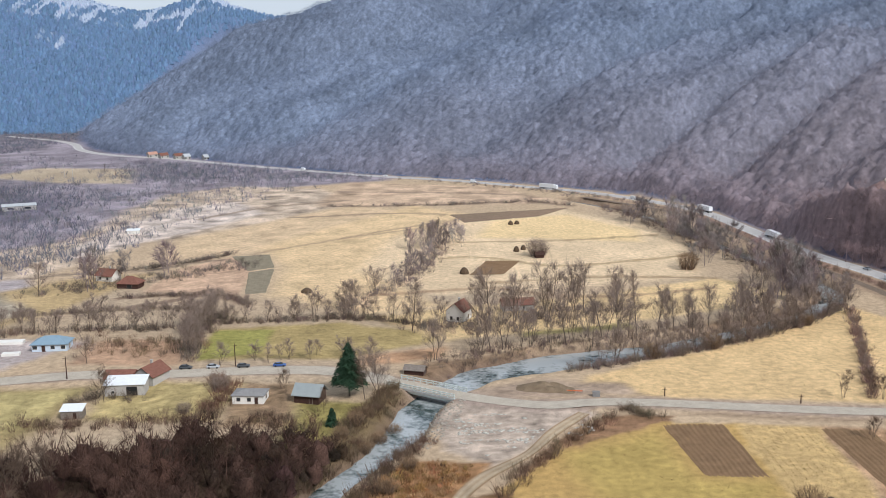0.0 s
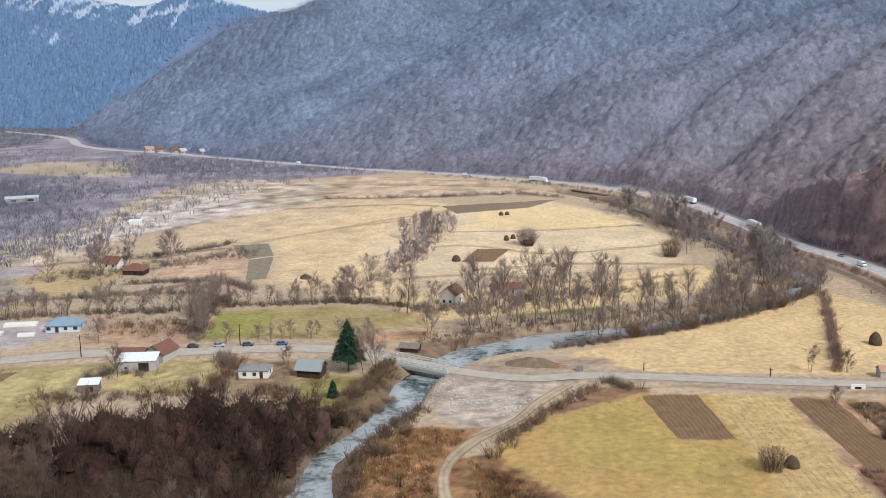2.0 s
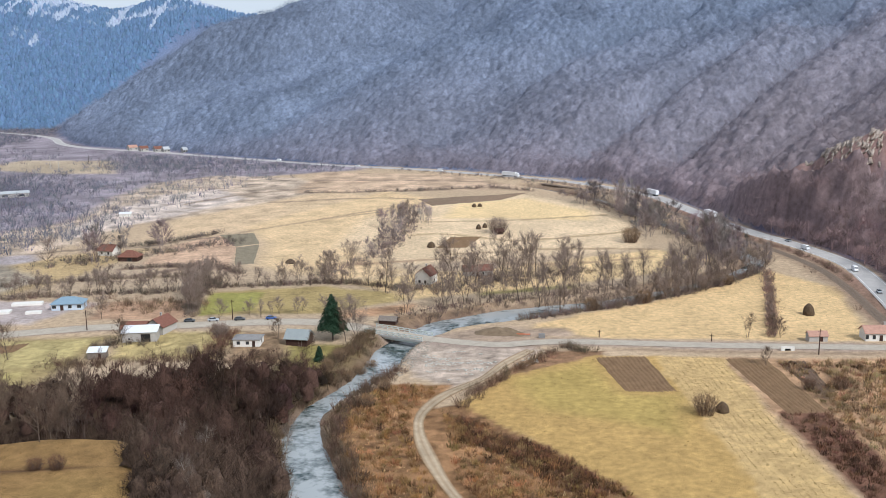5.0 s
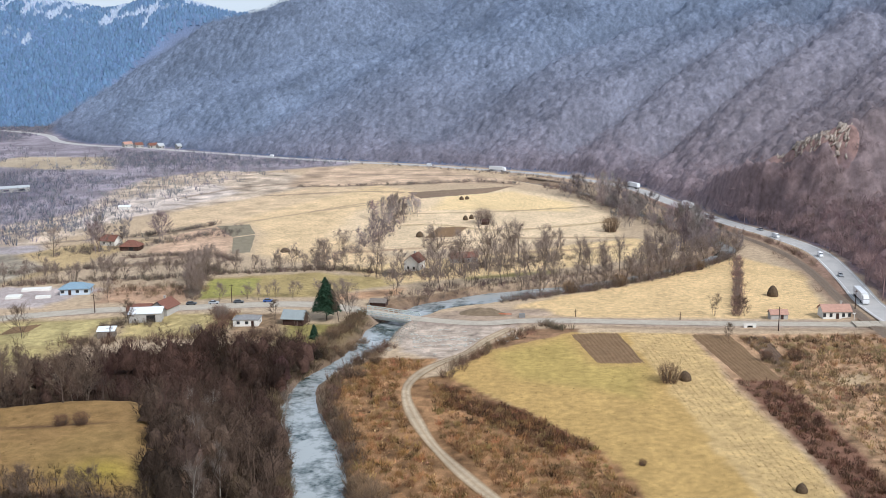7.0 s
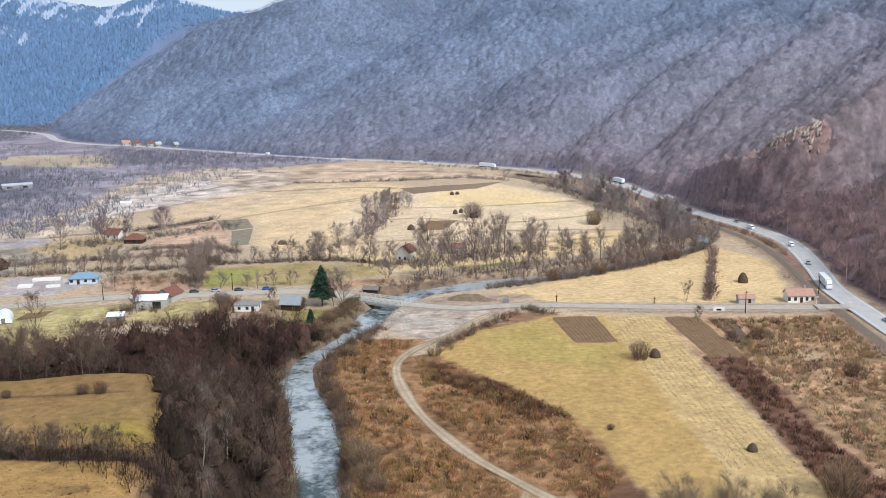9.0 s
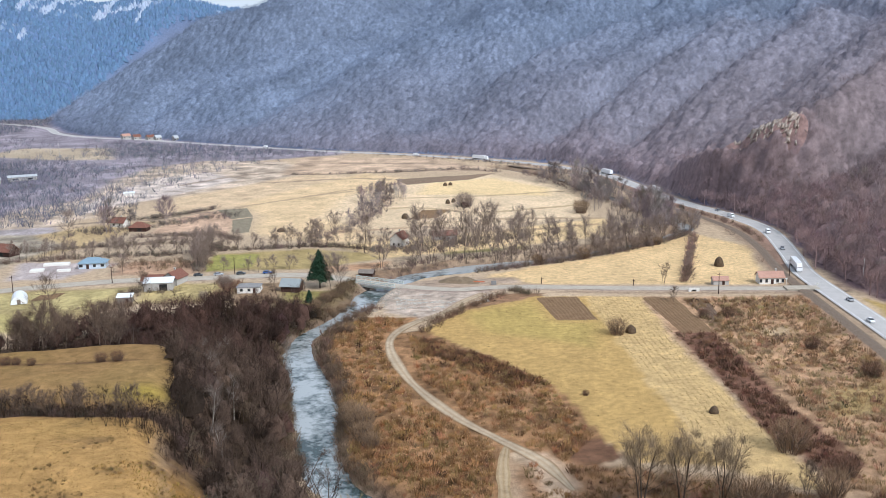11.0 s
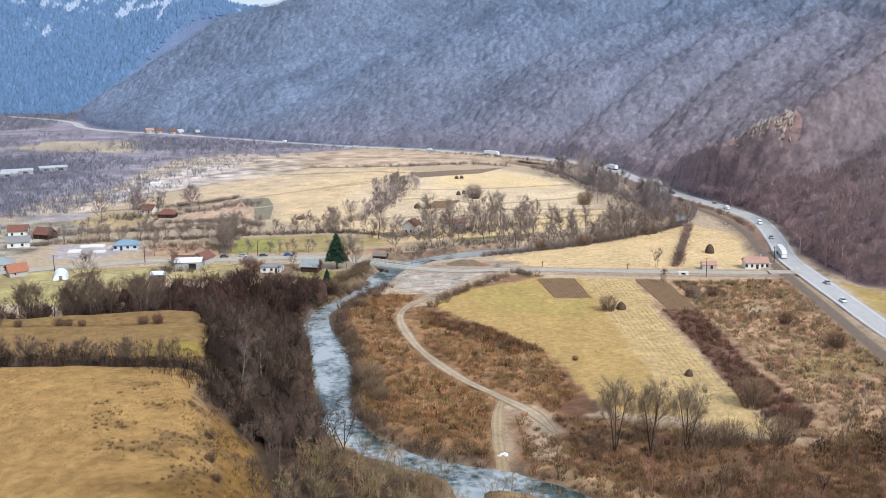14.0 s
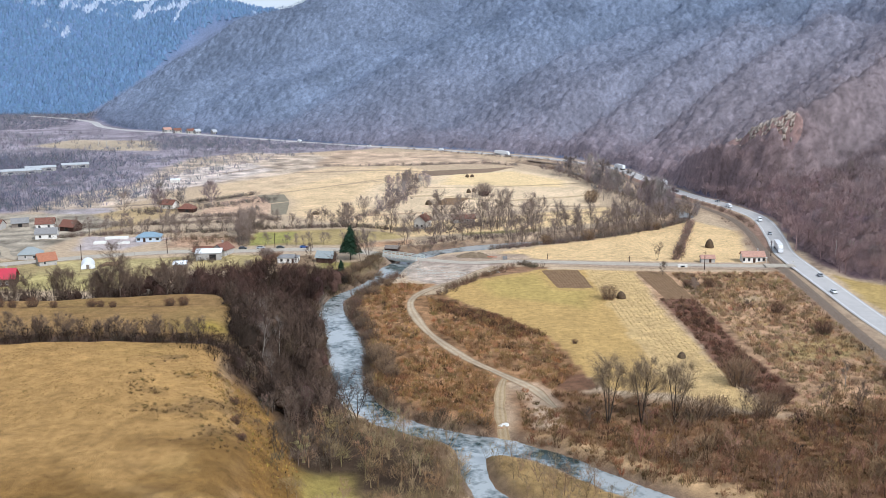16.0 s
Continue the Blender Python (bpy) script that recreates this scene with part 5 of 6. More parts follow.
for x, y, kind, h, text in ((101, 100, 13, 10, "round leafless bush beside the dark scrub strip"), (81, 205, 13, 7, "round leafless bush in the yellow meadow"), (58, 144, 11, 2, "low leafless bush in the yellow meadow"), (118, 466, 13, 10, "round leafless tree alone in the field"), (49, 503, 8, 11, "round leafless tree beside a small shed"), (-103, 285, 2, 10, "leafless tree beside the old barn"), (-70, 293, 8, 6, "reddish leafless bush by the cottage"), (-76, 274, 8, 4, "leafless bush on the village lawn"), (-49, 290, 4, 7, "leafless tree behind the cottage"), (-35, 272, 5, 8, "slim leafless tree near the hut"), (-122, 324, 2, 9, "leafless tree beside the bungalow plot"), (-138, 272, 2, 12, "large leafless tree beside the plastic tunnel"), (-20, 287, 9, 15, "tall leafless tree by the bridge"), (-24, 284, 5, 12, "slim leafless tree by the bridge"), (118.5, 280, 3, 8.5, "slim dark leafless tree near the meadow hedge"), (130, 279, 4, 7, "leafless bush beside the meadow hedge"), (73, 402, 1, 12, "slim leafless tree in the field"), (80, 405, 5, 13, "slim leafless tree in the field"), (92, 400, 8, 4, "low leafless bush in the field"), (127, 223, 11, 5, "leafless bush on rough brown grass"), (118, 224, 11, 4, "leafless bush on rough brown grass"), (113, 247, 4, 6, "slim leafless bush on rough brown grass"), (141, 181, 11, 5, "dark leafless bush on rough brown grass"), (147, 152, 11, 6, "dark leafless bush on rough brown grass"), (132, 186, 6, 4, "thin leafless bush on rough brown grass"), (131, 95, 10, 8, "slim pale birch on rough brown grass"), (148, 102, 11, 5, "dark leafless bush beside the railway"), (108, 84, 11, 6, "leafless bush at the meadow corner"), (118, 78, 3, 9, "leafless tree at the meadow corner"), (126, 74, 7, 9, "leafless tree at the meadow corner")):
    plant(x, y, kind, h, x * 53, text, "")
for x, y, h in ((-44, 112, 13), (-41, 128, 12), (-47, 142, 12), (-34, 186, 11), (-52, 170, 12), (-38, 96, 12), (-60, 180, 10), (-8, 520, 15), (-2, 530, 16)):
    plant(x, y, 10, h, x * 41, "slim pale-barked birch among dark bushes", "birches")
for x, y, h in ((-38, 37, 2.4), (-35, 28, 2.0), (-41, 52, 2.2)):
    plant(x, y, 11, h, x * 29, "dark red-brown shrub on the knoll's side", "shrubs on the knoll")
for x, y, h in ((-9, 131, 6.5), (-7, 124, 8), (-6, 117, 6), (-4, 112, 5), (-14, 218, 4.5), (-9, 232, 4), (-34, 236, 5), (-14.5, 264, 4), (-18, 256, 4.5), (-21.5, 248, 4), (-25, 262, 5), (-28, 252, 4.5), (-31, 243, 5)):
    plant(x, y, 13, h, x * 23, "round olive-brown willow bush at the water's edge", "willows at the water's edge")
plant_row([(-14, 520), (-8, 540), (2, 548), (10, 540)], 3.0, (3, 5, 1), (9, 12.5), "pale leafless birch in a field copse", "field copse", 16, 4.0)
plant_row([(162, 382), (150, 345), (138, 310), (128, 282)], 4.0, (6, 4), (2, 3.6), "leafless bush in the meadow hedge", "meadow hedge", 17, 0.8)


for n, (points, gap, wide) in enumerate((([(118, 378), (146, 398), (157, 420), (154, 470), (146, 520), (138, 570)], 2.6, 5.0), ([(168, 400), (176, 430), (168, 470), (160, 510), (150, 560), (140, 610)], 3.0, 2.5))):
    line = curve_through(points, 200)
    rng = np.random.default_rng(420 + n)
    for k in range(int(260 / gap)):
        x, y = line[rng.integers(0, 200), :2] + rng.normal(0, wide, 2)
        if dry_land(np.array([x]), np.array([y]), 0.5)[0] and off_roads(np.array([x]), np.array([y]))[0]:
            DISTANT.append((x, y, int(rng.choice((0, 2, 3, 4, 7))), rng.uniform(5, 10) if n == 0 else rng.uniform(3, 6)))
far_kinds = [join(bare_tree(400 + n, h, 0.85 * spread, 18, 700, 0.5 * low, stems, 0.085, 3, 0.012)) for n, (h, spread, low, stems) in enumerate(((11, 0.36, 0.25, 1), (13, 0.28, 0.3, 1), (9, 0.45, 0.2, 1), (12, 0.3, 0.3, 3), (8, 0.42, 0.15, 2), (14, 0.22, 0.35, 1), (6, 0.5, 0.12, 4), (10, 0.33, 0.25, 2)))]
heights = (11, 13, 9, 12, 8, 14, 6, 10)
for n in range(8):
    some = np.array([d for d in DISTANT if d[2] == n])
    if len(some):
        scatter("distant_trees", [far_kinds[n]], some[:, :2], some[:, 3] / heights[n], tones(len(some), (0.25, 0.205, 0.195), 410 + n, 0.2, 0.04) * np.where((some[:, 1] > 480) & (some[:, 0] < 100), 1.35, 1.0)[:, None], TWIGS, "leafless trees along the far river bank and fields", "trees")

# undergrowth along banks and hedges
HEDGES = (
    ([(-4, 318), (18, 331), (48, 341), (80, 348), (118, 366), (150, 390), (160, 425), (152, 490), (142, 550), (132, 610), (112, 670)], 5.0, 1100, (0.17, 0.125, 0.105)),
    ([(40, 309), (56, 315), (84, 329), (114, 347), (142, 368), (162, 390)], 1.4, 460, (0.2, 0.155, 0.13)),
    ([(-200, 352), (-160, 362), (-130, 366), (-112, 366), (-86, 374), (-60, 378), (-30, 378), (0, 366)], 1.8, 420, (0.16, 0.12, 0.095)),
    ([(-44, 384), (-30, 420), (-14, 460), (-4, 510), (0, 545)], 3.0, 260, (0.24, 0.19, 0.175)),
    ([(-88, 326), (-91, 350), (-92, 376), (-90, 392)], 1.8, 200, (0.19, 0.145, 0.115)),
    ([(163, 384), (150, 345), (138, 310), (128, 281)], 0.9, 190, (0.26, 0.175, 0.14)),
    ([(-10, 360), (20, 368), (50, 384), (80, 392)], 6.0, 300, (0.17, 0.13, 0.115)),
    ([(-178, 430), (-150, 446), (-120, 470), (-96, 492)], 7.0, 260, (0.17, 0.14, 0.12)),
    ([(-200, 380), (-150, 395), (-110, 400), (-86, 380)], 1.5, 160, (0.16, 0.125, 0.1)),
    ([(-140, 420), (-120, 424), (-96, 420), (-82, 404)], 1.3, 120, (0.16, 0.12, 0.1)),
    ([(-170, 470), (-140, 486), (-112, 516)], 1.6, 160, (0.16, 0.13, 0.11)),
    ([(-80, 690), (0, 690), (60, 700), (90, 680)], 2.0, 160, (0.2, 0.16, 0.14)),
    ([(-260, 104), (-150, 101), (-90, 100), (-50, 98)], 1.6, 320, (0.13, 0.095, 0.075)),
    ([(-20, 252), (-28, 236), (-36, 216), (-38, 200), (-33, 180), (-29, 150), (-26, 120), (-22, 100)], 2.0, 480, (0.14, 0.1, 0.062)),
    ([(-122, 264), (-104, 264), (-84, 266), (-66, 270)], 2.5, 150, (0.17, 0.115, 0.08)),
    ([(-70, 272), (-67, 284), (-68, 298), (-74, 304)], 2.2, 130, (0.19, 0.115, 0.08)),
    ([(-52, 268), (-44, 262), (-38, 256)], 3.0, 90, (0.17, 0.12, 0.08)),
    ([(-112, 280), (-106, 288), (-90, 286)], 1.5, 50, (0.14, 0.11, 0.08)),
    ([(-130, 350), (-110, 340), (-94, 345)], 6.0, 120, (0.22, 0.15, 0.1)),
    ([(50, 274), (56, 268), (62, 266)], 1.2, 40, (0.16, 0.12, 0.08)),
    ([(47, 266), (38, 254), (29, 243), (17, 224), (10, 208)], 1.3, 110, (0.18, 0.12, 0.08)),
    ([(-118, 24), (-104, 30), (-96, 24)], 3.0, 60, (0.16, 0.11, 0.07)),
    ([(-14, 160), (-13, 128), (-11, 108), (0, 84), (14, 73), (24, 69)], 1.6, 330, (0.15, 0.105, 0.07)),
    ([(-4, 250), (-12, 238), (-20, 216), (-22, 195), (-18, 180), (-15, 160)], 1.6, 330, (0.15, 0.1, 0.07)),
    ([(-16, 294), (-21, 276), (-28, 258)], 2.2, 200, (0.15, 0.105, 0.065)),
    ([(204, 300), (222, 360), (224, 400), (210, 455)], 3.0, 200, (0.19, 0.135, 0.12)),
    ([(176, 296), (190, 350), (193, 395), (188, 436), (178, 480)], 3.0, 260, (0.2, 0.14, 0.105)),
    ([(-60, 865), (10, 815), (70, 765), (130, 700), (150, 660)], 4.0, 420, (0.22, 0.185, 0.17)),
)
hedge_shapes = [stems_clump(260 + k, 2.6, 1.4, 19, 0.085) for k in range(5)]
for n, (points, wide, count, colour) in enumerate(HEDGES):
    line = curve_through(points, 300)
    rng = np.random.default_rng(500 + n)
    spots = line[rng.integers(0, 300, count), :2] + rng.normal(0, wide, (count, 2))
    ok = dry_land(spots[:, 0], spots[:, 1], 0.3) & off_roads(spots[:, 0], spots[:, 1])
    spots = spots[ok]
    scatter("undergrowth", hedge_shapes, spots, rng.uniform(0.4, 1.5, len(spots)), tones(len(spots), colour, 501 + n, 0.2), TWIGS, "brown leafless undergrowth along bank or hedge", "undergrowth")


# ---- buildings ----
def box(bm, x0, x1, y0, y1, z0, z1):
    vs = [bm.verts.new(c) for c in ((x0, y0, z0), (x1, y0, z0), (x1, y1, z0), (x0, y1, z0), (x0, y0, z1), (x1, y0, z1), (x1, y1, z1), (x0, y1, z1))]
    for f in ((3, 2, 1, 0), (4, 5, 6, 7), (0, 1, 5, 4), (1, 2, 6, 5), (2, 3, 7, 6), (3, 0, 4, 7)):
        bm.faces.new([vs[i] for i in f])


def solid(bm, ring, thick):
    """A slab from a ring of corner points, thickened downwards."""
    up = [bm.verts.new(p) for p in ring]
    low = [bm.verts.new((p[0], p[1], p[2] - thick)) for p in ring]
    bm.faces.new(up)
    bm.faces.new(low[::-1])
    for i in range(len(ring)):
        j = (i + 1) % len(ring)
        bm.faces.new((up[i], low[i], low[j], up[j]))


def house(name, x, y, turn, w, d, h, rise, walls, roof, label, category="house", shape="gable", windows=(), door=None, chimney=None, eave=0.5, z=None, sill=1.0):
    """A building of w by d metres whose ridge runs along w. windows: (face, place along it, width, height), face in 'fblr'."""
    ob = new(name)
    if z is None:
        z = float(np.min(land(np.array([x, x - w / 3, x + w / 3]), np.array([y, y - d / 3, y + d / 3])))) - 0.1
    ob.matrix_world = pose(x, y, z, 0, 0, turn)
    tagged(ob, label, category)
    bm = bmesh.new()
    a, b = w / 2, d / 2
    box(bm, -a, a, -b, b, -0.6, h)
    if shape == "gable":
        for s in (-1, 1):
            tri = [bm.verts.new(p) for p in ((s * a, -b, h), (s * a, b, h), (s * a, 0, h + rise))]
            back = [bm.verts.new((s * (a - 0.3), p.co.y, p.co.z)) for p in tri]
            bm.faces.new(tri)
            bm.faces.new(back[::-1])
            for i in range(3):
                bm.faces.new((tri[i], back[i], back[(i + 1) % 3], tri[(i + 1) % 3]))
    part("wall", bm, walls, ob)
    k = rise / b
    e, f = a + eave, b + eave
    low = h - k * eave
    t = 0.16
    bm = bmesh.new()
    if shape == "gable":
        solid(bm, [(-e, -f, low + t), (e, -f, low + t), (e, 0, h + rise + t), (-e, 0, h + rise + t)], t)
        solid(bm, [(e, f, low + t), (-e, f, low + t), (-e, 0, h + rise + t), (e, 0, h + rise + t)], t)
    elif shape == "hip":
        r = max(a - b, 0.3)
        top = h + rise + t
        solid(bm, [(-e, -f, low + t), (e, -f, low + t), (r, 0, top), (-r, 0, top)], t)
        solid(bm, [(e, f, low + t), (-e, f, low + t), (-r, 0, top), (r, 0, top)], t)
        solid(bm, [(e, -f, low + t), (e, f, low + t), (r, 0, top)], t)
        solid(bm, [(-e, f, low + t), (-e, -f, low + t), (-r, 0, top)], t)
    else:
        solid(bm, [(-e, -f, h + t), (e, -f, h + t), (e, f, h + rise + t), (-e, f, h + rise + t)], t)
    roof_ob = part("roof", bm, roof, ob)
    if chimney:
        bm = bmesh.new()
        cx, cy = chimney
        box(bm, cx - 0.3, cx + 0.3, cy - 0.3, cy + 0.3, h + 0.2, h + rise + 1.0)
        box(bm, cx - 0.4, cx + 0.4, cy - 0.4, cy + 0.4, h + rise + 1.0, h + rise + 1.12)
        part("chimney", bm, RAW_PLASTER, roof_ob)

    def opening(face, at, ww, wh, z0, nm, pane_mat, frame_mat):
        holder = new(nm)
        holder.parent = ob
        turn_to = {"f": pose(at, -b, 0), "b": pose(at, b, 0, 0, 0, 180), "l": pose(-a, at, 0, 0, 0, -90), "r": pose(a, at, 0, 0, 0, 90)}[face]
        holder.matrix_local = turn_to
        bm = bmesh.new()
        for x0, x1, za, zb in ((-ww / 2 - 0.1, -ww / 2, z0 - 0.1, z0 + wh + 0.1), (ww / 2, ww / 2 + 0.1, z0 - 0.1, z0 + wh + 0.1), (-ww / 2, ww / 2, z0 + wh, z0 + wh + 0.1), (-ww / 2, ww / 2, z0 - 0.1, z0)):
            box(bm, x0, x1, -0.07, 0.02, za, zb)
        part("frame", bm, frame_mat, holder)
        bm = bmesh.new()
        box(bm, -ww / 2, ww / 2, -0.025, 0.02, z0, z0 + wh)
        part("pane" if nm == "window" else "leaf", bm, pane_mat, holder)

    for face, at, ww, wh in windows:
        opening(face, at, ww, wh, sill, "window", DARK_GLASS, WHITEWASH if walls is not WHITEWASH else GREY_WOOD)
    if door:
        # wide bays are closed by a black leaf that stands for the shade inside
        opening(door[0], door[1], door[2], door[3], 0.15, "door", BROWN_WOOD if door[2] < 2 else RUBBER_AND_DARK, GREY_WOOD)
    return ob


house("hut", -40.5, 283.5, -14, 7.8, 6.0, 3.0, 2.3, BROWN_WOOD, GREY_METAL, "dark brown timber hut with a grey metal roof", "hut", door=("f", 1.4, 0.9, 2.0), eave=0.7)
house("bank_shed", -9.5, 309, -16, 6.5, 4.0, 1.8, 1.1, BROWN_WOOD, GREY_WOOD, "low dark shed with a weathered board roof on the river bank", "shed", door=("r", 0, 1.0, 1.6), eave=0.4)
house("cottage", -58.5, 284, -4, 9.5, 6.5, 2.7, 1.0, WHITEWASH, SLATE, "white cottage with a worn grey slate roof", "cottage", shape="hip", windows=(("f", -2.8, 1.0, 1.0), ("f", 0.4, 1.0, 1.0), ("r", 0, 0.9, 1.0)), door=("f", 2.6, 0.9, 2.0), eave=0.35)
house("barn", -98.5, 293, 4, 12, 6, 3.6, 1.1, RAW_PLASTER, WHITE_SHEET, "white barn with a pale sheet roof and a black panel for its bay's dark inside", "barn", shape="mono", windows=(("f", -3.6, 0.8, 0.8),), door=("f", 2.2, 3.2, 2.8), eave=0.4)
house("farmhouse", -94, 304, 70, 9, 7.5, 3.3, 2.6, RAW_PLASTER, TILE_ROOF, "old farmhouse with a brown-red tiled roof", "house", windows=(("l", -1.5, 0.9, 1.2), ("l", 1.5, 0.9, 1.2), ("r", 0, 0.9, 1.1)), chimney=(1.0, 0.4))
house("farm_annex", -103, 302, 0, 9, 5, 2.8, 1.8, GREY_WOOD, TILE_ROOF, "low tiled annex beside the farmhouse", "shed", windows=(("f", -2, 0.8, 0.8),), door=("f", 1.5, 1.0, 1.9))
house("garden_shed", -107.5, 272, 4, 6.0, 4.0, 2.6, 0.8, GREY_WOOD, WHITE_SHEET, "grey shed with a pale lean-to sheet roof", "shed", shape="mono", door=("f", 1.0, 1.0, 1.9), eave=0.3)
house("bungalow", -140.5, 342, 4, 12.2, 7.4, 3.0, 1.9, BLUE_WALL, BLUE_ROOF, "new pale blue bungalow with a blue-grey hip roof", "house", shape="hip", windows=(("f", -5, 1.6, 1.3), ("f", 1.2, 1.4, 1.3), ("f", 4.8, 1.6, 1.3), ("r", 0, 1.2, 1.3)), door=("f", -2.0, 1.1, 2.1), eave=0.6)
house("white_house", 6, 377, 66, 9, 7, 4.6, 3.0, WHITEWASH, TILE_ROOF, "white gabled house with a tiled roof among bare trees", "house", windows=(("l", -1.4, 0.9, 1.2), ("l", 1.4, 0.9, 1.2), ("f", 1, 0.9, 1.2)), chimney=(1, 0.3))
house("long_house", 30, 392, 8, 13, 6, 2.8, 2.0, RAW_PLASTER, TILE_ROOF, "low brown-roofed house behind bare trees", "house", windows=(("f", -3, 0.9, 1.0), ("f", 2, 0.9, 1.0)), door=("f", -0.6, 0.9, 2.0))
house("crossing_house", 162.5, 274.5, -4, 10.2, 6.0, 3.2, 1.9, WHITEWASH, PINK_ROOF, "white crossing keeper's house with a salmon tiled roof", "house", windows=(("f", -4.6, 0.9, 1.3), ("f", -2.2, 0.9, 1.3), ("f", 2.4, 0.9, 1.3), ("f", 4.6, 0.9, 1.3)), door=("f", 0.2, 1.0, 2.1), chimney=(2.5, 0.5))
house("brick_shed", 141, 274.5, -4, 6.4, 4.0, 2.3, 1.3, RAW_PLASTER, PINK_ROOF, "low brown shed beside the railway lane", "shed", door=("f", 1.0, 1.0, 1.8), eave=0.3)
house("field_shed", 49.5, 499, 10, 4.2, 3.6, 2.0, 1.2, BROWN_WOOD, BROWN_WOOD, "small dark shed under a round bare tree", "shed")
house("old_house", -158, 456, -20, 9, 7, 3.0, 2.6, WHITEWASH, TILE_ROOF, "old white house with a dull red tiled roof", "house", windows=(("f", -2, 0.9, 1.1), ("f", 2, 0.9, 1.1)), chimney=(1, 0.3))
house("old_barn", -143, 441, -8, 10, 7, 2.6, 2.6, BROWN_WOOD, TILE_ROOF, "dark timber barn with a steep brown roof", "barn", shape="hip", door=("f", 1.0, 2.2, 2.2))
house("red_house", -178, 243, 10, 12, 9, 3.6, 3.6, BROWN_WOOD, RED_ROOF, "house with a bright red sheet metal roof", "house", windows=(("f", -3, 1.0, 1.2), ("f", 0, 1.0, 1.2), ("f", 3, 1.0, 1.2)), chimney=(2, 0.8))
ORANGE_TILES = material("orange_brown_roof_tiles", (0.34, 0.15, 0.09), 0.85, 0.8, 0.3, 0.3)
house("tiled_house", -174, 284, 35, 8, 6.5, 2.8, 3.0, RAW_PLASTER, ORANGE_TILES, "small house with an orange-brown tiled roof", "house", windows=(("f", -1.5, 0.9, 1.1), ("l", 0, 0.9, 1.1)))
house("grey_house", -187, 299, 12, 10.5, 8, 3.0, 2.8, RAW_PLASTER, GREY_METAL, "grey house with a grey-green hip roof beside the side lane", "house", shape="hip", windows=(("f", -2, 0.9, 1.1), ("f", 2, 0.9, 1.1)))
house("village_house", -199, 353, 10, 11, 7, 3.2, 2.6, WHITEWASH, SLATE, "white village house with a grey roof", "house", windows=(("f", -3, 1.0, 1.2), ("f", 2, 1.0, 1.2)))
house("village_barn", -194, 376, -25, 10, 7, 3.0, 3.2, BROWN_WOOD, TILE_ROOF, "dark timber village barn with a brown roof", "barn", door=("f", 0, 2.4, 2.4))
house("village_house", -212, 386, 15, 10, 8, 3.2, 2.8, WHITEWASH, TILE_ROOF, "white village house with a brown-red tiled roof", "house", windows=(("f", -3, 1.0, 1.2), ("f", 2, 1.0, 1.2)), chimney=(1, 0.4))
house("village_house", -240, 384, -8, 9, 7, 3.0, 2.6, RAW_PLASTER, TILE_ROOF, "grey plastered village house with a tiled roof", "house", windows=(("f", -2, 1.0, 1.2), ("f", 2, 1.0, 1.2)))
house("village_barn", -229, 392, 20, 9, 6, 2.8, 2.4, GREY_WOOD, SLATE, "weathered timber barn with a grey roof", "barn", door=("f", 0, 2.2, 2.2))
# far houses take duller roof colours, in place of distance haze
for x, y, w, mat, text in ((-314, 1072, 12, PINK_ROOF, "far house with a red roof dulled for haze by the main road"), (-298, 1058, 11, TILE_ROOF, "far house with a roof dulled for haze by the main road"), (-280, 1050, 11, TILE_ROOF, "far house with a brown roof by the main road"), (-270, 1044, 8, PALE_SHEET, "far white-roofed house by the main road"), (-248, 1036, 6, PALE_SHEET, "far small white building by the main road")):
    house("far_house", x, y, 38, 0.8 * w, 7, 3.6, 2.4, RAW_PLASTER, mat, text, "house", windows=(("f", -w / 4, 1.6, 1.6), ("f", w / 4, 1.6, 1.6)))
for x, y, w in ((-330, 650, 56), (-322, 672, 44), (-300, 694, 40)):
    house("works_hall", x, y, 24, 0.55 * w, 11, 3.4, 1.2, RAW_PLASTER, PALE_SHEET, "long low hall with a pale grey sheet roof", "hall", windows=(("f", -w / 7, 4, 1.5), ("f", w / 7, 4, 1.5)))
for x, y in ((-186, 586),):
    house("white_shed", x, y, 10, 7, 4, 2.2, 0.6, WHITEWASH, WHITE_SHEET, "small white shed on the gravel plain", "shed", shape="mono")


# ---- bridge ----
def bar(bm, a, b, wide, high):
    """A straight square bar from a to b."""
    a, b = Vector(a), Vector(b)
    t = (b - a).normalized()
    s = t.cross(Vector((0, 0, 1)))
    s = s.normalized() if s.length > 1e-4 else Vector((1, 0, 0))
    u = s.cross(t)
    vs = [bm.verts.new(p + s * (i * wide / 2) + u * (j * high / 2)) for p in (a, b) for i, j in ((-1, -1), (1, -1), (1, 1), (-1, 1))]
    for f in ((3, 2, 1, 0), (4, 5, 6, 7), (0, 1, 5, 4), (1, 2, 6, 5), (2, 3, 7, 6), (3, 0, 4, 7)):
        bm.faces.new([vs[i] for i in f])


bridge = new("road_bridge")
bridge.matrix_world = pose(-5.5, 292, 0.35, 0, 0, math.degrees(math.atan2(286 - 298, 4 + 14)))
tagged(bridge, "narrow road bridge with pale green steel railings over the river", "bridge")
bm = bmesh.new()
box(bm, -12.5, 12.5, -3.6, 3.6, -0.6, 0.06)
part("deck", bm, CONCRETE, bridge)
for y in (-2.6, 0, 2.6):
    bm = bmesh.new()
    box(bm, -12, 12, y - 0.25, y + 0.25, -1.5, -0.6)
    part("girder", bm, GREEN_STEEL, bridge)
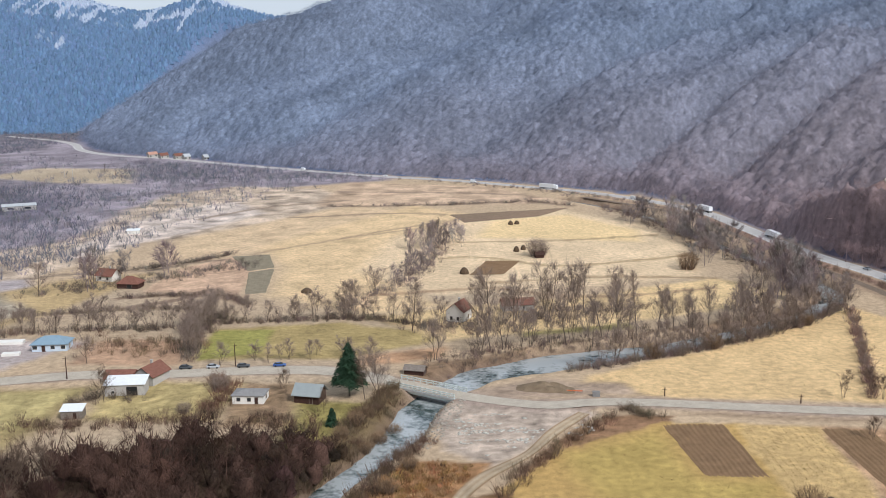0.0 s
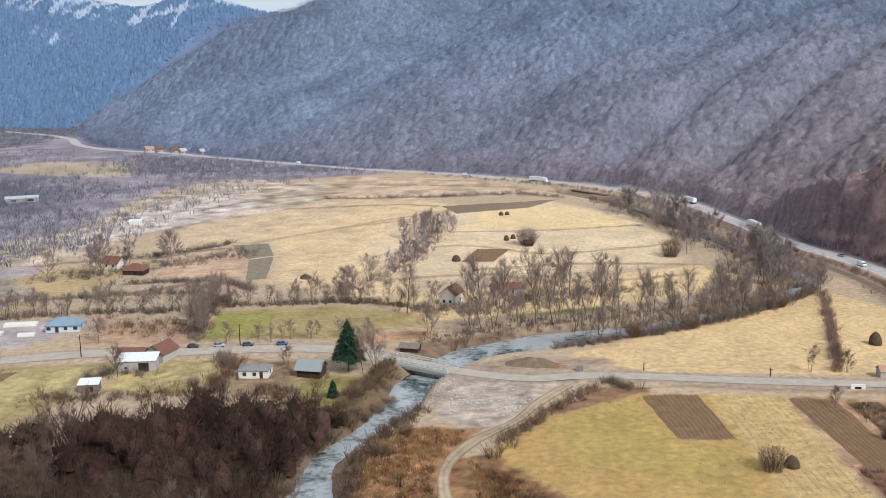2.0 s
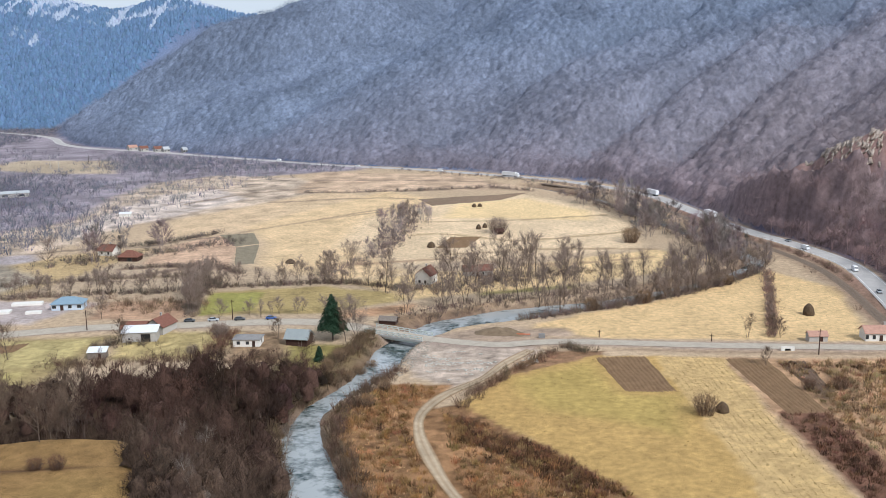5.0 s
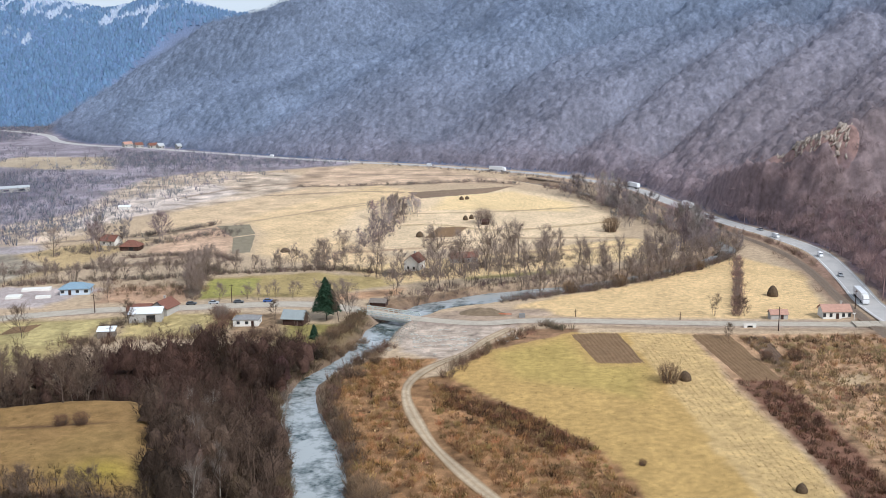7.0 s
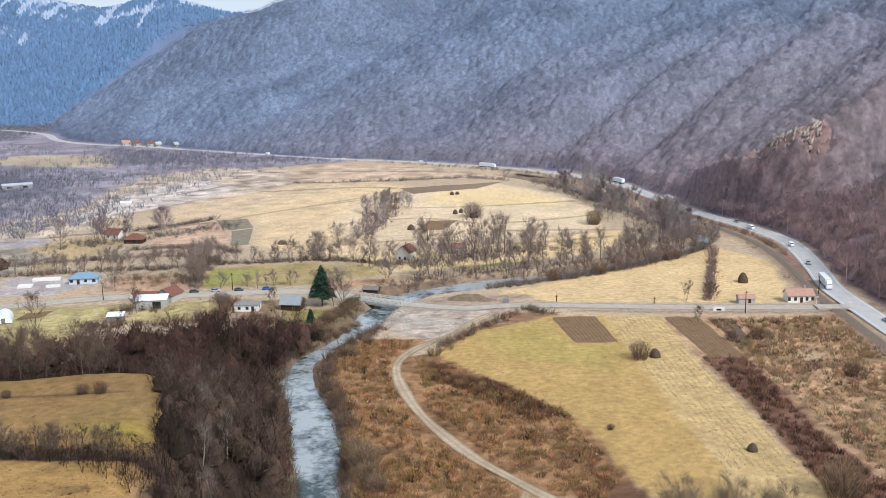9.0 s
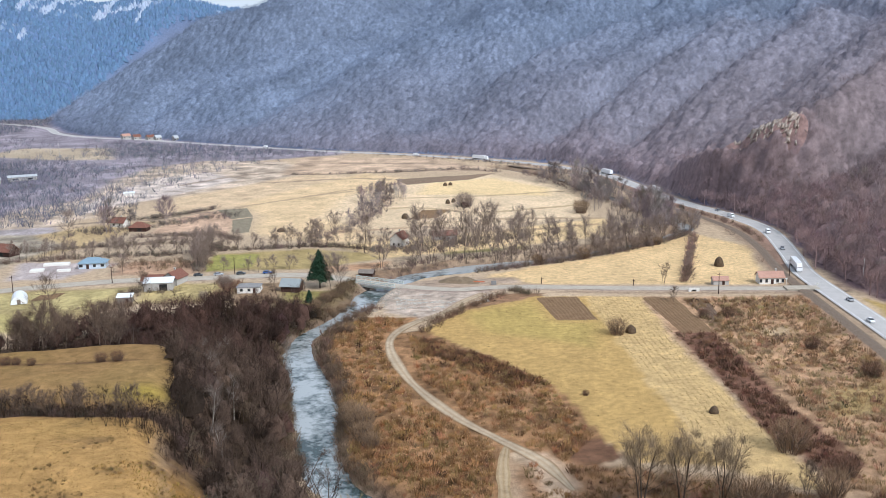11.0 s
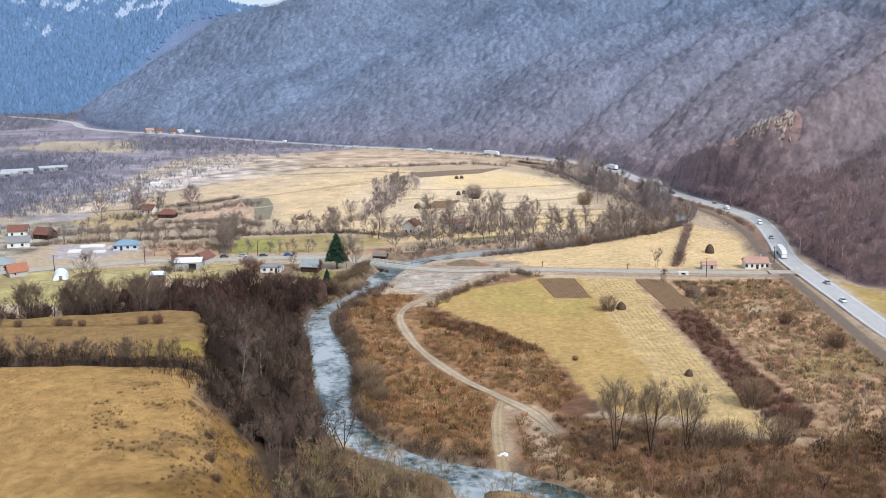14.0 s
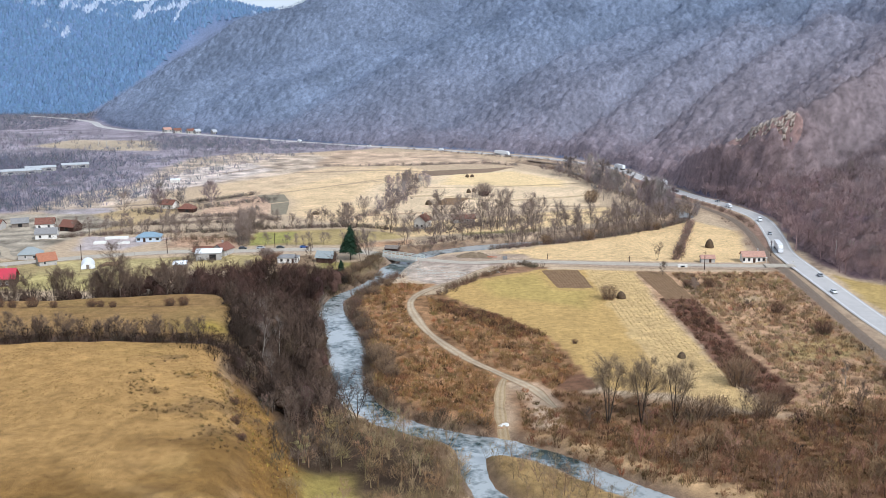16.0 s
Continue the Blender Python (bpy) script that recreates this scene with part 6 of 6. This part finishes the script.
for x in (-12.6, 12.6):
    bm = bmesh.new()
    box(bm, x - 0.9, x + 0.9, -4.2, 4.2, -4.2, -0.62)
    part("abutment", bm, CONCRETE, bridge)
for y in (-3.5, 3.5):
    rail_ob = None
    for z, name in ((1.5, "handrail"), (0.85, "handrail")):
        bm = bmesh.new()
        bar(bm, (-12.5, y, z), (12.5, y, z), 0.2, 0.24)
        part(name, bm, GREEN_STEEL, bridge)
    for k in range(11):
        x = -12.3 + k * 2.46
        bm = bmesh.new()
        bar(bm, (x, y, 0), (x, y, 1.55), 0.2, 0.2)
        part("railing_post", bm, GREEN_STEEL, bridge)
    for k in range(10):
        x = -12.3 + k * 2.46
        bm = bmesh.new()
        bar(bm, (x, y, 0.1), (x + 2.46, y, 1.4), 0.1, 0.1)
        part("brace", bm, GREEN_STEEL, bridge)


# ---- spruces ----
def spruce(x, y, h, radius, label, bare=0.1, seed=5):
    ob = new("spruce")
    ob.matrix_world = pose(x, y, float(land(x, y)) - 0.1)
    tagged(ob, label, "conifer")
    rng = np.random.default_rng(seed)
    u = np.linspace(0, 1, 6)
    v, f = tube(np.column_stack([0.1 * np.sin(3 * u), 0 * u, h * u]), 0.02 * h * (1 - 0.9 * u), 6)
    trunk = new("trunk", mesh_from("trunk", v, f, BARK))
    trunk.parent = ob
    pieces = []
    levels = int(h * 2.2)
    for k in range(levels):
        g = bare + (1 - bare) * k / levels
        size = radius * (1 - (g - bare) / (1 - bare)) ** 0.75 + 0.15
        n = int(9 + 9 * size / radius)
        a = rng.random(n) * 2 * math.pi
        ways = np.column_stack([np.cos(a), np.sin(a), np.full(n, -0.15)])
        base = np.tile([0, 0, h * g], (n, 1)) + rng.normal(0, 0.12, (n, 3))
        reach = size * rng.uniform(0.65, 1.1, n)
        pieces.append(slivers(base, ways, reach, 0.6, rng))
        for q in (0.35, 0.6, 0.85):
            for s in (-1, 1):
                turn = np.column_stack([-np.sin(a) * s, np.cos(a) * s, np.full(n, -0.35)])
                pieces.append(slivers(base + ways * (reach * q)[:, None], unit(0.7 * ways + turn), reach * 0.4 + 0.2, 0.46, rng))
    crown = new("crown", mesh_from("crown", *join(pieces), NEEDLES))
    crown.parent = ob
    return ob


spruce(-29, 287, 17, 5.3, "tall dark green spruce beside the timber hut", 0.28)
spruce(-31.5, 262, 5.5, 1.8, "small dark conifer on the river bank", 0.05, 6)


# ---- ploughed plots with furrows ----
def plot(corners, mat, label, gap=1.5, depth=0.11):
    """A worked plot between four corners, its furrows running from the first side to the third."""
    a, b, c, d = [np.array(p, float) for p in corners]
    across = int(max(np.linalg.norm(b - a), np.linalg.norm(c - d)) / gap * 4)
    down = int(np.linalg.norm(d - a) / 3) + 2
    u, v = np.meshgrid(np.linspace(0, 1, across + 1), np.linspace(0, 1, down), indexing="ij")
    p = (a[None, None] * ((1 - u) * (1 - v))[..., None] + b * (u * (1 - v))[..., None] + c * (u * v)[..., None] + d * ((1 - u) * v)[..., None]).reshape(-1, 2)
    p += 0.35 * np.column_stack([vnoise(p[:, 0], p[:, 1], 4, 5), vnoise(p[:, 0], p[:, 1], 4, 6)])
    edge = (np.minimum(np.minimum(u, 1 - u) * across, np.minimum(v, 1 - v) * down) > 0.5).ravel()
    z = land(p[:, 0], p[:, 1]) + np.where(edge, 0.16 + depth * np.cos(np.arange(across + 1) * math.pi / 2).repeat(down) + 0.06 * vnoise(p[:, 0], p[:, 1], 0.9, 7), -0.1)
    i = (np.arange(across)[:, None] * down + np.arange(down - 1)[None]).ravel()
    f = np.stack([i, i + down, i + down + 1, i + 1], 1)
    ob = new("ploughed_plot", mesh_from("ploughed_plot", np.column_stack([p, z]), f, mat))
    return tagged(ob, label, "field", kind="structure")


plot([(60, 261), (77, 261), (78.5, 223.5), (63, 225)], PLOUGHED, "small freshly ploughed brown plot in the meadow")
plot([(102.5, 257), (116, 255.5), (116, 203), (104, 203)], PLOUGHED, "long ploughed strip beside the lane")
plot([(118.5, 254), (128, 253), (124, 216), (119, 214)], material("overgrown_dark_soil", (0.15, 0.1, 0.07), 0.95, 2.0, 0.3, 0.6), "overgrown ploughed strip beside rough grass")
plot([(22, 494), (39.5, 493), (28, 457), (12, 458)], PLOUGHED, "ploughed plot in the middle field")
plot([(4, 646), (88, 672), (61, 632), (14, 612)], material("thin_brown_stubble", (0.23, 0.165, 0.115), 0.95, 4.0, 0.25, 0.5), "far brown stubble strip in the plain")
plot([(-149, 277), (-139, 279), (-137, 293), (-147, 290)], PLOUGHED, "small dark garden plot beside the plastic tunnel")
GREY_SOIL = material("grey_olive_tilled_soil", (0.235, 0.2, 0.14), 0.95, 3.0, 0.25, 0.4)
plot([(-112, 512), (-92, 516), (-83.3, 479), (-95, 471)], GREY_SOIL, "upper half of a grey tilled plot in the dry field", depth=0.02)
plot([(-95, 470.8), (-83.3, 478.8), (-78.5, 425), (-87.5, 423)], GREY_SOIL, "lower half of a grey tilled plot in the dry field", depth=0.02)



# ---- hay and stacks ----
def haystack(x, y, r, h, label, seed=1):
    ob = new("haystack")
    ob.matrix_world = pose(x, y, float(land(x, y)) - 0.1)
    bm = bmesh.new()
    bmesh.ops.create_icosphere(bm, subdivisions=3, radius=1.0)
    for v in bm.verts:
        k = 1 + 0.12 * noise.noise(v.co * 3 + Vector((seed, 0, 0)))
        top = max(v.co.z, -0.25)
        v.co = Vector((v.co.x * r * k * (1.0 - 0.1 * max(top, 0)), v.co.y * r * k * (1.0 - 0.1 * max(top, 0)), (top + 0.25) / 1.25 * h * (1 + 0.1 * (1 - abs(v.co.x)))))
    part("hay", bm, HAY, ob)
    bm = bmesh.new()
    bar(bm, (0, 0, h * 0.8), (0, 0, h + 0.4), 0.1, 0.1)
    part("pole", bm, GREY_WOOD, ob)
    return tagged(ob, label, "haystack")


haystack(152, 309, 2.2, 4.2, "dark weathered haystack in the dry meadow")
haystack(90.5, 127, 1.35, 2.0, "dark weathered haystack in the mown strip", 2)
haystack(86.5, 207, 1.9, 2.8, "dark weathered haystack beside a bare bush", 3)
haystack(-60.5, 426, 2.6, 2.0, "low grey hay pile in the field", 5)
haystack(39, 516, 1.6, 2.8, "dark olive-brown haystack beside the field shed", 7)
haystack(43, 520, 1.5, 2.6, "dark olive-brown haystack beside the field shed", 8)
haystack(42, 604, 1.6, 2.4, "low dark haystack in the far field", 9)
haystack(46, 606, 1.6, 2.2, "low dark haystack in the far field", 10)
haystack(10, 462, 2.2, 3.0, "low dark hay pile beside ploughed soil", 6)


# ---- vehicles ----
def wheel_mesh(r, w):
    bm = bmesh.new()
    bmesh.ops.create_cone(bm, cap_ends=True, segments=14, radius1=r, radius2=r, depth=w, matrix=Matrix.Rotation(radians(90), 4, "X"))
    return bm


def hull(bm, sections):
    """A body lofted through sections (x, half width, bottom, top)."""
    rings = []
    for x, w, z0, z1 in sections:
        rings.append([bm.verts.new(p) for p in ((x, -w, z0), (x, w, z0), (x, w, z0 + 0.6 * (z1 - z0)), (x, w * 0.86, z1), (x, -w * 0.86, z1), (x, -w, z0 + 0.6 * (z1 - z0)))])
    for r, q in zip(rings[:-1], rings[1:]):
        for i in range(6):
            bm.faces.new((r[i], r[(i + 1) % 6], q[(i + 1) % 6], q[i]))
    bm.faces.new(rings[0][::-1])
    bm.faces.new(rings[-1])
    bmesh.ops.recalc_face_normals(bm, faces=bm.faces)


def car(x, y, z, turn, paint, label, van=False):
    ob = new("van" if van else "car")
    ob.matrix_world = pose(x, y, z, 0, 0, turn)
    tagged(ob, label, "van" if van else "car")
    bm = bmesh.new()
    if van:
        hull(bm, [(-2.7, 0.95, 0.35, 2.2), (1.3, 0.98, 0.35, 2.3), (1.9, 0.95, 0.35, 1.4), (2.7, 0.88, 0.4, 1.0)])
    else:
        hull(bm, [(-2.1, 0.8, 0.4, 0.95), (-1.9, 0.86, 0.3, 1.0), (1.0, 0.88, 0.3, 0.98), (2.0, 0.82, 0.3, 0.78), (2.15, 0.74, 0.4, 0.7)])
    part("body", bm, paint, ob)
    bm = bmesh.new()
    if van:
        hull(bm, [(1.32, 0.9, 1.35, 2.2), (1.9, 0.88, 1.36, 1.5)])
    else:
        hull(bm, [(-1.75, 0.7, 0.96, 1.1), (-1.1, 0.76, 0.96, 1.42), (0.2, 0.76, 0.96, 1.43), (1.0, 0.72, 0.96, 1.02)])
    part("windows", bm, DARK_GLASS, ob)
    if not van:
        bm = bmesh.new()
        hull(bm, [(-1.15, 0.62, 1.4, 1.45), (0.15, 0.62, 1.4, 1.46)])
        part("car_roof", bm, paint, ob)
    for wx in (-1.3, 1.35) if not van else (-1.7, 1.7):
        for wy in (-0.82, 0.82):
            w = part("wheel", wheel_mesh(0.32, 0.22), RUBBER_AND_DARK, ob)
            w.location = (wx, wy, 0.32)
    return ob


def lorry(x, y, z, turn, label):
    ob = new("lorry")
    ob.matrix_world = pose(x, y, z, 0, 0, turn)
    tagged(ob, label, "lorry")
    bm = bmesh.new()
    box(bm, -8.2, 5.0, -1.27, 1.27, 1.15, 4.0)
    bmesh.ops.bevel(bm, geom=bm.edges[:], offset=0.06, segments=1)
    part("trailer", bm, CAR_WHITE, ob)
    bm = bmesh.new()
    hull(bm, [(5.5, 1.22, 0.5, 3.6), (7.2, 1.22, 0.5, 3.5), (7.75, 1.18, 0.5, 2.4), (7.85, 1.15, 0.5, 1.6)])
    part("cab", bm, CAR_WHITE, ob)
    bm = bmesh.new()
    hull(bm, [(7.3, 1.1, 2.0, 3.1), (7.78, 1.08, 2.0, 2.3)])
    part("windscreen", bm, DARK_GLASS, ob)
    bm = bmesh.new()
    box(bm, -8.0, 7.0, -0.5, 0.5, 0.75, 1.12)
    part("chassis", bm, CAR_DARK, ob)
    for wx in (-7.0, -5.7, -4.4, 4.4, 6.7):
        for wy in (-1.05, 1.05):
            w = part("wheel", wheel_mesh(0.5, 0.34), RUBBER_AND_DARK, ob)
            w.location = (wx, wy, 0.5)
    return ob


RUN = np.concatenate([[0], np.cumsum(np.hypot(*np.diff(HIGHWAY[:, :2], axis=0).T))])


def on_highway(y, side):
    """A place beside the main road's middle line at that y, and the heading there."""
    i = int(np.argmin(np.abs(HIGHWAY[:, 1] - y)))
    t = HIGHWAY[i + 1] - HIGHWAY[i - 1]
    t = t / np.linalg.norm(t)
    return HIGHWAY[i, 0] + t[1] * side, HIGHWAY[i, 1] - t[0] * side, math.degrees(math.atan2(t[1], t[0]))


for y, side in ((296, -2.0), (540, 2.0), (640, 2.0), (765, -2.0)):
    x, yy, turn = on_highway(y, side)
    lorry(x, yy, 1.13, turn + (0 if side > 0 else 180), "white articulated lorry on the main road")
for y, side, paint, van, text in ((335, -2.0, CAR_SILVER, False, "silver car on the main road"), (378, -2.0, CAR_WHITE, True, "white van on the main road"), (430, -2.0, CAR_WHITE, True, "white van on the main road"), (452, 2.0, CAR_SILVER, False, "silver car on the main road"), (500, -2.0, CAR_DARK, False, "dark car on the main road"), (700, -2.0, CAR_WHITE, True, "white van on the main road"), (812, -2.0, CAR_WHITE, True, "white van on the main road"), (860, 2.0, CAR_WHITE, False, "white car on the main road"), (922, 2.0, CAR_WHITE, True, "white van on the main road"), (238, 2.0, CAR_SILVER, False, "silver car on the main road"), (205, -2.0, CAR_WHITE, False, "white car on the main road")):
    x, yy, turn = on_highway(y, side)
    car(x, yy, 1.13, turn + (0 if side > 0 else 180), paint, text, van)
for x, y, paint, text in ((-86, 315.5, CAR_DARK, "dark car parked beside the lane"), (-77, 316, CAR_SILVER, "silver car parked beside the lane"), (-67, 316.5, CAR_DARK, "dark car parked beside the lane"), (-55, 317, CAR_BLUE, "blue car parked beside the lane"), (-104, 306.5, CAR_DARK, "dark car parked by the farmhouse")):
    car(x, y, float(land(x, y)) + 0.03, 4, paint, text)


# ---- small built things ----
def pole(x, y, h, mat, label, arm=True):
    ob = new("utility_pole")
    ob.matrix_world = pose(x, y, float(land(x, y)) - 0.2, 0, 0, 20)
    bm = bmesh.new()
    bmesh.ops.create_cone(bm, cap_ends=True, segments=8, radius1=0.2, radius2=0.11, depth=h, matrix=Matrix.Translation((0, 0, h / 2)))
    part("shaft", bm, mat, ob)
    if arm:
        bm = bmesh.new()
        bar(bm, (-0.9, 0, h - 0.7), (0.9, 0, h - 0.7), 0.1, 0.12)
        part("crossarm", bm, mat, ob)
    return tagged(ob, label, "pole", "utility poles")


for x, y, h in ((135, 258, 9), (174, 282, 8), (197, 262, 10), (199, 300, 8), (209, 340, 8), (104, 275, 3), (66, 283, 3), (-70, 318, 8), (-122, 306, 8), (-33, 303, 8), (-160, 292, 8), (-330, 880, 14), (-345, 900, 12), (-300, 905, 9), (-318, 930, 9)):
    pole(x, y, h, CONCRETE if h > 9 else BROWN_WOOD, "plain roadside utility pole")
crossing = new("level_crossing")
crossing.matrix_world = pose(170.5, 260.6, 1.0, 0, 0, -6)
tagged(crossing, "concrete level crossing panels between lane and main road", "crossing")
for k, (x0, x1) in enumerate(((-6.5, -3.1), (-3.0, -0.05), (0.05, 3.0), (3.1, 7.0))):
    bm = bmesh.new()
    box(bm, x0, x1, -3.2, 3.2, -0.5, 0.14)
    part("panel", bm, LANE_TOP, crossing)
for x, y in ((-5.0, 4.2), (5.0, -4.2)):
    bm = bmesh.new()
    bar(bm, (x, y, -0.5), (x, y, 3.0), 0.12, 0.12)
    bar(bm, (x - 0.6, y, 2.6), (x + 0.6, y, 3.0), 0.05, 0.16)
    bar(bm, (x - 0.6, y, 3.0), (x + 0.6, y, 2.6), 0.05, 0.16)
    part("warning_cross", bm, WHITEWASH, crossing)
culvert = new("culvert_portal")
culvert.matrix_world = pose(126, 262.0, -0.3, 0, 0, -4)
tagged(culvert, "white concrete culvert portal under the lane", "culvert")
bm = bmesh.new()
for x0, x1, z0, z1 in ((-2.2, -1.0, 0, 2.0), (1.0, 2.2, 0, 2.0), (-1.0, 1.0, 1.4, 2.0)):
    box(bm, x0, x1, -0.3, 0.3, z0, z1)
part("headwall", bm, WHITEWASH, culvert)
# black panel set in the portal for the shade of its hole
bm = bmesh.new()
box(bm, -1.0, 1.0, 0.05, 0.28, 0, 1.4)
part("opening_shade", bm, RUBBER_AND_DARK, culvert)
block = new("concrete_block")
block.matrix_world = pose(45.5, 283.5, float(land(45.5, 283.5)), 0, 0, -5)
bm = bmesh.new()
box(bm, -1.1, 1.1, -0.5, 0.5, -0.1, 1.6)
bmesh.ops.bevel(bm, geom=bm.edges[:], offset=0.05, segments=1)
part("block", bm, SLATE, block)
tagged(block, "grey block standing beside the lane", "block")
net = new("barrier_net")
net.matrix_world = pose(36, 288, float(land(36, 288)), 0, 0, -8)
tagged(net, "orange barrier net strung beside the lane", "barrier")
for k in range(5):
    bm = bmesh.new()
    bar(bm, (-6 + 3 * k, 0, 0), (-6 + 3 * k, 0, 1.1), 0.08, 0.08)
    part("stake", bm, GREY_WOOD, net)
bm = bmesh.new()
box(bm, -6, 6, -0.015, 0.015, 0.45, 0.8)
part("mesh", bm, ORANGE, net)
tunnel = new("polytunnel")
tunnel.matrix_world = pose(-152.5, 278.5, 0.1, 0, 0, 108)
tagged(tunnel, "white plastic film greenhouse tunnel in a garden", "greenhouse")
bm = bmesh.new()
rings = []
for x in np.linspace(-6, 6, 7):
    rings.append([bm.verts.new((x, 3.2 * math.cos(a), 3.2 * math.sin(a))) for a in np.linspace(0, math.pi, 11)])
for r, q in zip(rings[:-1], rings[1:]):
    for i in range(10):
        bm.faces.new((r[i], r[i + 1], q[i + 1], q[i]))
bm.faces.new(rings[0])
bm.faces.new(rings[-1][::-1])
part("cover", bm, FILM, tunnel)
bm = bmesh.new()
box(bm, -6.08, -6.02, -0.7, 0.7, 0.0, 2.0)
part("door", bm, GREY_WOOD, tunnel)
for x, y, w, d in ((-160, 349, 12, 4), (-165, 336, 6, 5), (-152, 334, 6, 2.5)):
    ob = new("building_slab")
    ob.matrix_world = pose(x, y, float(land(x, y)), 0, 0, 8)
    bm = bmesh.new()
    box(bm, -w / 2, w / 2, -d / 2, d / 2, -0.3, 0.9)
    part("foundation", bm, WHITEWASH, ob)
    tagged(ob, "pale foundation slab beside the new bungalow", "foundation")


mound = new("earth_mound")
mound.matrix_world = pose(31, 291, float(land(31, 291)) - 0.2, 0, 0, -12)
tagged(mound, "long brown mound of tipped earth beside the lane", "mound")
bm = bmesh.new()
bmesh.ops.create_grid(bm, x_segments=24, y_segments=14, size=1.0)
for v in bm.verts:
    k = max(0.0, 1 - v.co.x ** 2) * max(0.0, 1 - v.co.y ** 2)
    v.co = Vector((v.co.x * 9.5, v.co.y * 3.6, k * 2.3 * (1 + 0.45 * noise.noise(Vector((v.co.x * 4, v.co.y * 3, 2.0)))) - 0.05))
part("earth_body", bm, material("brown_tipped_earth", (0.2, 0.15, 0.1), 0.95, 1.5, 0.35, 0.8), mound)

# ---- stones ----
def stones(name, spots, sizes, mat, label, category, tall=0.5):
    """Rough stones, each a squashed jittered block, in one object."""
    rng = np.random.default_rng(len(spots))
    bm = bmesh.new()
    bmesh.ops.create_icosphere(bm, subdivisions=1, radius=1.0)
    v0 = np.array([v.co[:] for v in bm.verts])
    f0 = np.array([[v.index for v in f.verts] for f in bm.faces])
    bm.free()
    vs, fs = [], []
    for i, ((x, y), s) in enumerate(zip(spots, sizes)):
        v = v0 * rng.uniform(0.55 if tall < 1 else 0.4, 1.2, (len(v0), 1)) * np.array([s * rng.uniform(0.7, 1.4), s * rng.uniform(0.7, 1.4), s * tall])
        a = rng.random() * 6.28
        v = np.column_stack([v[:, 0] * math.cos(a) - v[:, 1] * math.sin(a) + x, v[:, 0] * math.sin(a) + v[:, 1] * math.cos(a) + y, v[:, 2] + float(land(x, y)) + 0.1 * s])
        vs.append(v)
        fs.append(f0 + i * len(v0))
    return tagged(new(name, mesh_from(name, np.vstack(vs), np.vstack(fs), mat)), label, category, kind="stuff")


r = np.random.default_rng(77)
rubble = strewn([(2, 266), (10, 274), (36, 264), (42, 256), (26, 246), (12, 238), (4, 248)], 0.85, 78, lambda x, y, g: (fbm(x, y, 9, 79) + 0.5 * vnoise(x + 0.6 * y, y * 4, 7, 86) > 0.12) & off_roads(x, y))
stones("rubble", rubble, 0.7 * r.uniform(0.2, 1.0, len(rubble)) ** 1.4, material("pale_limestone_rubble", (0.5, 0.47, 0.41), 0.9, 1.0, 0.3, 0.3), "pale stone rubble strewn on the gravel yard", "rubble", 0.22)
pale = np.random.default_rng(91).normal(0, 1, (26, 2)) * np.array((0.8, 0.4)) + np.array((27.3, 70.5))
stones("rubble", pale, np.random.default_rng(92).uniform(0.25, 0.6, 26), material("white_broken_stone", (0.75, 0.73, 0.68), 0.9, 0.8, 0.15, 0.2), "heap of white broken stone on the track above the ford", "rubble", 0.35)
bank = strewn([(-6, 268), (-1, 286), (7, 284), (4, 266), (-4, 244), (-8, 246)], 1.1, 80)
stones("riprap", bank, r.uniform(0.15, 0.55, len(bank)), material("grey_riprap", (0.36, 0.325, 0.27), 0.9, 1.0, 0.3, 0.4), "rough stone bank protection below the bridge", "rubble")
crag_rng = np.random.default_rng(82)
crag_pts = np.array([(c[0] + 1.0, c[1] - 3.5) for c in CRAG for _ in range(45)]) + crag_rng.normal(0, 4.6, (900, 2))
crag_pts = crag_pts[(inside(crag_pts[:, 0], crag_pts[:, 1], HILL) > 7) & (vnoise(crag_pts[:, 0], crag_pts[:, 1], 6, 85) > -0.1)]


def slabs(name, spots, mat, label, category):
    """Splintered, steeply bedded blocks of bedrock in one object."""
    rng = np.random.default_rng(84)
    cube = np.array([(x, y, z) for z in (-1, 1) for x, y in ((-1, -1), (1, -1), (1, 1), (-1, 1))], float)
    sides = np.array([(3, 2, 1, 0), (4, 5, 6, 7), (0, 1, 5, 4), (1, 2, 6, 5), (2, 3, 7, 6), (3, 0, 4, 7)])
    tris = np.vstack([sides[:, [0, 1, 2]], sides[:, [0, 2, 3]]])
    vs, fs = [], []
    for i, (x, y) in enumerate(spots):
        size = rng.uniform(0.25, 0.85) * (1.0 + 0.7 * vnoise(x, y, 14, 87))
        v = (cube + rng.normal(0, 0.34, cube.shape)) * np.array([0.34, 0.8, 2.3]) * size
        turn = Euler((rng.normal(-0.15, 0.16), rng.normal(0.75, 0.16), rng.normal(0.55, 0.2))).to_matrix()
        vs.append(v @ np.array(turn).T + np.array([x, y, float(land(x, y)) + 0.3 * size]))
        fs.append(tris + 8 * i)
    return tagged(new(name, mesh_from(name, np.vstack(vs), np.vstack(fs), mat)), label, category, kind="stuff")


slabs("rock_outcrop", crag_pts, STONE, "jagged grey-ochre rock outcrop on the wooded slope", "rock")
